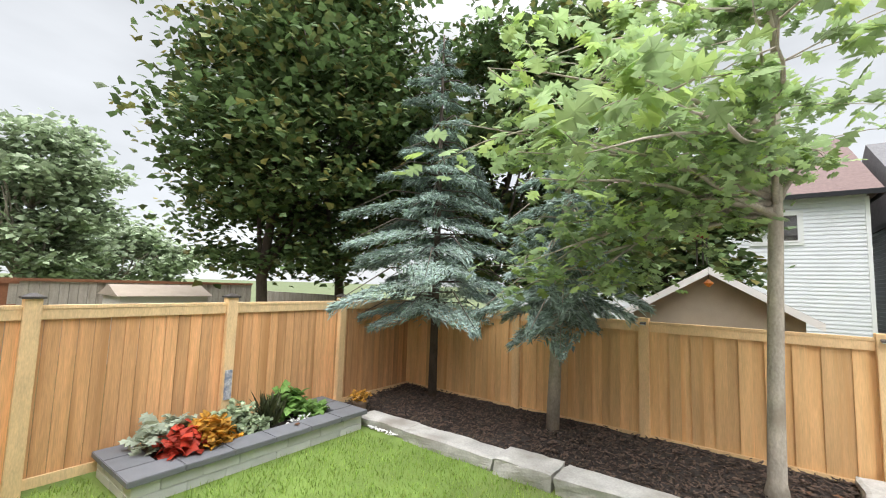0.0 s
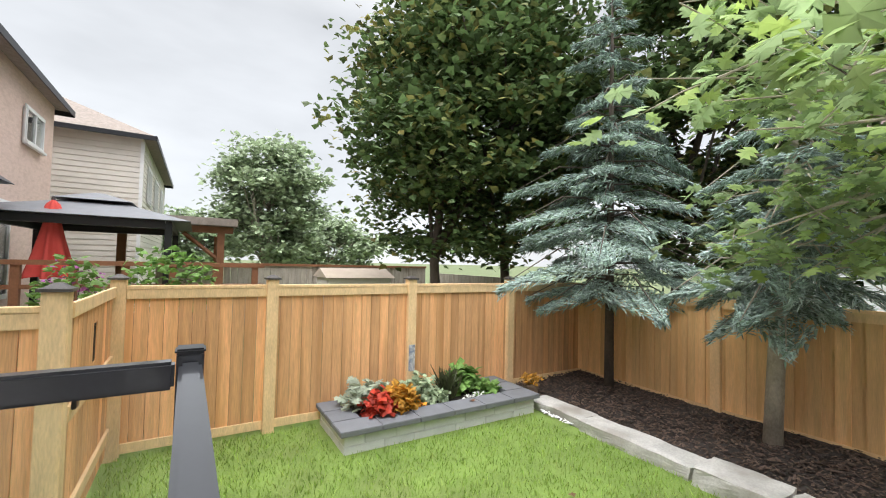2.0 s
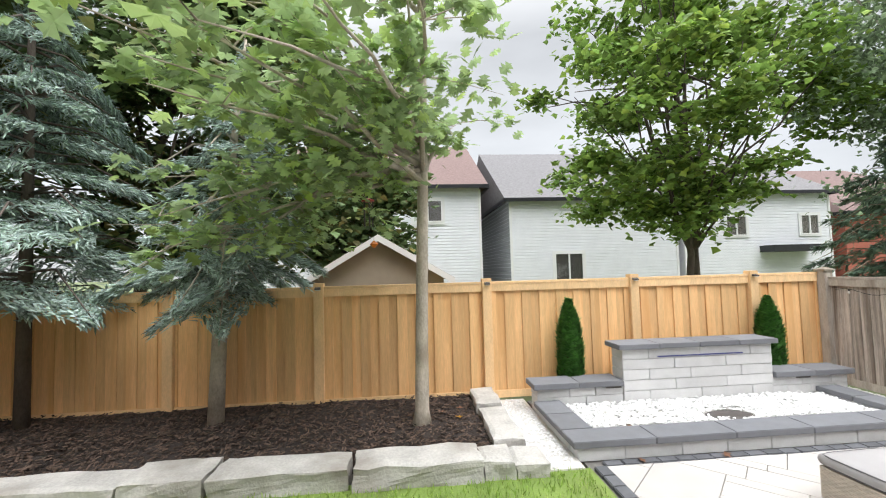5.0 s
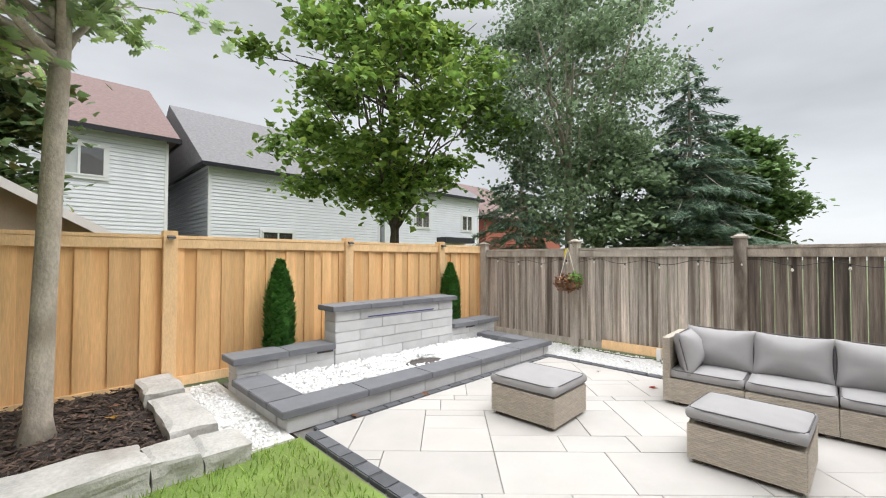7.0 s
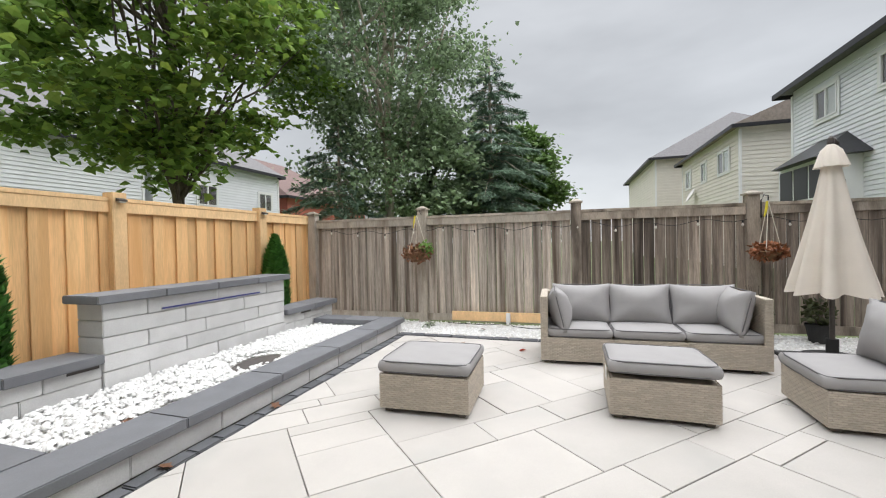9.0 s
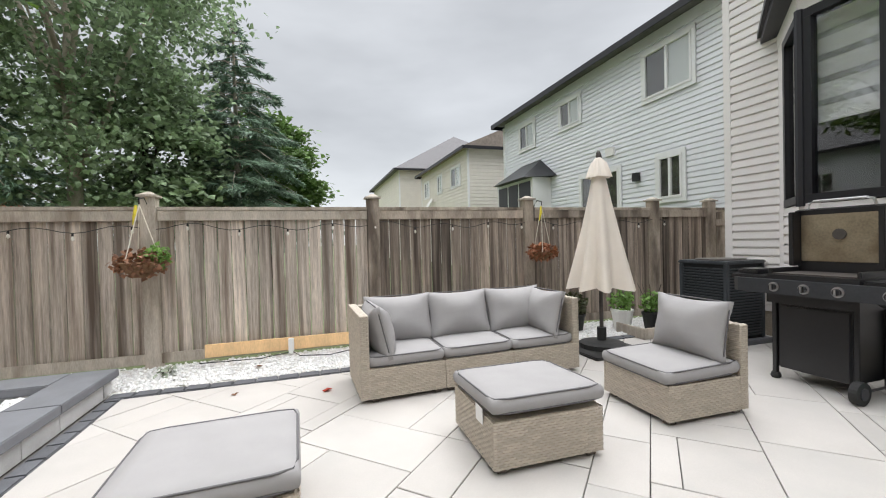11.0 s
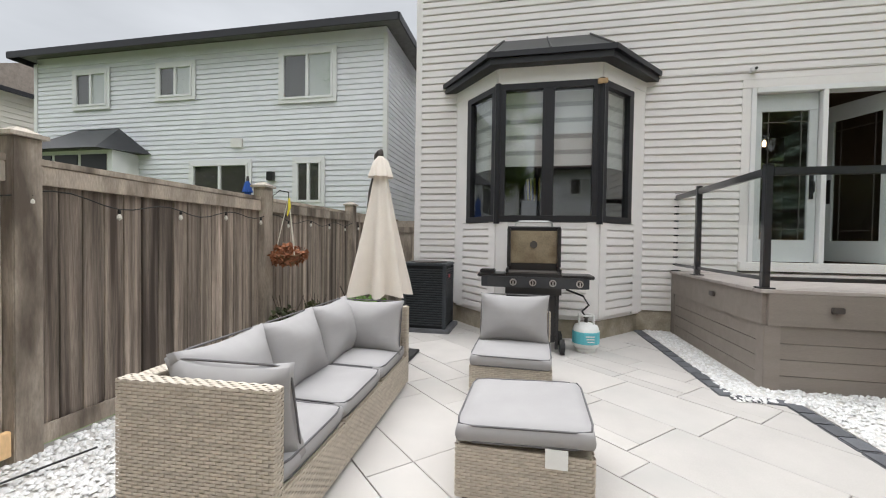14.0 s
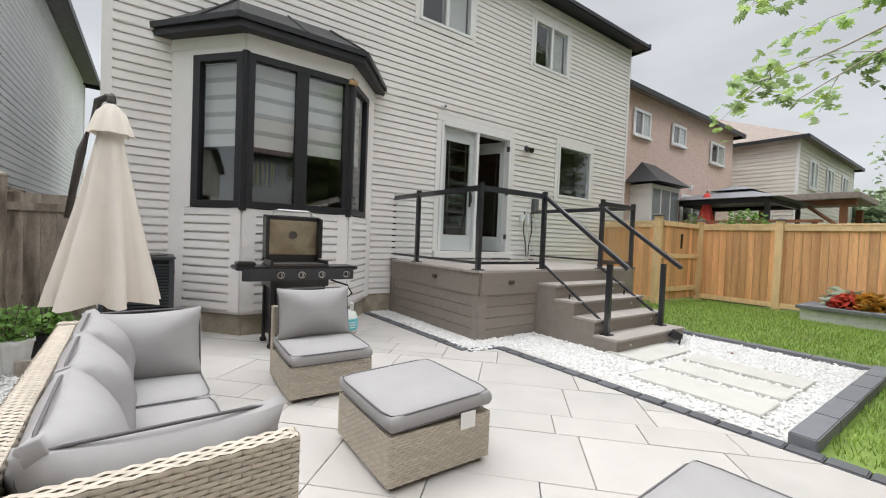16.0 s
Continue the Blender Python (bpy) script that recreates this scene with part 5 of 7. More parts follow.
def feet(parent, x0, y0, x1, y1):
    for x in (x0 + 0.03, x1 - 0.09):
        for y in (y0 + 0.03, y1 - 0.09):
            part("foot", bbox(x, y, 0.0, x + 0.06, y + 0.06, 0.035, 0.004), mat("foot_brown", (0.13, 0.11, 0.09), 0.7, 0.1, 10, 60, 0) if "foot_brown" not in bpy.data.materials else bpy.data.materials["foot_brown"], parent)


def ottoman(x, y, rz, label, tilt=0, tag=False, seed=0.0):
    t = thing("wicker_ottoman", label, "ottoman", "wicker ottomans", pose(x, y, 0, 0, 0, rz))
    wicker_box(t, -0.32, -0.34, 0.035, 0.32, 0.34, 0.29, "NSEW")
    feet(t, -0.32, -0.34, 0.32, 0.34)
    cushion(t, 0.66, 0.70, 0.1, pose(0, 0, 0.345 + (0.012 if tilt else 0), 0, tilt, 0), "seat_cushion", 0.22, seed)
    if tag:
        part("care_tag", bbox(-0.2, 0.352, 0.235, -0.1, 0.355, 0.325), PAPER, t, "white paper care tag")
    return t


ottoman(3.77, 3.47, 2, "taupe wicker ottoman with a flat grey cushion", 0, False, 3.0)
ottoman(4.05, 1.82, -1, "taupe wicker ottoman with a loose tagged grey cushion", 2.5, True, 9.0)

sofa = thing("wicker_sofa", "taupe wicker corner sofa with grey seat and back cushions", "sofa", "", pose(5.01, 1.69, 0, 0, 0, 2.2) @ Matrix.Diagonal((1, 0.955, 1, 1)))
# local: x to the fence (back), y along; three bays of 0.67
for i in range(3):
    y0, y1 = -1.01 + i * 0.675, -1.01 + (i + 1) * 0.675 - 0.005
    wicker_box(sofa, 0.0, y0, 0.035, 0.62, y1, 0.27, "W")
    feet(sofa, 0.0, y0, 0.68, y1)
    cushion(sofa, 0.6, 0.665, 0.1, pose(0.31, (y0 + y1) / 2, 0.325, 0, -1.5, 0), "seat_cushion", 0.22, i * 4.0)
wicker_box(sofa, 0.62, -1.0, 0.035, 0.7, 0.998, 0.68, "EWT", "woven_back")
wicker_box(sofa, 0.0, 1.0, 0.035, 0.7, 1.07, 0.69, "NSWT", "woven_arm")
wicker_box(sofa, 0.0, -1.07, 0.035, 0.7, -1.002, 0.69, "NSWT", "woven_arm")
for i, y in enumerate((-0.64, 0.0, 0.62)):
    cushion(sofa, 0.65, 0.45, 0.24, pose(0.49, y, 0.555, 72, 0, -90), "back_cushion", 0.82, 20 + i * 5)
cushion(sofa, 0.58, 0.44, 0.24, pose(0.3, 0.87, 0.535, 76, 0, 0), "side_cushion", 0.82, 41)
cushion(sofa, 0.58, 0.44, 0.24, pose(0.3, -0.86, 0.545, 76, 0, 180), "side_cushion", 0.82, 47)

chair = thing("wicker_armless_chair", "taupe wicker armless chair with grey cushions", "chair", "", pose(4.16, 0.52, 0, 0, 0, -1.5))
wicker_box(chair, -0.32, -0.28, 0.035, 0.32, 0.34, 0.27, "NEW")
wicker_box(chair, -0.32, -0.35, 0.035, 0.32, -0.282, 0.62, "NSEWT", "woven_back")
feet(chair, -0.32, -0.34, 0.32, 0.34)
cushion(chair, 0.65, 0.64, 0.1, pose(0, 0.04, 0.325, -1.5, 0, 0), "seat_cushion", 0.22, 61)
cushion(chair, 0.62, 0.44, 0.24, pose(0, -0.18, 0.57, 100, 0, 0), "back_cushion", 0.82, 67)

# ---------------- gas grill, tank, air conditioner, umbrella ----------------
grill = thing("gas_grill", "black gas barbecue with four burners and its lid open", "barbecue")
part("cart_panel", bbox(3.72, -1.12, 0.1, 4.24, -0.76, 0.66, 0.01), BLACK_M, grill)
part("cart_front", bbox(3.74, -0.759, 0.12, 4.22, -0.745, 0.64, 0.006), BLACK_M, grill)
for x in (3.7, 4.26):
    for y in (-1.12, -0.76):
        part("leg", bbox(x - 0.018, y - 0.018, 0.03, x + 0.018, y + 0.018, 0.72, 0.004), BLACK_M, grill)
fb = bmesh.new()
prism(fb, [(3.66, -1.15), (4.29, -1.15), (4.29, -0.7), (3.66, -0.7)], 0.66, 0.9)
part("firebox", fb, BLACK_M, grill)
cp = bmesh.new()
prism(cp, [(3.36, -0.7), (4.57, -0.7), (4.5, -0.65), (3.43, -0.65)], 0.74, 0.86)
part("control_panel", cp, GRILLP, grill, "dark steel control panel")
for x in (3.47, 3.76, 3.98, 4.2):
    kn = part("knob", tube(bmesh.new(), [(x, -0.649, 0.8), (x, -0.62, 0.8)], 0.026, 14), BLACK_M, grill)
    part("bezel", tube(bmesh.new(), [(x, -0.6495, 0.8), (x, -0.643, 0.8)], 0.04, 16), STEEL, kn, "steel knob bezel")
    part("grip", bbox(x - 0.006, -0.62, 0.778, x + 0.006, -0.605, 0.822, 0.002), STEEL, kn)
for x0, x1 in ((3.3, 3.655), (4.295, 4.62)):
    part("side_shelf", bbox(x0, -1.1, 0.845, x1, -0.72, 0.885, 0.008), BLACK_M, grill)
part("cooking_grate", bbox(3.69, -1.1, 0.901, 4.26, -0.73, 0.912), CAP_DK, grill)
part("firebox_back", bbox(3.67, -1.12, 0.901, 4.28, -1.085, 1.0, 0.006), BLACK_M, grill)
for x0, x1 in ((3.66, 3.685), (4.265, 4.29)):
    part("firebox_side", bbox(x0, -1.084, 0.901, x1, -0.72, 0.95, 0.006), BLACK_M, grill)
lid = bmesh.new()
pr = [(-1.13, 0.93), (-1.16, 1.42), (-1.13, 1.455), (-1.07, 1.44), (-1.09, 1.4), (-1.1, 0.96)]
a = [lid.verts.new((3.65, y, zz)) for y, zz in pr]
b = [lid.verts.new((4.29, y, zz)) for y, zz in pr]
lid.faces.new(a)
lid.faces.new(b[::-1])
for i in range(6):
    lid.faces.new((a[i], a[(i + 1) % 6], b[(i + 1) % 6], b[i]))
ld = part("lid", lid, BLACK_M, grill)
part("lid_lining", bbox(3.69, -1.088, 1.0, 4.25, -1.079, 1.4, 0.004), LIDIN, ld, "smoke-stained steel lid lining")
for x0, x1 in ((3.65, 3.689), (4.251, 4.29)):
    part("lid_side", bbox(x0, -1.1, 0.96, x1, -0.98, 1.43, 0.006), BLACK_M, ld)
part("thermometer", tube(bmesh.new(), [(3.97, -1.078, 1.23), (3.97, -1.062, 1.23)], 0.045, 16), CAP_DK, ld)
part("lid_handle", tube(bmesh.new(), [(3.75, -1.1, 1.452), (3.76, -1.09, 1.5), (3.8, -1.08, 1.515), (4.15, -1.08, 1.515), (4.19, -1.09, 1.5), (4.2, -1.1, 1.452)], 0.012, 8), STEEL, ld, "steel lid handle")
part("side_burner_cover", bbox(4.42, -1.0, 0.886, 4.6, -0.78, 0.93, 0.012), BLACK_M, grill)
for y in (-1.1, -0.66):
    wh = part("wheel", tube(bmesh.new(), [(3.62, y, 0.085), (3.67, y, 0.085)], 0.085, 20), RUBBER, grill)
    part("hub", tube(bmesh.new(), [(3.612, y, 0.085), (3.619, y, 0.085)], 0.045, 12), GRILLP, wh)
part("axle", tube(bmesh.new(), [(3.65, -1.1, 0.085), (3.65, -0.66, 0.085)], 0.01, 6), BLACK_M, grill)
for y in (-1.12, -0.76):
    part("caster", lathe(bmesh.new(), [(0.03, 0), (0.04, 0.02), (0.03, 0.05)], 10, (4.26, y, 0)), RUBBER, grill)
part("gas_hose", tube(bmesh.new(), [(3.6, -0.8, 0.72), (3.42, -0.72, 0.66), (3.36, -0.72, 0.56), (3.42, -0.82, 0.47), (3.38, -0.88, 0.42)], 0.011, 6), RUBBER, grill)
tank = thing("propane_tank", "white propane tank with a teal label band", "gas tank")
part("tank_body", lathe(bmesh.new(), [(0.1, 0.03), (0.145, 0.07), (0.15, 0.14), (0.15, 0.24), (0.13, 0.3), (0.05, 0.335)], 24, (3.36, -0.9, 0)), TANK_W, tank, "", True)
part("foot_ring", lathe(bmesh.new(), [(0.11, 0), (0.11, 0.05)], 24, (3.36, -0.9, 0)), TANK_W, tank)
part("label_band", lathe(bmesh.new(), [(0.1495, 0.10), (0.1525, 0.105), (0.1525, 0.235), (0.1495, 0.24)], 24, (3.36, -0.9, 0)), TANK_T, tank, "teal label band")
bm = bmesh.new()
for i in range(3):
    box(bm, -0.05, 0.1528, 0.13 + i * 0.03, 0.03 + i * 0.01, 0.154, 0.142 + i * 0.03)
part("label_bars", bm, PAPER, tank).matrix_basis = pose(3.36, -0.9, 0, 0, 0, 10)
part("valve", lathe(bmesh.new(), [(0.02, 0.335), (0.02, 0.38), (0.03, 0.385), (0.03, 0.4)], 10, (3.36, -0.9, 0)), CAP_DK, tank)
cl = bmesh.new()
for a0, a1 in ((0.4, 2.7), (3.5, 5.8)):
    tube(cl, [(3.36 + 0.085 * math.cos(a0 + (a1 - a0) * k / 10), -0.9 + 0.085 * math.sin(a0 + (a1 - a0) * k / 10), 0.42) for k in range(11)], 0.01, 6)
    for a in (a0, a1):
        tube(cl, [(3.36 + 0.085 * math.cos(a), -0.9 + 0.085 * math.sin(a), 0.3), (3.36 + 0.085 * math.cos(a), -0.9 + 0.085 * math.sin(a), 0.42)], 0.012, 6)
part("collar", cl, TANK_W, tank)

ac = thing("air_conditioner", "dark slate air conditioner unit on a dark pad", "air conditioner")
part("pad", bbox(5.06, -2.0, -0.02, 5.78, -1.28, 0.05, 0.01), CHAR, ac)
AX0, AX1, AY0, AY1 = 5.12, 5.74, -1.93, -1.33
part("core", bbox(AX0 + 0.03, AY0 + 0.03, 0.05, AX1 - 0.03, AY1 - 0.03, 0.91), mat("ac_core", (0.02, 0.022, 0.025), 0.8, 0.2, 20, 60, 0), ac)
for x in (AX0, AX1 - 0.05):
    for y in (AY0, AY1 - 0.05):
        part("corner_panel", bbox(x, y, 0.05, x + 0.05, y + 0.05, 0.91, 0.008), ACMAT, ac)
for i in range(24):
    zz = 0.09 + i * 0.033
    for s in (0, 1):
        part("louvre", bbox(AX0 + 0.051, (AY1 - 0.022) if s else AY0, zz, AX1 - 0.051, AY1 if s else AY0 + 0.022, zz + 0.018, 0.003), ACMAT, ac)
        part("louvre", bbox((AX1 - 0.022) if s else AX0, AY0 + 0.051, zz, AX1 if s else AX0 + 0.022, AY1 - 0.051, zz + 0.018, 0.003), ACMAT, ac)
part("top_lid", bbox(AX0 - 0.01, AY0 - 0.01, 0.911, AX1 + 0.01, AY1 + 0.01, 0.95, 0.012), ACMAT, ac)
part("fan_grille", lathe(bmesh.new(), [(0.26, 0.95), (0.26, 0.965), (0.05, 0.975)], 24, ((AX0 + AX1) / 2, (AY0 + AY1) / 2, 0)), CAP_DK, ac)
part("badge", bbox(AX0 - 0.0125, -1.58, 0.75, AX0 - 0.002, -1.5, 0.79), mat("red_badge", (0.5, 0.08, 0.1), 0.4, 0.1, 20, 60, 0), ac)
dv = thing("vent_box", "small white utility box low on the siding", "utility box")
part("box", bbox(5.3, WALL + 0.02, 0.86, 5.48, WALL + 0.1, 0.92, 0.006), TRIM_G, dv)


def closed_umbrella(name, x, y, z0, z1, top, r, m, label, folds=7, base=True):
    u = thing(name, label, "umbrella")
    part("pole", tube(bmesh.new(), [(x, y, -0.08 if not base else 0.03), (x, y, top)], 0.022, 10), CAP_DK, u)
    bm = bmesh.new()
    levels, n = 12, folds * 6
    rings = []
    for j in range(levels + 1):
        t = j / levels
        rr = r * (0.16 + 0.84 * t)
        ring = []
        for k in range(n):
            a = 2 * math.pi * k / n
            fold = 1 + 0.33 * t * math.cos(folds * a + 0.6 * math.sin(3 * a)) + 0.03 * math.sin(5 * a + t * 3)
            drop = (0.05 * math.cos(folds * a) * r * 3 * t if j == levels else 0)
            ring.append(bm.verts.new((x + rr * fold * math.cos(a), y + rr * fold * math.sin(a), z1 - (z1 - z0) * t - drop * 0.4)))
        rings.append(ring)
    for p_, q_ in zip(rings, rings[1:]):
        for k in range(n):
            bm.faces.new((p_[k], p_[(k + 1) % n], q_[(k + 1) % n], q_[k]))
    bm.faces.new(rings[0][::-1])
    cn = part("canopy", bm, m, u, "", True)
    vt = bmesh.new()
    rings = []
    for rr, zz in ((0.03, z1 + 0.05), (r * 0.28, z1 - 0.01), (r * 0.46, z1 - 0.17)):
        rings.append([vt.verts.new((x + rr * (1 + 0.12 * math.cos(8 * 6.283 * k / 40) * (rr > 0.05)) * math.cos(6.283 * k / 40), y + rr * (1 + 0.12 * math.cos(8 * 6.283 * k / 40) * (rr > 0.05)) * math.sin(6.283 * k / 40), zz)) for k in range(40)])
    for p_, q_ in zip(rings, rings[1:]):
        for k in range(40):
            vt.faces.new((p_[k], p_[(k + 1) % 40], q_[(k + 1) % 40], q_[k]))
    part("vent_flap", vt, m, cn, "", True)
    part("finial", lathe(bmesh.new(), [(0.02, z1 + 0.04), (0.03, z1 + 0.07), (0.024, z1 + 0.11), (0.01, z1 + 0.13)], 10, (x, y, 0)), CAP_DK, u)
    if base:
        part("base_plate", bbox(x - 0.36, y - 0.36, 0.0, x + 0.36, y + 0.36, 0.03, 0.01), RUBBER, u)
        part("base_weight", lathe(bmesh.new(), [(0.24, 0.031), (0.24, 0.08), (0.16, 0.1), (0.05, 0.11), (0.05, 0.25)], 20, (x, y, 0)), RUBBER, u)
    return u


brolly = closed_umbrella("patio_umbrella", 5.58, -0.02, 0.69, 2.09, 2.19, 0.28, CANVAS, "closed cream canvas patio umbrella on a black base")
part("tilt_arm", tube(bmesh.new(), [(5.6, -0.04, 2.2), (5.66, -0.1, 2.17), (5.76, -0.2, 1.8), (5.84, -0.26, 1.3)], [0.022, 0.026, 0.028, 0.02], 8), CAP_DK, brolly, "dark grey metal arm behind the canopy", True)
side_gate = thing("side_gate", "plain grey gate between the fence and the house", "gate", "", None, "structure")
for i in range(6):
    part("plank", bbox(5.86 + i * 0.152, -3.3, 0.04, 6.008 + i * 0.152, -3.275, 1.62, 0.003), GREY_DP, side_gate)
part("ledger", bbox(5.86, -3.274, 1.4, 6.76, -3.245, 1.5, 0.004), GREY_DP, side_gate)

# ---------------- trees ----------------
def lobed(n_lobe, depth, fold=0.12):
    """A lobed leaf of unit length, as a fan from the midrib."""
    pts = [(0.0, 0.0, 0.0)]
    side = []
    for i in range(n_lobe * 2 + 1):
        t = (i + 0.5) / (n_lobe * 2 + 1)
        w = 0.5 * math.sin(math.pi * min(1, t * 0.95 + 0.05)) ** 0.7
        side.append((t + (0.06 if i % 2 else 0), w * (1.0 if i % 2 else depth)))
    verts = [(0, 0, 0)] + [(w, t, -fold * w) for t, w in side] + [(0, 1.05, -0.05)] + [(-w, t, -fold * w) for t, w in reversed(side)]
    verts = [(x, y, z - 0.12 * y * y) for x, y, z in verts]
    k = len(verts)
    mid = k
    verts.append((0, 0.5, 0.02))
    return verts, [(mid, i, (i + 1) % k) for i in range(k)]


OAK_V, OAK_F = lobed(3, 0.35)
MAP_V = [(0, 0, 0), (0.5, 0.25, -0.06), (0.3, 0.55, -0.02), (0.0, 1.0, -0.12), (-0.3, 0.55, -0.02), (-0.5, 0.25, -0.06), (0, 0.42, 0.05)]
MAP_F = [(6, i, (i + 1) % 6) for i in range(6)]
NEE_V = [(-0.11, 0, 0), (0.11, 0, 0), (0.075, 0.6, -0.03), (0, 1.0, -0.08), (-0.075, 0.6, -0.03), (0, 0.3, 0.09)]
NEE_F = [(5, 0, 1), (5, 1, 2), (5, 2, 3), (5, 3, 4), (5, 4, 0)]


def limb_points(a, b, sag=0.0, wob=0.1, n=6):
    a, b = Vector(a), Vector(b)
    out = []
    for i in range(n + 1):
        t = i / n
        q = a.lerp(b, t)
        s = math.sin(math.pi * t)
        out.append(q + Vector((random.uniform(-wob, wob), random.uniform(-wob, wob), random.uniform(-wob, wob) - sag)) * s)
    return out


def blob_points(n, c, r):
    """Points gathered towards the shell of an ellipsoid, in clumps."""
    d = RNG.normal(0, 1, (n, 3))
    d /= np.linalg.norm(d, axis=1)[:, None]
    rad = RNG.uniform(0.25, 1.0, n) ** 0.55
    return np.array(c) + d * rad[:, None] * np.array(r)


def broad_tree(name, label, base, height, crown_c, crown_r, leaves, size, leaf_m, bark, trunk_r=0.14, clumps=60, shape=None, tilt=1.6, trunks=None, clump_r=0.75, limbs=14, low=None):
    t = thing(name, label, "tree")
    base = Vector(base)
    cc, cr = Vector(crown_c), Vector(crown_r)
    wood = bmesh.new()
    for bx, by in (trunks or [(0, 0)]):
        b0 = base + Vector((bx, by, 0))
        top = cc + Vector((bx, by, cr.z * 0.75))
        tp = limb_points(b0, top, 0, 0.12, 8)
        tube(wood, tp, [trunk_r * (1.25 if i == 0 else 1 - 0.1 * i) for i in range(9)], 9)
        for i in range(limbs):
            a = tp[random.randint(2, 6)]
            d = Vector((random.gauss(0, 1), random.gauss(0, 1), random.uniform(0.0, 0.9))).normalized()
            e = cc + Vector((d.x * cr.x, d.y * cr.y, d.z * cr.z)) * random.uniform(0.6, 0.9)
            lp = limb_points(a, e, 0.1, 0.15, 5)
            tube(wood, lp, [trunk_r * 0.4 * (1 - 0.15 * k) for k in range(6)], 6)
    part("trunk", wood, bark, t, "", True)
    cl = blob_points(clumps, (0, 0, 0), (1, 1, 1))
    pts = []
    per = leaves // clumps
    for c in cl:
        s = shape(c[2]) if shape else 1.0
        q = np.array([c[0] * cr.x * s, c[1] * cr.y * s, c[2] * cr.z]) + np.array(cc)
        if low is not None and q[2] < low:
            q[2] = low + RNG.uniform(0, 0.8)
        g_ = RNG.normal(0, 1, (per, 3)) * np.array([clump_r, clump_r, clump_r * 0.38]) * RNG.uniform(0.6, 1.1)
        pts.append(q + g_)
    pts = np.concatenate(pts)
    v, f = scatter(MAP_V, MAP_F, place(pts, rand_rot(len(pts), tilt), RNG.uniform(0.7, 1.25, len(pts)) * size))
    soup("crown", v, f, leaf_m, t)
    return t


def spruce(name, label, x, y, z0, z1, r, m, bark, leaves=9000, size=0.12, bare=0.0, trunk_r=0.09, lean=(0, 0), droop=0.25, whorls=14, gap=0.75):
    """Tiers of drooping boughs with needle tufts along them."""
    t = thing(name, label, "tree")
    wood = bmesh.new()
    tx, ty = x + lean[0], y + lean[1]
    tube(wood, [(x, y, -0.1), (x + (tx - x) * 0.3, y + (ty - y) * 0.3, z0 + (z1 - z0) * 0.3), (tx, ty, z1)], [trunk_r * 1.15, trunk_r * 0.8, 0.015], 8)
    pts, rots = [], []
    boughs = []
    for wv in range(whorls):
        u = wv / (whorls - 1)
        z = z0 + (z1 - z0) * (0.0 + 0.97 * u)
        cxp, cyp = x + (tx - x) * z / z1, y + (ty - y) * z / z1
        ln = r * (1 - u) ** 0.8 * (0.5 if wv == 0 else 0.8 if wv == 1 else 1.0) + 0.12
        nb = 8 if u < 0.6 else 6
        for k in range(nb):
            a = 6.283 * (k + random.random() * gap) / nb + wv * 0.7
            l_ = ln * random.uniform(0.5, 1.25)
            zj = random.uniform(-0.5, 0.5) * (z1 - z0) / whorls
            d = np.array([math.cos(a), math.sin(a), 0.0])
            boughs.append((np.array([cxp, cyp, z + (zj if wv else abs(zj))]), d, l_))
    tot = sum(b[2] ** 1.3 for b in boughs)
    for c, d, l_ in boughs:
        end = c + d * l_ + np.array([0, 0, -droop * l_])
        tube(wood, [tuple(c), tuple(c + d * l_ * 0.5 + np.array([0, 0, 0.02])), tuple(end)], [0.02, 0.014, 0.005], 4, False)
        n_ = int(leaves * l_ ** 1.3 / tot)
        s = RNG.uniform(0.18, 1.0, n_) ** 0.8
        side = np.array([-d[1], d[0], 0])
        lat = RNG.uniform(-1, 1, n_) * 0.46 * l_ * (1.08 - s)
        hang = -np.abs(RNG.normal(0, 0.05, n_)) - 0.25 * np.abs(lat)
        q = c + d * (s * l_)[:, None] + side * lat[:, None] + np.array([0, 0, 1.0]) * (hang - droop * l_ * s ** 1.5)[:, None]
        pts.append(q)
        ang = np.arctan2(d[1], d[0]) - math.pi / 2 + np.sign(lat) * -RNG.uniform(0.1, 0.9, n_) + RNG.normal(0, 0.25, n_)
        pit = RNG.normal(-0.3, 0.35, n_)
        ca_, sa_, cp_, sp_ = np.cos(ang), np.sin(ang), np.cos(pit), np.sin(pit)
        R = np.stack([ca_, -sa_ * cp_, sa_ * sp_, sa_, ca_ * cp_, -ca_ * sp_, np.zeros(n_), sp_, cp_], 1).reshape(n_, 3, 3)
        rots.append(R)
    part("trunk", wood, bark, t, "", True)
    pts, rots = np.concatenate(pts), np.concatenate(rots)
    v, f = scatter(NEE_V, NEE_F, place(pts, rots, RNG.uniform(0.7, 1.3, len(pts)) * size))
    soup("needles", v, f, m, t)
    return t


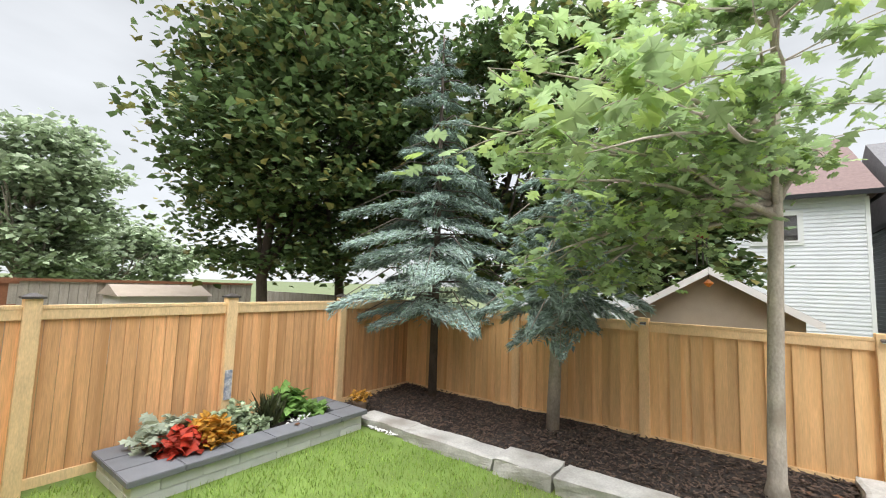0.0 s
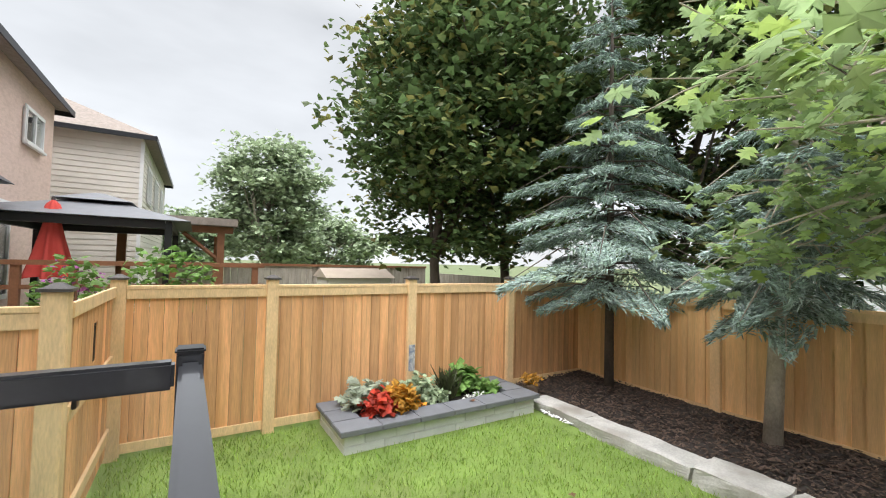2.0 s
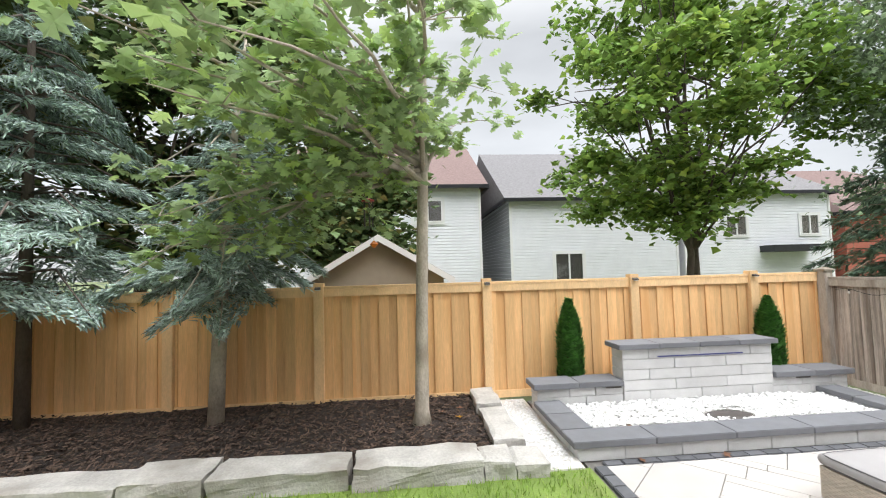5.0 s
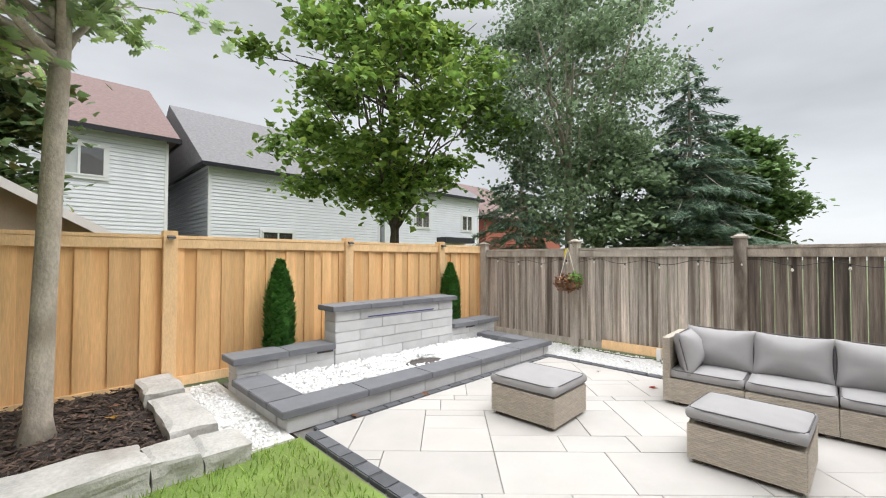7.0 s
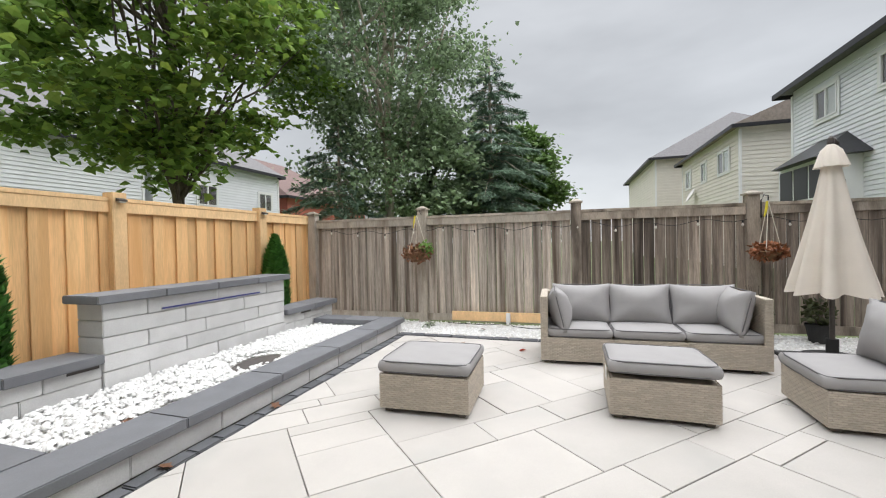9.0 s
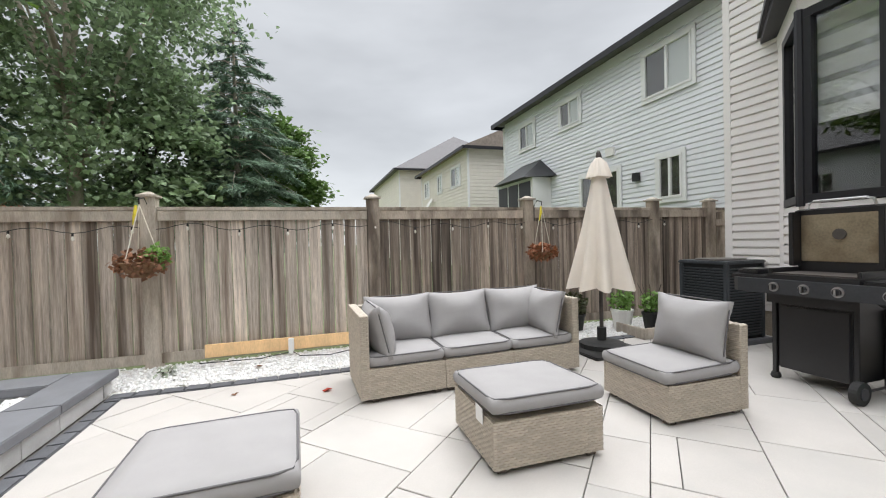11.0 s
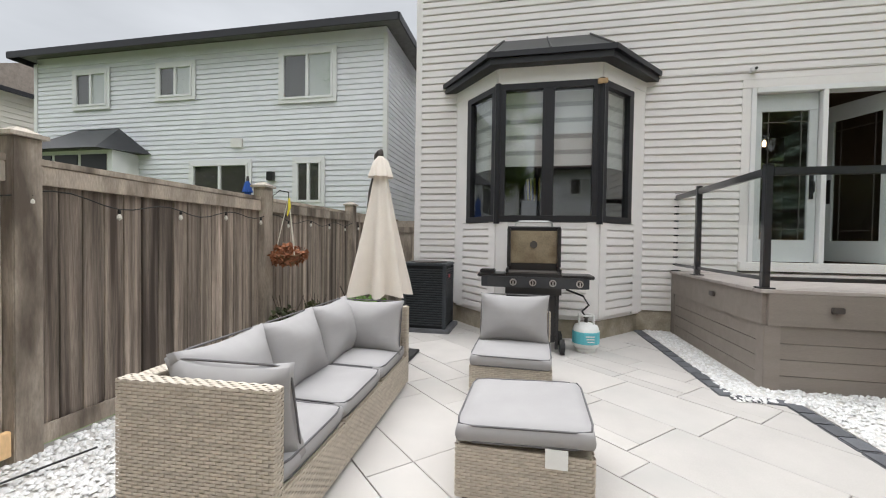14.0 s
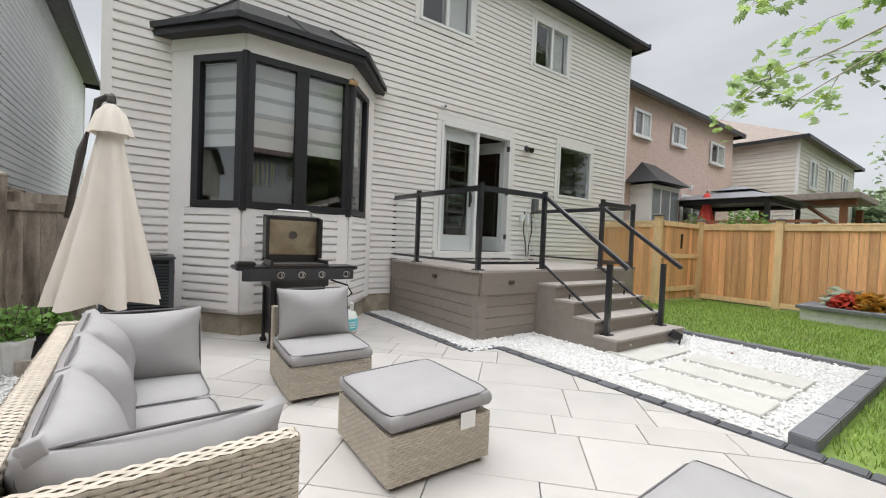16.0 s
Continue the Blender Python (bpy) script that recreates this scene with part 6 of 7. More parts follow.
# young oak in the bed
oak = thing("oak_tree", "young oak with a grey trunk and lobed green leaves", "tree")
ow = bmesh.new()
TR = [(0.24, 5.8, -0.05), (0.25, 5.8, 0.25), (0.27, 5.83, 1.2), (0.3, 5.86, 2.2), (0.33, 5.9, 3.08), (0.36, 5.9, 4.2), (0.4, 5.9, 5.6), (0.4, 5.9, 7.2)]
tube(ow, TR, [0.15, 0.088, 0.078, 0.074, 0.07, 0.05, 0.038, 0.015], 12)
TIPS = [(-0.55, 4.6, 3.6), (-1.5, 3.3, 3.2), (-1.35, 3.3, 4.0), (-2.3, 4.5, 3.8), (-1.5, 4.6, 2.75), (-2.0, 4.3, 2.5), (0.1, 3.4, 4.4), (0.9, 6.4, 4.1), (-0.5, 6.6, 4.4), (0.4, 5.6, 5.8), (-0.75, 2.9, 3.9), (-1.7, 4.0, 4.7), (-0.8, 4.0, 5.0), (-2.5, 5.0, 3.0), (-1.0, 4.9, 3.2), (0.3, 4.6, 5.6), (-0.9, 5.6, 4.3), (-1.15, 2.6, 3.35), (-0.2, 5.1, 3.75), (-1.9, 3.6, 3.6), (0.2, 2.7, 3.7), (-0.3, 2.2, 3.2), (-0.7, 2.3, 3.0), (-1.75, 4.6, 2.55), (-2.1, 4.8, 2.3), (-1.5, 5.0, 2.25), (-1.45, 4.7, 2.95), (-1.8, 5.0, 2.1), (-2.3, 3.4, 3.9), (-1.9, 3.2, 4.3)]
lp = []
for i, tip in enumerate(TIPS):
    start = Vector(TR[4]).lerp(Vector(TR[5]), random.random()) if tip[2] < 4.5 else Vector(TR[5]).lerp(Vector(TR[6]), random.random())
    bp = limb_points(start, tip, -0.12, 0.06, 6)
    tube(ow, bp, [0.04, 0.032, 0.026, 0.02, 0.014, 0.009, 0.004], 6)
    for k in range(7):
        q = bp[random.randint(2, 6)]
        e = q + Vector((random.gauss(0, 0.4), random.gauss(0, 0.4), random.gauss(-0.02, 0.16)))
        tube(ow, [q, q.lerp(e, 0.5) + Vector((0, 0, 0.03)), e], [0.007, 0.005, 0.002], 4, False)
        m_ = 21
        tt = RNG.uniform(0.25, 1.15, m_)[:, None]
        lp.append(np.array(q) + (np.array(e) - np.array(q)) * tt + RNG.normal(0, 0.075, (m_, 3)))
part("trunk", ow, BARK, oak, "", True)
lp = np.concatenate(lp)
v, f = scatter(OAK_V, OAK_F, place(lp, rand_rot(len(lp), 1.5), RNG.uniform(0.1, 0.185, len(lp))))
soup("crown", v, f, L_OAK, oak)

spruce("spruce_tree", "small blue spruce with a dark bare lower trunk", -4.85, 6.38, 1.75, 7.4, 2.1, L_SPRUCE, BARK_D, 32000, 0.12, trunk_r=0.075, droop=0.27, whorls=13, gap=1.1)
spruce("spruce_tree", "leaning blue-green spruce with a grey lower trunk", -2.38, 6.16, 1.75, 5.2, 1.3, L_SPRUCE, BARK, 20000, 0.11, trunk_r=0.095, lean=(0.35, 0.1), droop=0.4, whorls=10)
broad_tree("maple_tree", "large dark maple with yellowing tips behind the fence", (-9.0, 6.2, -0.1), 10, (-9.1, 6.4, 6.1), (3.4, 3.6, 4.6), 46000, 0.185, L_MAPLE, BARK_D, 0.15, 210, trunks=[(0, -1.0), (0.2, 1.1)], shape=lambda z: 1.0 if z < 0.1 else 1 - 0.4 * z, clump_r=0.58, low=2.5)
broad_tree("maple_tree", "dark maple behind the small spruces", (-5.6, 9.6, -0.1), 9, (-4.8, 9.9, 5.6), (3.7, 1.7, 4.2), 26000, 0.19, L_MAPLE, BARK_D, 0.14, 90, clump_r=0.65, low=2.2)
broad_tree("maple_tree", "low dark maple behind the tan shed", (-1.4, 11.5, -0.1), 5, (-1.6, 11.2, 3.6), (1.9, 0.9, 1.5), 9000, 0.19, L_MAPLE, BARK_D, 0.1, 50, clump_r=0.45, low=2.3)
broad_tree("maple_tree", "green maple with branching trunks behind the cedar fence", (7.2, 10.2, -0.1), 9, (7.2, 10.2, 6.0), (4.0, 3.0, 4.2), 17000, 0.18, L_MAPLE2, BARK_D, 0.1, 110, trunks=[(-0.15, 0), (0.25, 0.2)], clump_r=0.42, limbs=24, low=2.4)
broad_tree("birch_tree", "tall pale-leaved birch behind the weathered fence", (12.6, 7.9, -0.1), 12, (12.9, 8.2, 7.6), (3.1, 3.3, 6.0), 36000, 0.13, L_BIRCH, BARK, 0.17, 170, clump_r=0.56, limbs=20, low=2.2, tilt=2.4)
spruce("spruce_tree", "tall green spruce behind the weathered fence", 16.0, 5.2, 1.4, 8.6, 2.9, L_SPRUCE2, BARK, 36000, 0.2, trunk_r=0.12, droop=0.25, whorls=20)
spruce("spruce_tree", "blue-green spruce at the fence corner", 11.5, 9.0, 1.0, 5.2, 2.0, L_SPRUCE2, BARK, 9000, 0.18, trunk_r=0.1, droop=0.3, whorls=12)
broad_tree("linden_tree", "rounded green tree beyond the spruce", (20.0, 4.6, -0.1), 7, (20.0, 4.6, 4.0), (2.4, 1.8, 2.7), 18000, 0.22, leafmat("linden_leaf", (0.12, 0.20, 0.06), 0.3, 0.45), BARK_D, 0.14, 80, clump_r=0.4, shape=lambda z: 1.0 if z < 0 else 1 - 0.5 * z * z)
broad_tree("linden_tree", "far green tree behind the next garden", (15.0, 8.5, -0.1), 7, (14.8, 6.9, 3.6), (2.2, 1.8, 2.2), 7000, 0.2, L_BIRCH, BARK_D, 0.12, 50, clump_r=0.5)
broad_tree("willow_tree", "pale rounded tree beyond the neighbouring gardens", (-22, 3.1, -0.1), 8, (-22, 3.1, 5.0), (2.2, 2.6, 3.2), 12000, 0.26, L_FAR, BARK, 0.18, 80, clump_r=0.55)
broad_tree("far_tree", "distant pale tree line beyond the gardens", (-26, 6.5, -0.1), 5, (-25, 6.5, 3.0), (2.5, 3.5, 1.6), 7000, 0.28, L_FAR, BARK, 0.15, 50, clump_r=0.6)
broad_tree("far_tree", "distant green tree between the houses", (-30, -0.5, -0.1), 5, (-30, -0.5, 3.4), (2.0, 2.6, 1.8), 5000, 0.3, L_FAR, BARK, 0.15, 40, clump_r=0.6)


def arborvitae(x, y, h, r):
    t = thing("arborvitae", "narrow clipped green arborvitae against the cedar fence", "shrub", "arborvitae")
    part("stem", tube(bmesh.new(), [(x, y, 0), (x, y, h * 0.9)], [0.03, 0.01], 6), BARK_D, t)
    core = lathe(bmesh.new(), [(r * 0.5, 0.2), (r * 0.75, 0.5), (r * 0.75, h * 0.6), (r * 0.4, h * 0.88), (0.01, h * 0.96)], 10, (x, y, 0))
    part("inner_growth", core, L_DKGR, t, "", True)
    n_ = 2600
    zz = RNG.uniform(0.15, h, n_)
    rr = r * np.clip(1.15 * (1 - (zz / h) ** 4.2), 0.05, 1) * RNG.uniform(0.75, 1.08, n_)
    a = RNG.uniform(0, 6.283, n_)
    pts = np.stack([x + rr * np.cos(a), y + rr * np.sin(a), zz], 1)
    ca_, sa_ = np.cos(a - 1.57), np.sin(a - 1.57)
    up = RNG.uniform(0.7, 1.4, n_)
    cu, su = np.cos(up), np.sin(up)
    R = np.stack([ca_, -sa_ * cu, sa_ * su, sa_, ca_ * cu, -ca_ * su, np.zeros(n_), su, cu], 1).reshape(n_, 3, 3)
    v, f = scatter(MAP_V, MAP_F, place(pts, R, RNG.uniform(0.05, 0.1, n_)))
    soup("foliage", v, f, L_CEDAR, t)


arborvitae(2.46, 6.52, 1.45, 0.16)
arborvitae(5.66, 6.55, 1.38, 0.16)


# ---------------- planted things ----------------
def bush(name, label, x, y, z, rx, ry, rz, n_, size, m, shape=(OAK_V, OAK_F), tilt=1.6, parent=None, stems=6):
    t = thing(name, label, "plant")
    bm = bmesh.new()
    for i in range(stems):
        a = random.uniform(0, 6.283)
        tube(bm, [(x, y, z - 0.03), (x + 0.6 * rx * math.cos(a), y + 0.6 * ry * math.sin(a), z + rz * 1.2)], [0.006, 0.003], 4, False)
    part("stems", bm, L_DKGR, t)
    p_ = blob_points(n_, (x, y, z + rz), (rx, ry, rz))
    p_[:, 2] = np.maximum(p_[:, 2], z)
    v_, f_ = scatter(*shape, place(p_, rand_rot(n_, tilt), RNG.uniform(0.7, 1.3, n_) * size))
    soup("leaves", v_, f_, m, t)
    return t


SHAPE = (MAP_V, MAP_F)
BLADE = ([(-0.05, 0, 0), (0.05, 0, 0), (0.04, 0.1, 0.6), (0, 0.3, 1.0), (-0.04, 0.1, 0.6)], [(0, 1, 2, 4), (4, 2, 3)])
Z0 = 0.2
bush("dusty_miller", "pale silvery foliage plant in the planter", -5.45, 2.05, Z0, 0.26, 0.26, 0.2, 160, 0.16, L_PALE)
bush("red_coleus", "red coleus plant in the planter", -5.1, 2.12, Z0, 0.2, 0.2, 0.17, 100, 0.13, L_RED, SHAPE)
bush("yellow_coleus", "yellow-edged red coleus plant in the planter", -5.15, 2.42, Z0, 0.24, 0.25, 0.19, 320, 0.11, L_YEL, SHAPE)
bush("red_coleus", "red coleus leaves at the planter edge", -5.1, 2.15, Z0, 0.22, 0.3, 0.19, 30, 0.1, L_RED, SHAPE)
bush("lavender", "tall grey-green herb in the planter", -5.4, 2.85, Z0, 0.22, 0.28, 0.2, 260, 0.1, L_FAR)
bush("lavender", "grey-green low herb in the planter", -5.2, 3.0, Z0, 0.16, 0.22, 0.11, 160, 0.08, L_FAR, SHAPE)
bush("fountain_grass", "dark grass tuft in the planter", -5.35, 3.3, Z0, 0.12, 0.13, 0.03, 130, 0.36, L_DKGR, BLADE, 0.8)
bush("green_shrub", "broad-leaved green plant in the planter", -5.5, 3.65, Z0, 0.2, 0.24, 0.22, 150, 0.17, L_SHRUB, SHAPE)
bush("green_shrub", "low bright green plant in the planter", -5.25, 3.95, Z0, 0.2, 0.26, 0.1, 180, 0.1, L_SHRUB, SHAPE)
bush("white_flowers", "small white flowers in the planter", -5.13, 3.62, Z0, 0.07, 0.22, 0.05, 60, 0.05, L_WHITE, SHAPE)
bush("marigold", "orange marigold blossoms in the planter", -5.08, 2.75, Z0, 0.05, 0.05, 0.06, 24, 0.05, mat("marigold_petal", (0.75, 0.32, 0.02), 0.6, 0.1, 10, 60, 0), SHAPE)
fp = thing("flower_pot", "brown pot of yellow flowers by the planter", "flower pot")
part("pot", lathe(bmesh.new(), [(0.09, 0.0), (0.13, 0.2), (0.14, 0.2), (0.14, 0.23)], 16, (-5.2, 4.85, 0.03)), TERRA, fp)
bush("yellow_flowers", "yellow flowers growing in a brown pot", -5.2, 4.85, 0.24, 0.17, 0.17, 0.09, 120, 0.06, L_YEL, SHAPE)
mk = thing("plant_marker", "patterned narrow tile hung on the fence post", "ornament")
part("tile", bbox(WEST + 0.094, 2.87, 0.55, WEST + 0.11, 2.97, 0.95, 0.004), mat("patterned_tile", (0.55, 0.55, 0.58), 0.5, 0.5, 40, 120, 0, tint=(0.25, 0.28, 0.38), tint_at=0.5), mk)
pebbles("pebbles", lambda x, y: True, -4.72, 4.55, -4.1, 4.85, 0.02, 900, 0.04, "white pebbles by the planter corner")


def hanging_basket(x, y, z, r, m1, m2, label, hook_y):
    t = thing("hanging_basket", label, "hanging basket", "hanging baskets")
    part("basket", lathe(bmesh.new(), [(r * 0.35, z - r * 0.75), (r * 0.8, z - r * 0.35), (r, z), (r * 0.9, z + 0.01)], 16, (x, y, 0)), COIR, t)
    part("bracket", tube(bmesh.new(), [(EAST - 0.07, hook_y, 1.5), (EAST - 0.08, hook_y, 1.72), (EAST - 0.16, hook_y, 1.78), (x, y, 1.76), (x, y, 1.7)], 0.007, 6), BLACK_M, t)
    for k in range(3):
        a = 2.1 * k + 0.5
        part("cord", tube(bmesh.new(), [(x, y, 1.7), (x + r * 0.9 * math.cos(a), y + r * 0.9 * math.sin(a), z)], 0.005, 5), ROPE, t)
    part("ribbon", tube(bmesh.new(), [(x - 0.02, y + 0.02, 1.69), (x - 0.03, y + 0.03, 1.6), (x - 0.02, y + 0.05, 1.5)], [0.012, 0.016, 0.006], 6), YELLOW, t)
    p_ = blob_points(420, (x, y, z), (r * 1.3, r * 1.3, r * 0.75))
    v_, f_ = scatter(MAP_V, MAP_F, place(p_, rand_rot(420, 2.4), RNG.uniform(0.03, 0.07, 420)))
    soup("dry_foliage", v_, f_, m1, t)
    if m2 is not None:
        p_ = blob_points(240, (x, y - r * 0.7, z + 0.06), (r * 0.7, r * 0.7, r * 0.6))
        v_, f_ = scatter(MAP_V, MAP_F, place(p_, rand_rot(240, 2.4), RNG.uniform(0.03, 0.06, 240)))
        soup("green_foliage", v_, f_, m2, t)


hanging_basket(EAST - 0.29, 4.66, 1.12, 0.19, L_BROWN, L_SHRUB, "hanging basket of half-dry green trailing plants", 4.66)
hanging_basket(EAST - 0.27, 0.1, 1.08, 0.15, mat("rust_dry_leaf", (0.26, 0.10, 0.045), 0.8, 0.3, 20, 60, 0, island=0.4), None, "hanging basket of dried rust-brown plants", 0.1)

pot_at = [(6.25, -0.9, 0.14, 0.26, L_SHRUB, TANK_W, "white pot of green leafy plants"), (6.5, -0.35, 0.12, 0.2, L_DKGR, RUBBER, "black nursery pot with a thin dark plant"), (6.5, 0.25, 0.14, 0.26, L_DKGR, RUBBER, "black nursery pot with a thin dry plant"), (6.1, -1.25, 0.12, 0.22, L_SHRUB, RUBBER, "black pot of green herbs")]
for x, y, r, h, m, pm, label in pot_at:
    t = thing("potted_plant", label, "potted plant", "pots by the weathered fence")
    part("pot", lathe(bmesh.new(), [(r * 0.72, 0.01), (r, h), (r * 1.06, h), (r * 1.06, h + 0.025), (r * 0.9, h + 0.025)], 18, (x, y, 0)), pm, t)
    p_ = blob_points(170, (x, y, h + 0.15), (0.15, 0.15, 0.16))
    v_, f_ = scatter(MAP_V, MAP_F, place(p_, rand_rot(170, 2.2), RNG.uniform(0.035, 0.08, 170)))
    soup("foliage", v_, f_, m, t)
    bm = bmesh.new()
    for i in range(6):
        tube(bm, [(x, y, h), (x + random.uniform(-0.15, 0.15), y + random.uniform(-0.15, 0.15), h + 0.4)], [0.006, 0.003], 4, False)
    part("stems", bm, BARK_D, t)
trough = thing("wooden_trough", "low weathered wooden planter trough beside the air conditioner", "planter")
part("trough_side", bbox(5.72, -1.4, 0.0, 5.76, -0.75, 0.13, 0.005), GREY_P, trough)
part("trough_side", bbox(5.761, -0.79, 0.0, 6.2, -0.75, 0.13, 0.005), GREY_P, trough)
sb = thing("outdoor_socket", "white outdoor socket on a cable among the pebbles", "socket")
part("box", bbox(EAST - 0.16, 3.27, 0.03, EAST - 0.1, 3.33, 0.2, 0.006), WHITE_F, sb)
part("cable", tube(bmesh.new(), [(EAST - 0.15, 3.28, 0.05), (6.5, 3.2, 0.05), (6.4, 2.9, 0.05), (6.55, 2.6, 0.05), (6.45, 2.2, 0.05)], 0.006, 5), CABLE, sb)
part("cable", tube(bmesh.new(), [(EAST - 0.15, 3.32, 0.05), (6.55, 3.6, 0.05), (6.6, 4.2, 0.05)], 0.006, 5), CABLE, sb)
bush("weed", "small pale green weed growing in the pebbles", 6.45, 4.45, 0.02, 0.09, 0.09, 0.03, 30, 0.06, L_PALE, SHAPE)
for x, y, z, s, m in ((5.4, 2.95, 0.004, 0.05, L_RED), (2.4, 4.64, 0.012, 0.05, L_BROWN), (3.3, 4.63, 0.012, 0.05, L_BROWN), (6.3, 3.6, 0.03, 0.05, L_BROWN), (2.6, 5.2, 0.13, 0.045, L_BROWN), (-0.2, 2.0, 0.05, 0.05, L_BROWN), (0.9, 3.9, 0.02, 0.05, L_BROWN), (-2.9, 3.2, 0.02, 0.05, L_BROWN), (5.6, 3.7, 0.004, 0.035, L_BROWN), (0.7, 5.8, 0.13, 0.06, L_YEL), (0.5, 6.0, 0.14, 0.05, L_BROWN), (0.75, 6.1, 0.14, 0.05, L_BROWN), (-4.9, 3.45, 0.28, 0.05, L_BROWN), (6.25, 5.2, 0.03, 0.05, L_YEL)):
    dry_leaf(x, y, z, s, m)

# wind chime under the oak
chime = thing("wind_chime", "small red wind chime hanging from an oak branch", "wind chime")
part("cord", tube(bmesh.new(), [(-0.42, 6.3, 3.6), (-0.42, 6.3, 3.0)], 0.003, 4), CABLE, chime)
part("disc", lathe(bmesh.new(), [(0.02, 3.0), (0.09, 2.97), (0.09, 2.95)], 12, (-0.42, 6.3, 0)), mat("red_chime", (0.4, 0.06, 0.04), 0.5, 0.1, 10, 60, 0), chime)
for k in range(5):
    a = k * 1.257
    part("pipe", tube(bmesh.new(), [(-0.42 + 0.06 * math.cos(a), 6.3 + 0.06 * math.sin(a), 2.95), (-0.42 + 0.06 * math.cos(a), 6.3 + 0.06 * math.sin(a), 2.6)], 0.008, 6), CAP_DK, chime)
orn = thing("orange_ornament", "small orange disc hanging below the oak", "ornament")
part("disc", lathe(bmesh.new(), [(0.01, -0.05), (0.06, 0.0), (0.01, 0.05)], 12, (-0.35, 6.35, 2.36)), ORANGE, orn)
part("cord", tube(bmesh.new(), [(-0.35, 6.35, 2.41), (-0.35, 6.3, 3.4)], 0.002, 4), CABLE, orn)


# ---------------- neighbouring buildings ----------------
def gable_roof(t, x0, y0, x1, y1, ze, zr, m, over=0.35, along="x", hip=0.0):
    bm = bmesh.new()
    a0, a1, b0, b1 = x0 - over, x1 + over, y0 - over, y1 + over
    if along == "x":
        r0, r1 = (a0 + hip, (b0 + b1) / 2, zr), (a1 - hip, (b0 + b1) / 2, zr)
        c = [(a0, b0, ze), (a1, b0, ze), (a1, b1, ze), (a0, b1, ze)]
        fs = ((0, 1, 5, 4), (2, 3, 4, 5), (1, 2, 5), (3, 0, 4), (3, 2, 1, 0))
    else:
        r0, r1 = ((a0 + a1) / 2, b0 + hip, zr), ((a0 + a1) / 2, b1 - hip, zr)
        c = [(a1, b0, ze), (a1, b1, ze), (a0, b1, ze), (a0, b0, ze)]
        fs = ((0, 1, 5, 4), (2, 3, 4, 5), (1, 2, 5), (3, 0, 4), (3, 2, 1, 0))
    vs = [bm.verts.new(q) for q in (*c, r0, r1)]
    for f in fs:
        bm.faces.new([vs[i] for i in f])
    part("roof", bm, m, t)
    part("fascia", bbox(a0, b0 - 0.03, ze - 0.14, a1, b0, ze + 0.02), DARK_F, t)
    part("fascia", bbox(a0, b1, ze - 0.14, a1, b1 + 0.03, ze + 0.02), DARK_F, t)
    part("fascia", bbox(a0 - 0.03, b0, ze - 0.14, a0, b1, ze + 0.02), DARK_F, t)
    part("fascia", bbox(a1, b0, ze - 0.14, a1 + 0.03, b1, ze + 0.02), DARK_F, t)


def siding_box(t, x0, y0, x1, y1, z1, m, lap=0.18, gable=None, sides="NSEW"):
    part("wall", bbox(x0, y0, -0.3, x1, y1, z1), m, t)
    for s in sides:
        p, q = {"N": ((x1, y1), (x0, y1)), "S": ((x0, y0), (x1, y0)), "E": ((x1, y0), (x1, y1)), "W": ((x0, y1), (x0, y0))}[s]
        lap_wall(t, p, q, 0.2, z1 - 0.15, m, lap, "siding", True)
    for x in (x0, x1):
        for y in (y0, y1):
            part("corner_trim", bbox(x - 0.05, y - 0.05, 0, x + 0.05, y + 0.05, z1 - 0.15), WHITE_F, t)


NY = -4.5
NEAR = Matrix.Translation((4.06, 4.06, 1.27)) @ Matrix.Scale(1.082, 4) @ Matrix.Translation((-4.06, -4.06, -1.27))
ne = thing("neighbour_house", "two-storey pale blue-grey siding house next door", "house", "", NEAR)
siding_box(ne, 7.15, -14, 17.0, NY, 5.95, SIDING_W, 0.12, sides="NW")
gable_roof(ne, 7.15, -14, 17.0, NY, 5.98, 8.0, SHINGLE, 0.4, "x", 3.5)
for x0, z0, x1, z1 in ((8.3, 4.36, 9.75, 5.6), (12.0, 4.6, 13.15, 5.55), (14.55, 4.5, 15.75, 5.55), (10.45, 1.0, 12.18, 3.12), (8.57, 2.0, 9.38, 3.13)):
    window("window", x0, z0, x1, z1, NY + 0.025, ne, trim=0.09, trim_m=WHITE_F)
part("bay_body", bbox(13.7, NY, 0, 16.3, NY + 0.7, 3.3), WHITE_F, ne)
for x0, x1 in ((13.85, 14.6), (14.7, 15.4), (15.5, 16.2)):
    part("bay_pane", bbox(x0, NY + 0.7, 2.3, x1, NY + 0.715, 3.2), DARK_F, ne)
bm = bmesh.new()
vs = [bm.verts.new(q) for q in ((13.3, NY + 0.02, 3.3), (13.8, NY + 1.0, 3.3), (16.1, NY + 1.0, 3.3), (16.6, NY + 0.02, 3.3), (14.3, NY + 0.02, 4.0), (15.6, NY + 0.02, 4.0))]
for f in ((0, 1, 4), (1, 2, 5, 4), (2, 3, 5), (3, 2, 1, 0), (0, 4, 5, 3)):
    bm.faces.new([vs[i] for i in f])
part("bay_roof", bm, SEAM, ne)
part("vent_hood", bbox(10.7, NY + 0.02, 3.4, 11.0, NY + 0.08, 3.62), TRIM_G, ne)
part("wall_lamp", bbox(9.85, NY + 0.02, 2.6, 10.0, NY + 0.14, 2.8), BLACK_M, ne)
closed_umbrella("garden_umbrella", 9.6, -3.2, 1.2, 2.35, 2.5, 0.2, BLUE_C, "closed blue umbrella in the next garden", base=False)

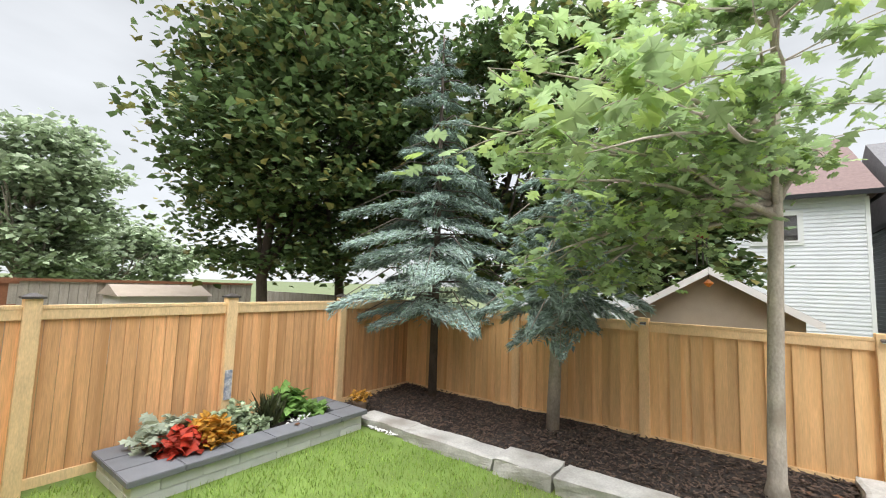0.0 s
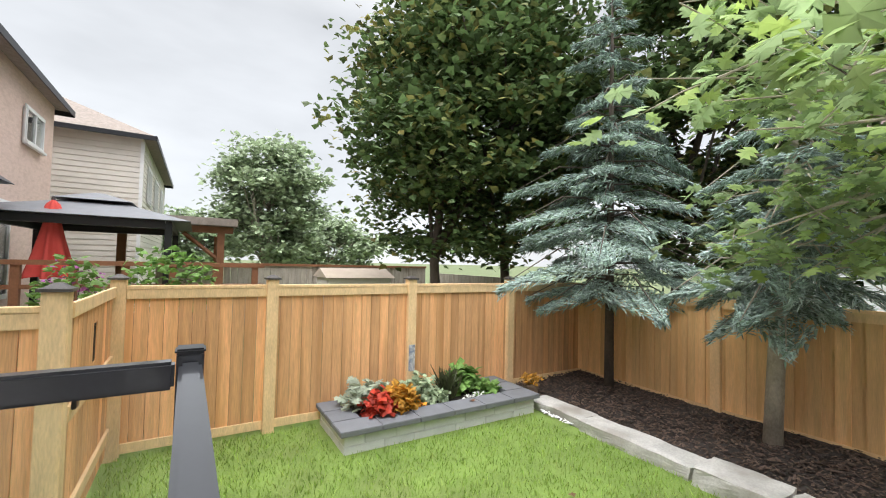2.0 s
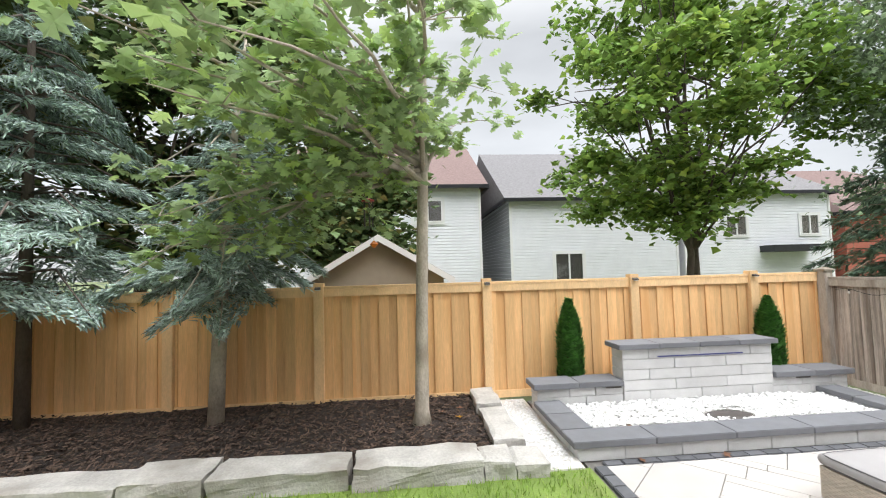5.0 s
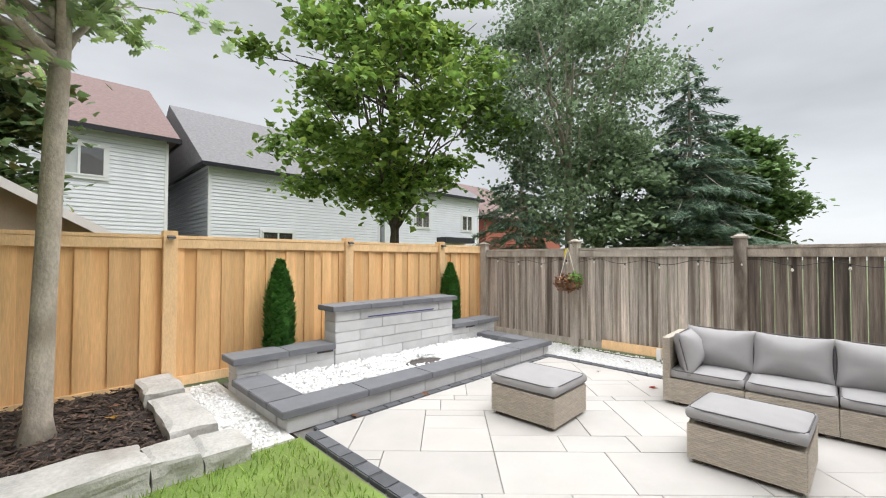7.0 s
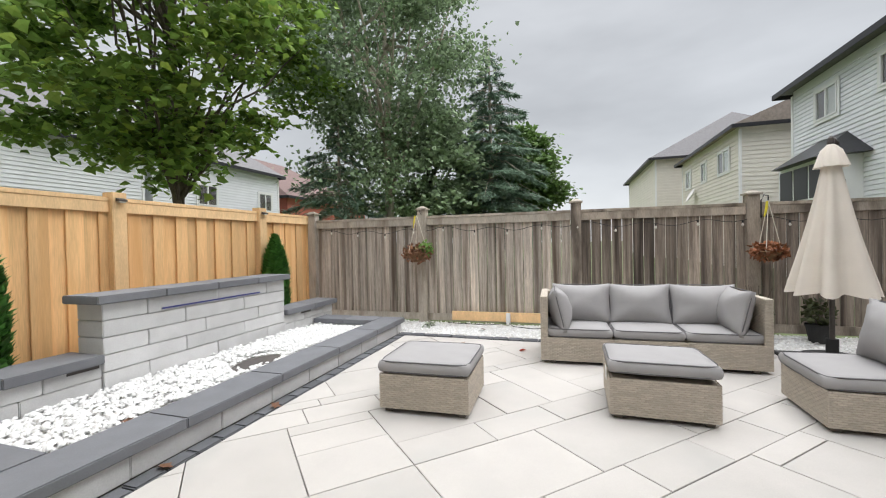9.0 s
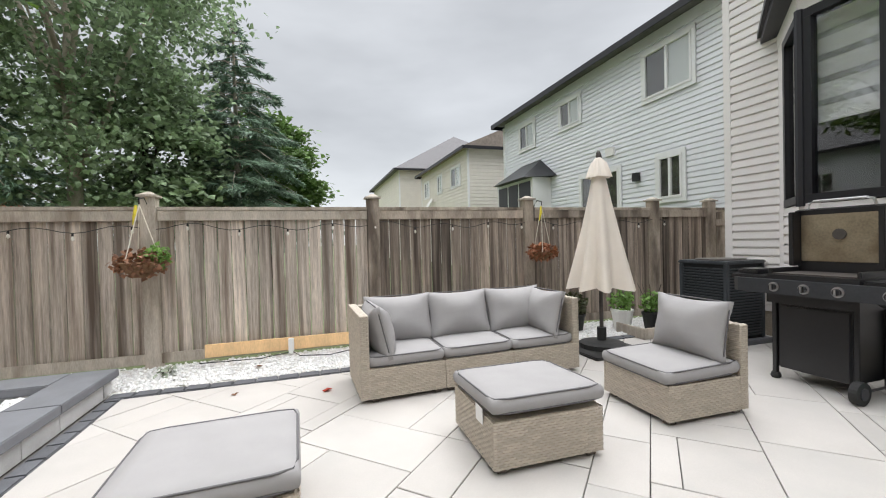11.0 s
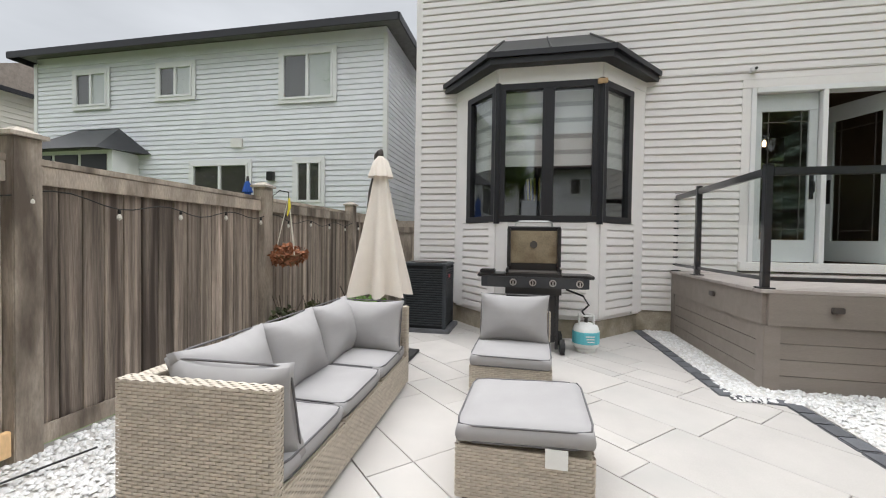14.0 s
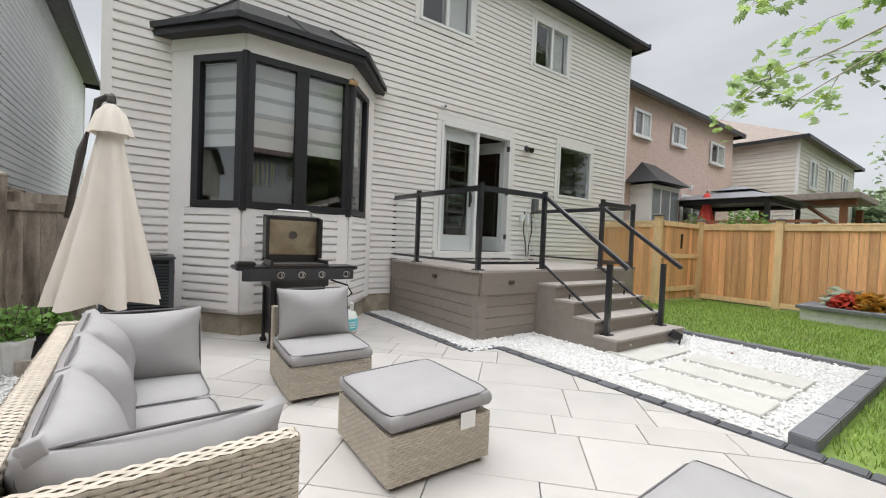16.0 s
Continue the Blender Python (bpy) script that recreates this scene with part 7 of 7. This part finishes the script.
c1 = thing("neighbour_house", "two-storey cream siding house further along", "house")
siding_box(c1, 21.0, -16, 30.0, -4.6, 6.0, SIDING_C, 0.18, sides="NW")
gable_roof(c1, 21.0, -16, 30.0, -4.6, 6.0, 8.6, SHINGLE_B, 0.4, "x", 0.0)
for x0, x1 in ((22.0, 23.6), (25.2, 26.2), (28.0, 29.2)):
    window("window", x0, 4.2, x1, 5.4, -4.58, c1, trim=0.08, trim_m=WHITE_F)
part("satellite_dish", lathe(bmesh.new(), [(0.05, 0), (0.3, 0.06), (0.4, 0.14)], 14), TRIM_G, c1).matrix_basis = pose(27.2, -4.4, 3.7, -60, 0, 0)
c2 = thing("neighbour_house", "far cream house with a grey hip roof", "house")
siding_box(c2, 33, -16, 46, -3.6, 7.0, SIDING_C, 0.2, sides="NW")
gable_roof(c2, 33, -16, 46, -3.6, 7.0, 11.0, SHINGLE, 0.5, "x", 5.0)

n1 = thing("rear_house", "white siding house with red-brown roof behind the fence", "house")
siding_box(n1, -9, 18, 3.25, 30, 5.6, SIDING_W, 0.13, sides="SE")
gable_roof(n1, -9, 18, 3.25, 30, 5.6, 9.2, SHINGLE_R, 0.35, "x", 0.0)
for x0, x1 in ((0.25, 1.72), (-4.2, -2.8)):
    window("window", x0, 3.95, x1, 5.12, 17.975, n1, facing=-1, trim=0.1, trim_m=WHITE_F)
n2 = thing("rear_house", "grey siding house with grey gable roof behind the fence", "house")
siding_box(n2, 4.6, 18, 12.2, 29, 5.0, SIDING_W, 0.13, sides="S")
# west wall and gable get the shade-toned copy, not SIDING_W
lap_wall(n2, (4.6, 29), (4.6, 18), 0.2, 4.9, SIDING_SHADE, 0.17, "siding", True)
gable_roof(n2, 4.6, 18, 12.2, 29, 5.0, 8.6, SHINGLE, 0.3, "x", 0.0)
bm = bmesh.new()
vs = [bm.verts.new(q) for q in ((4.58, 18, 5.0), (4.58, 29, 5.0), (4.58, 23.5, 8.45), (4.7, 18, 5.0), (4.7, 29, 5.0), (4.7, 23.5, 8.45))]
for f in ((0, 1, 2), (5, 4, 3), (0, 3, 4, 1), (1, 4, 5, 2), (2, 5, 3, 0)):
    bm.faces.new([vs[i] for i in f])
part("gable", bm, SIDING_SHADE, n2)
window("window", 6.4, 1.2, 7.9, 2.7, 17.975, n2, facing=-1, trim=0.1, trim_m=WHITE_F)
n3 = thing("rear_house", "white siding house half hidden by the maple", "house")
siding_box(n3, 12.6, 18, 19.8, 29, 5.2, SIDING_W, 0.13, sides="SE")
gable_roof(n3, 12.6, 18, 19.8, 29, 5.2, 8.4, SHINGLE, 0.3, "x", 0.0)
for x0, x1 in ((14.5, 15.7), (18.2, 19.3)):
    window("window", x0, 3.1, x1, 4.2, 17.975, n3, facing=-1, trim=0.08, trim_m=WHITE_F)
bm = bmesh.new()
prism(bm, [(16.2, 17.2), (18.6, 17.2), (18.6, 18), (16.2, 18)], 2.4, 2.7)
part("porch_roof", bm, SEAM, n3)
n4 = thing("rear_house", "red brick house beyond the maple", "house")
part("wall", bbox(20.6, 18, -0.3, 30, 29, 4.2), BRICK_R, n4)
gable_roof(n4, 20.6, 18, 30, 29, 4.2, 7.5, SHINGLE_R, 0.3, "x", 3)
sh = thing("garden_shed", "tan board shed with a low gable roof", "shed")
bm = bmesh.new()
prof = [(-1.7, -0.1), (0.8, -0.1), (0.8, 1.86), (-0.45, 2.6), (-1.7, 1.86)]
a = [bm.verts.new((x, 8.6, z)) for x, z in prof]
b = [bm.verts.new((x, 10.6, z)) for x, z in prof]
bm.faces.new(a)
bm.faces.new(b[::-1])
for i in range(5):
    bm.faces.new((a[i], a[(i + 1) % 5], b[(i + 1) % 5], b[i]))
part("shed_wall", bm, TAN, sh)
for s in (-1, 1):
    bm = bmesh.new()
    p0, p1 = (-0.45, 2.62), (-0.45 + s * 1.45, 1.76)
    vs = [bm.verts.new((x, y, z + dz)) for dz in (0, 0.07) for y in (8.42, 10.8) for x, z in (p0, p1)]
    for f in ((0, 1, 3, 2), (4, 6, 7, 5), (0, 4, 5, 1), (1, 5, 7, 3), (3, 7, 6, 2), (2, 6, 4, 0)):
        bm.faces.new([vs[i] for i in f])
    part("roof", bm, SHINGLE_B, sh)
    bm = bmesh.new()
    vs = [bm.verts.new((x, y, z + dz)) for dz in (-0.06, 0.065) for y in (8.38, 8.418) for x, z in (p0, p1)]
    for f in ((0, 1, 3, 2), (4, 6, 7, 5), (0, 4, 5, 1), (1, 5, 7, 3), (3, 7, 6, 2), (2, 6, 4, 0)):
        bm.faces.new([vs[i] for i in f])
    part("barge_board", bm, TRIM_G, sh)

# west side: brick house, gazebo, pergola, gardens
bk = thing("neighbour_house", "two-storey pink brick house next door", "house")
BKY = -3.6
part("wall", bbox(-15.8, -13, -0.3, -7.0, BKY, 6.4), BRICKS, bk)
gable_roof(bk, -15.8, -13, -7.0, BKY, 6.42, 8.6, SHINGLE_B, 0.35, "x", 2.5)
for x0, z0, x1, z1 in ((-8.6, 4.92, -7.5, 5.85), (-11.2, 5.05, -10.1, 5.85), (-14.8, 4.82, -13.4, 5.75), (-12.9, 1.2, -11.1, 3.35)):
    window("window", x0, z0, x1, z1, BKY + 0.025, bk, trim=0.05, trim_m=WHITE_F, sill=z0 > 4)
part("bay_body", bbox(-9.5, BKY, 0, -7.6, BKY + 0.7, 3.3), WHITE_F, bk)
for x0, x1 in ((-9.4, -8.92), (-8.8, -8.3), (-8.18, -7.7)):
    # opaque pane, the sky's reflection put into its pale grey
    part("bay_pane", bbox(x0, BKY + 0.7, 1.2, x1, BKY + 0.715, 3.15), mat("painted_sky_pane", (0.30, 0.33, 0.35), 0.1, 0.15, 1, 8, 0) if "painted_sky_pane" not in bpy.data.materials else bpy.data.materials["painted_sky_pane"], bk)
bm = bmesh.new()
vs = [bm.verts.new(q) for q in ((-9.9, BKY + 0.01, 3.35), (-9.65, BKY + 1.0, 3.35), (-7.5, BKY + 1.0, 3.35), (-7.2, BKY + 0.01, 3.35), (-9.1, BKY + 0.01, 4.15), (-8.2, BKY + 0.01, 4.15))]
for f in ((0, 1, 4), (1, 2, 5, 4), (2, 3, 5), (3, 2, 1, 0), (0, 4, 5, 3)):
    bm.faces.new([vs[i] for i in f])
part("bay_roof", bm, SEAM, bk)
part("wall_lamp", bbox(-11.9, BKY, 3.55, -11.75, BKY + 0.1, 3.75), WHITE_F, bk)
wh = thing("neighbour_house", "white siding house beyond the brick one", "house")
siding_box(wh, -28, -13, -17.5, -1.7, 6.3, SIDING_C, 0.18, sides="NE")
gable_roof(wh, -28, -13, -17.5, -1.7, 6.3, 9.2, SHINGLE_B, 0.4, "x", 4.0)
for x0, x1 in ((-20.4, -19.0), (-23.4, -22.0), (-26.5, -25.2)):
    window("window", x0, 4.2, x1, 5.6, -1.67, wh, trim=0.08, trim_m=WHITE_F)
gz = thing("gazebo", "dark metal-roofed gazebo with black posts next door", "gazebo")
GX, GY = -11.2, -1.75
for dx in (-1.5, 1.5):
    for dy in (-1.3, 1.3):
        part("post", bbox(GX + dx - 0.06, GY + dy - 0.06, 0, GX + dx + 0.06, GY + dy + 0.06, 2.85, 0.01), BLACK_M, gz)
for dy in (-1.3, 1.3):
    part("beam", bbox(GX - 1.5, GY + dy - 0.05, 2.75, GX + 1.5, GY + dy + 0.05, 2.9), BLACK_M, gz)
for dx in (-1.5, 1.5):
    part("beam", bbox(GX + dx - 0.05, GY - 1.24, 2.75, GX + dx + 0.05, GY + 1.24, 2.9), BLACK_M, gz)
for w, z0, z1, top in ((1.75, 2.9, 3.25, 0.55), (0.65, 3.3, 3.5, 0.08)):
    bm = bmesh.new()
    a = [bm.verts.new((GX + sx * w * 1.05, GY + sy * w * 0.95, z0)) for sx, sy in ((-1, -1), (1, -1), (1, 1), (-1, 1))]
    b = [bm.verts.new((GX + sx * top, GY + sy * top, z1)) for sx, sy in ((-1, -1), (1, -1), (1, 1), (-1, 1))]
    for i in range(4):
        bm.faces.new((a[i], a[(i + 1) % 4], b[(i + 1) % 4], b[i]))
    bm.faces.new(a[::-1])
    bm.faces.new(b)
    part("roof", bm, mat("gazebo_roof", (0.16, 0.165, 0.18), 0.5, 0.15, 6, 60, 0.05) if "gazebo_roof" not in bpy.data.materials else bpy.data.materials["gazebo_roof"], gz)
pg = thing("pergola", "brown timber lean-to with a shingled roof", "pergola")
for x, y in ((-13.2, 0.6), (-15.6, 0.6), (-13.2, -1.6)):
    part("post", bbox(x - 0.09, y - 0.09, 0, x + 0.09, y + 0.09, 2.9), BROWN_W, pg)
part("beam", bbox(-13.29, -1.9, 2.9, -13.1, 0.9, 3.08), BROWN_W, pg)
part("brace", tube(bmesh.new(), [(-13.2, 0.5, 2.2), (-13.2, -0.3, 2.88)], 0.06, 6), BROWN_W, pg)
part("roof", bbox(-16.2, -2.2, 3.081, -12.9, 1.0, 3.3, 0.02), SHINGLE_B, pg)
closed_umbrella("red_umbrella", -9.8, -2.15, 1.8, 3.1, 3.2, 0.3, RED_C, "closed red canvas umbrella on the next deck", base=False)
dr = thing("deck_railing", "brown timber deck railing in the next garden", "railing")
for i in range(6):
    part("post", bbox(-8.3, -2.2 + i * 0.62, 0, -8.2, -2.1 + i * 0.62, 2.05), BROWN_W, dr)
part("rail", bbox(-8.32, -2.3, 2.05, -8.18, 1.1, 2.12), BROWN_W, dr)
part("rail", bbox(-8.29, -2.3, 1.7, -8.21, 1.1, 1.76), BROWN_W, dr)
ff = thing("fence_far", "weathered brown fence at the back of the next gardens", "fence", "", None, "structure")
for i in range(46):
    part("plank", bbox(-15.05, -1.0 + i * 0.2, 0, -15.0, -0.81 + i * 0.2, 1.98), GREY_P, ff)
part("top_rail", bbox(-15.08, -1.0, 1.98, -14.95, 8.2, 2.06), BROWN_W, ff)
fn = thing("fence_next_door", "brown fence dividing the gardens beyond", "fence", "", None, "structure")
for i in range(36):
    part("plank", bbox(-15 + i * 0.25, 8.4, 0, -14.76 + i * 0.25, 8.43, 1.8), GREY_P, fn)
s2 = thing("small_shed", "low white metal garden shed next door", "shed")
part("shed_wall", bbox(-13.6, 3.4, 0, -12.2, 5.4, 1.7), SIDING_C, s2)
bm = bmesh.new()
vs = [bm.verts.new(q) for q in ((-13.7, 3.3, 1.701), (-12.1, 3.3, 1.701), (-12.1, 5.5, 1.701), (-13.7, 5.5, 1.701), (-12.9, 3.3, 1.98), (-12.9, 5.5, 1.98))]
for f in ((0, 1, 4), (1, 2, 5, 4), (2, 3, 5), (3, 0, 4, 5), (3, 2, 1, 0)):
    bm.faces.new([vs[i] for i in f])
part("roof", bm, TAN, s2)
bush("rose_bush", "flowering rose bush beyond the fence", -7.6, -0.3, 1.3, 0.45, 0.7, 0.55, 420, 0.11, L_SHRUB, SHAPE)
bush("rose_bush", "pink flowering shrub beyond the fence", -7.0, -1.3, 1.3, 0.35, 0.4, 0.45, 260, 0.1, L_SHRUB, SHAPE)
bush("pink_flowers", "pink flowers beyond the fence", -6.9, -1.25, 1.5, 0.3, 0.4, 0.35, 60, 0.06, L_PINK, SHAPE)
pb = thing("planter_box", "wooden flower box beyond the fence", "planter")
part("box", bbox(-7.9, -1.6, 0, -6.6, 0.5, 1.35), BROWN_W, pb)
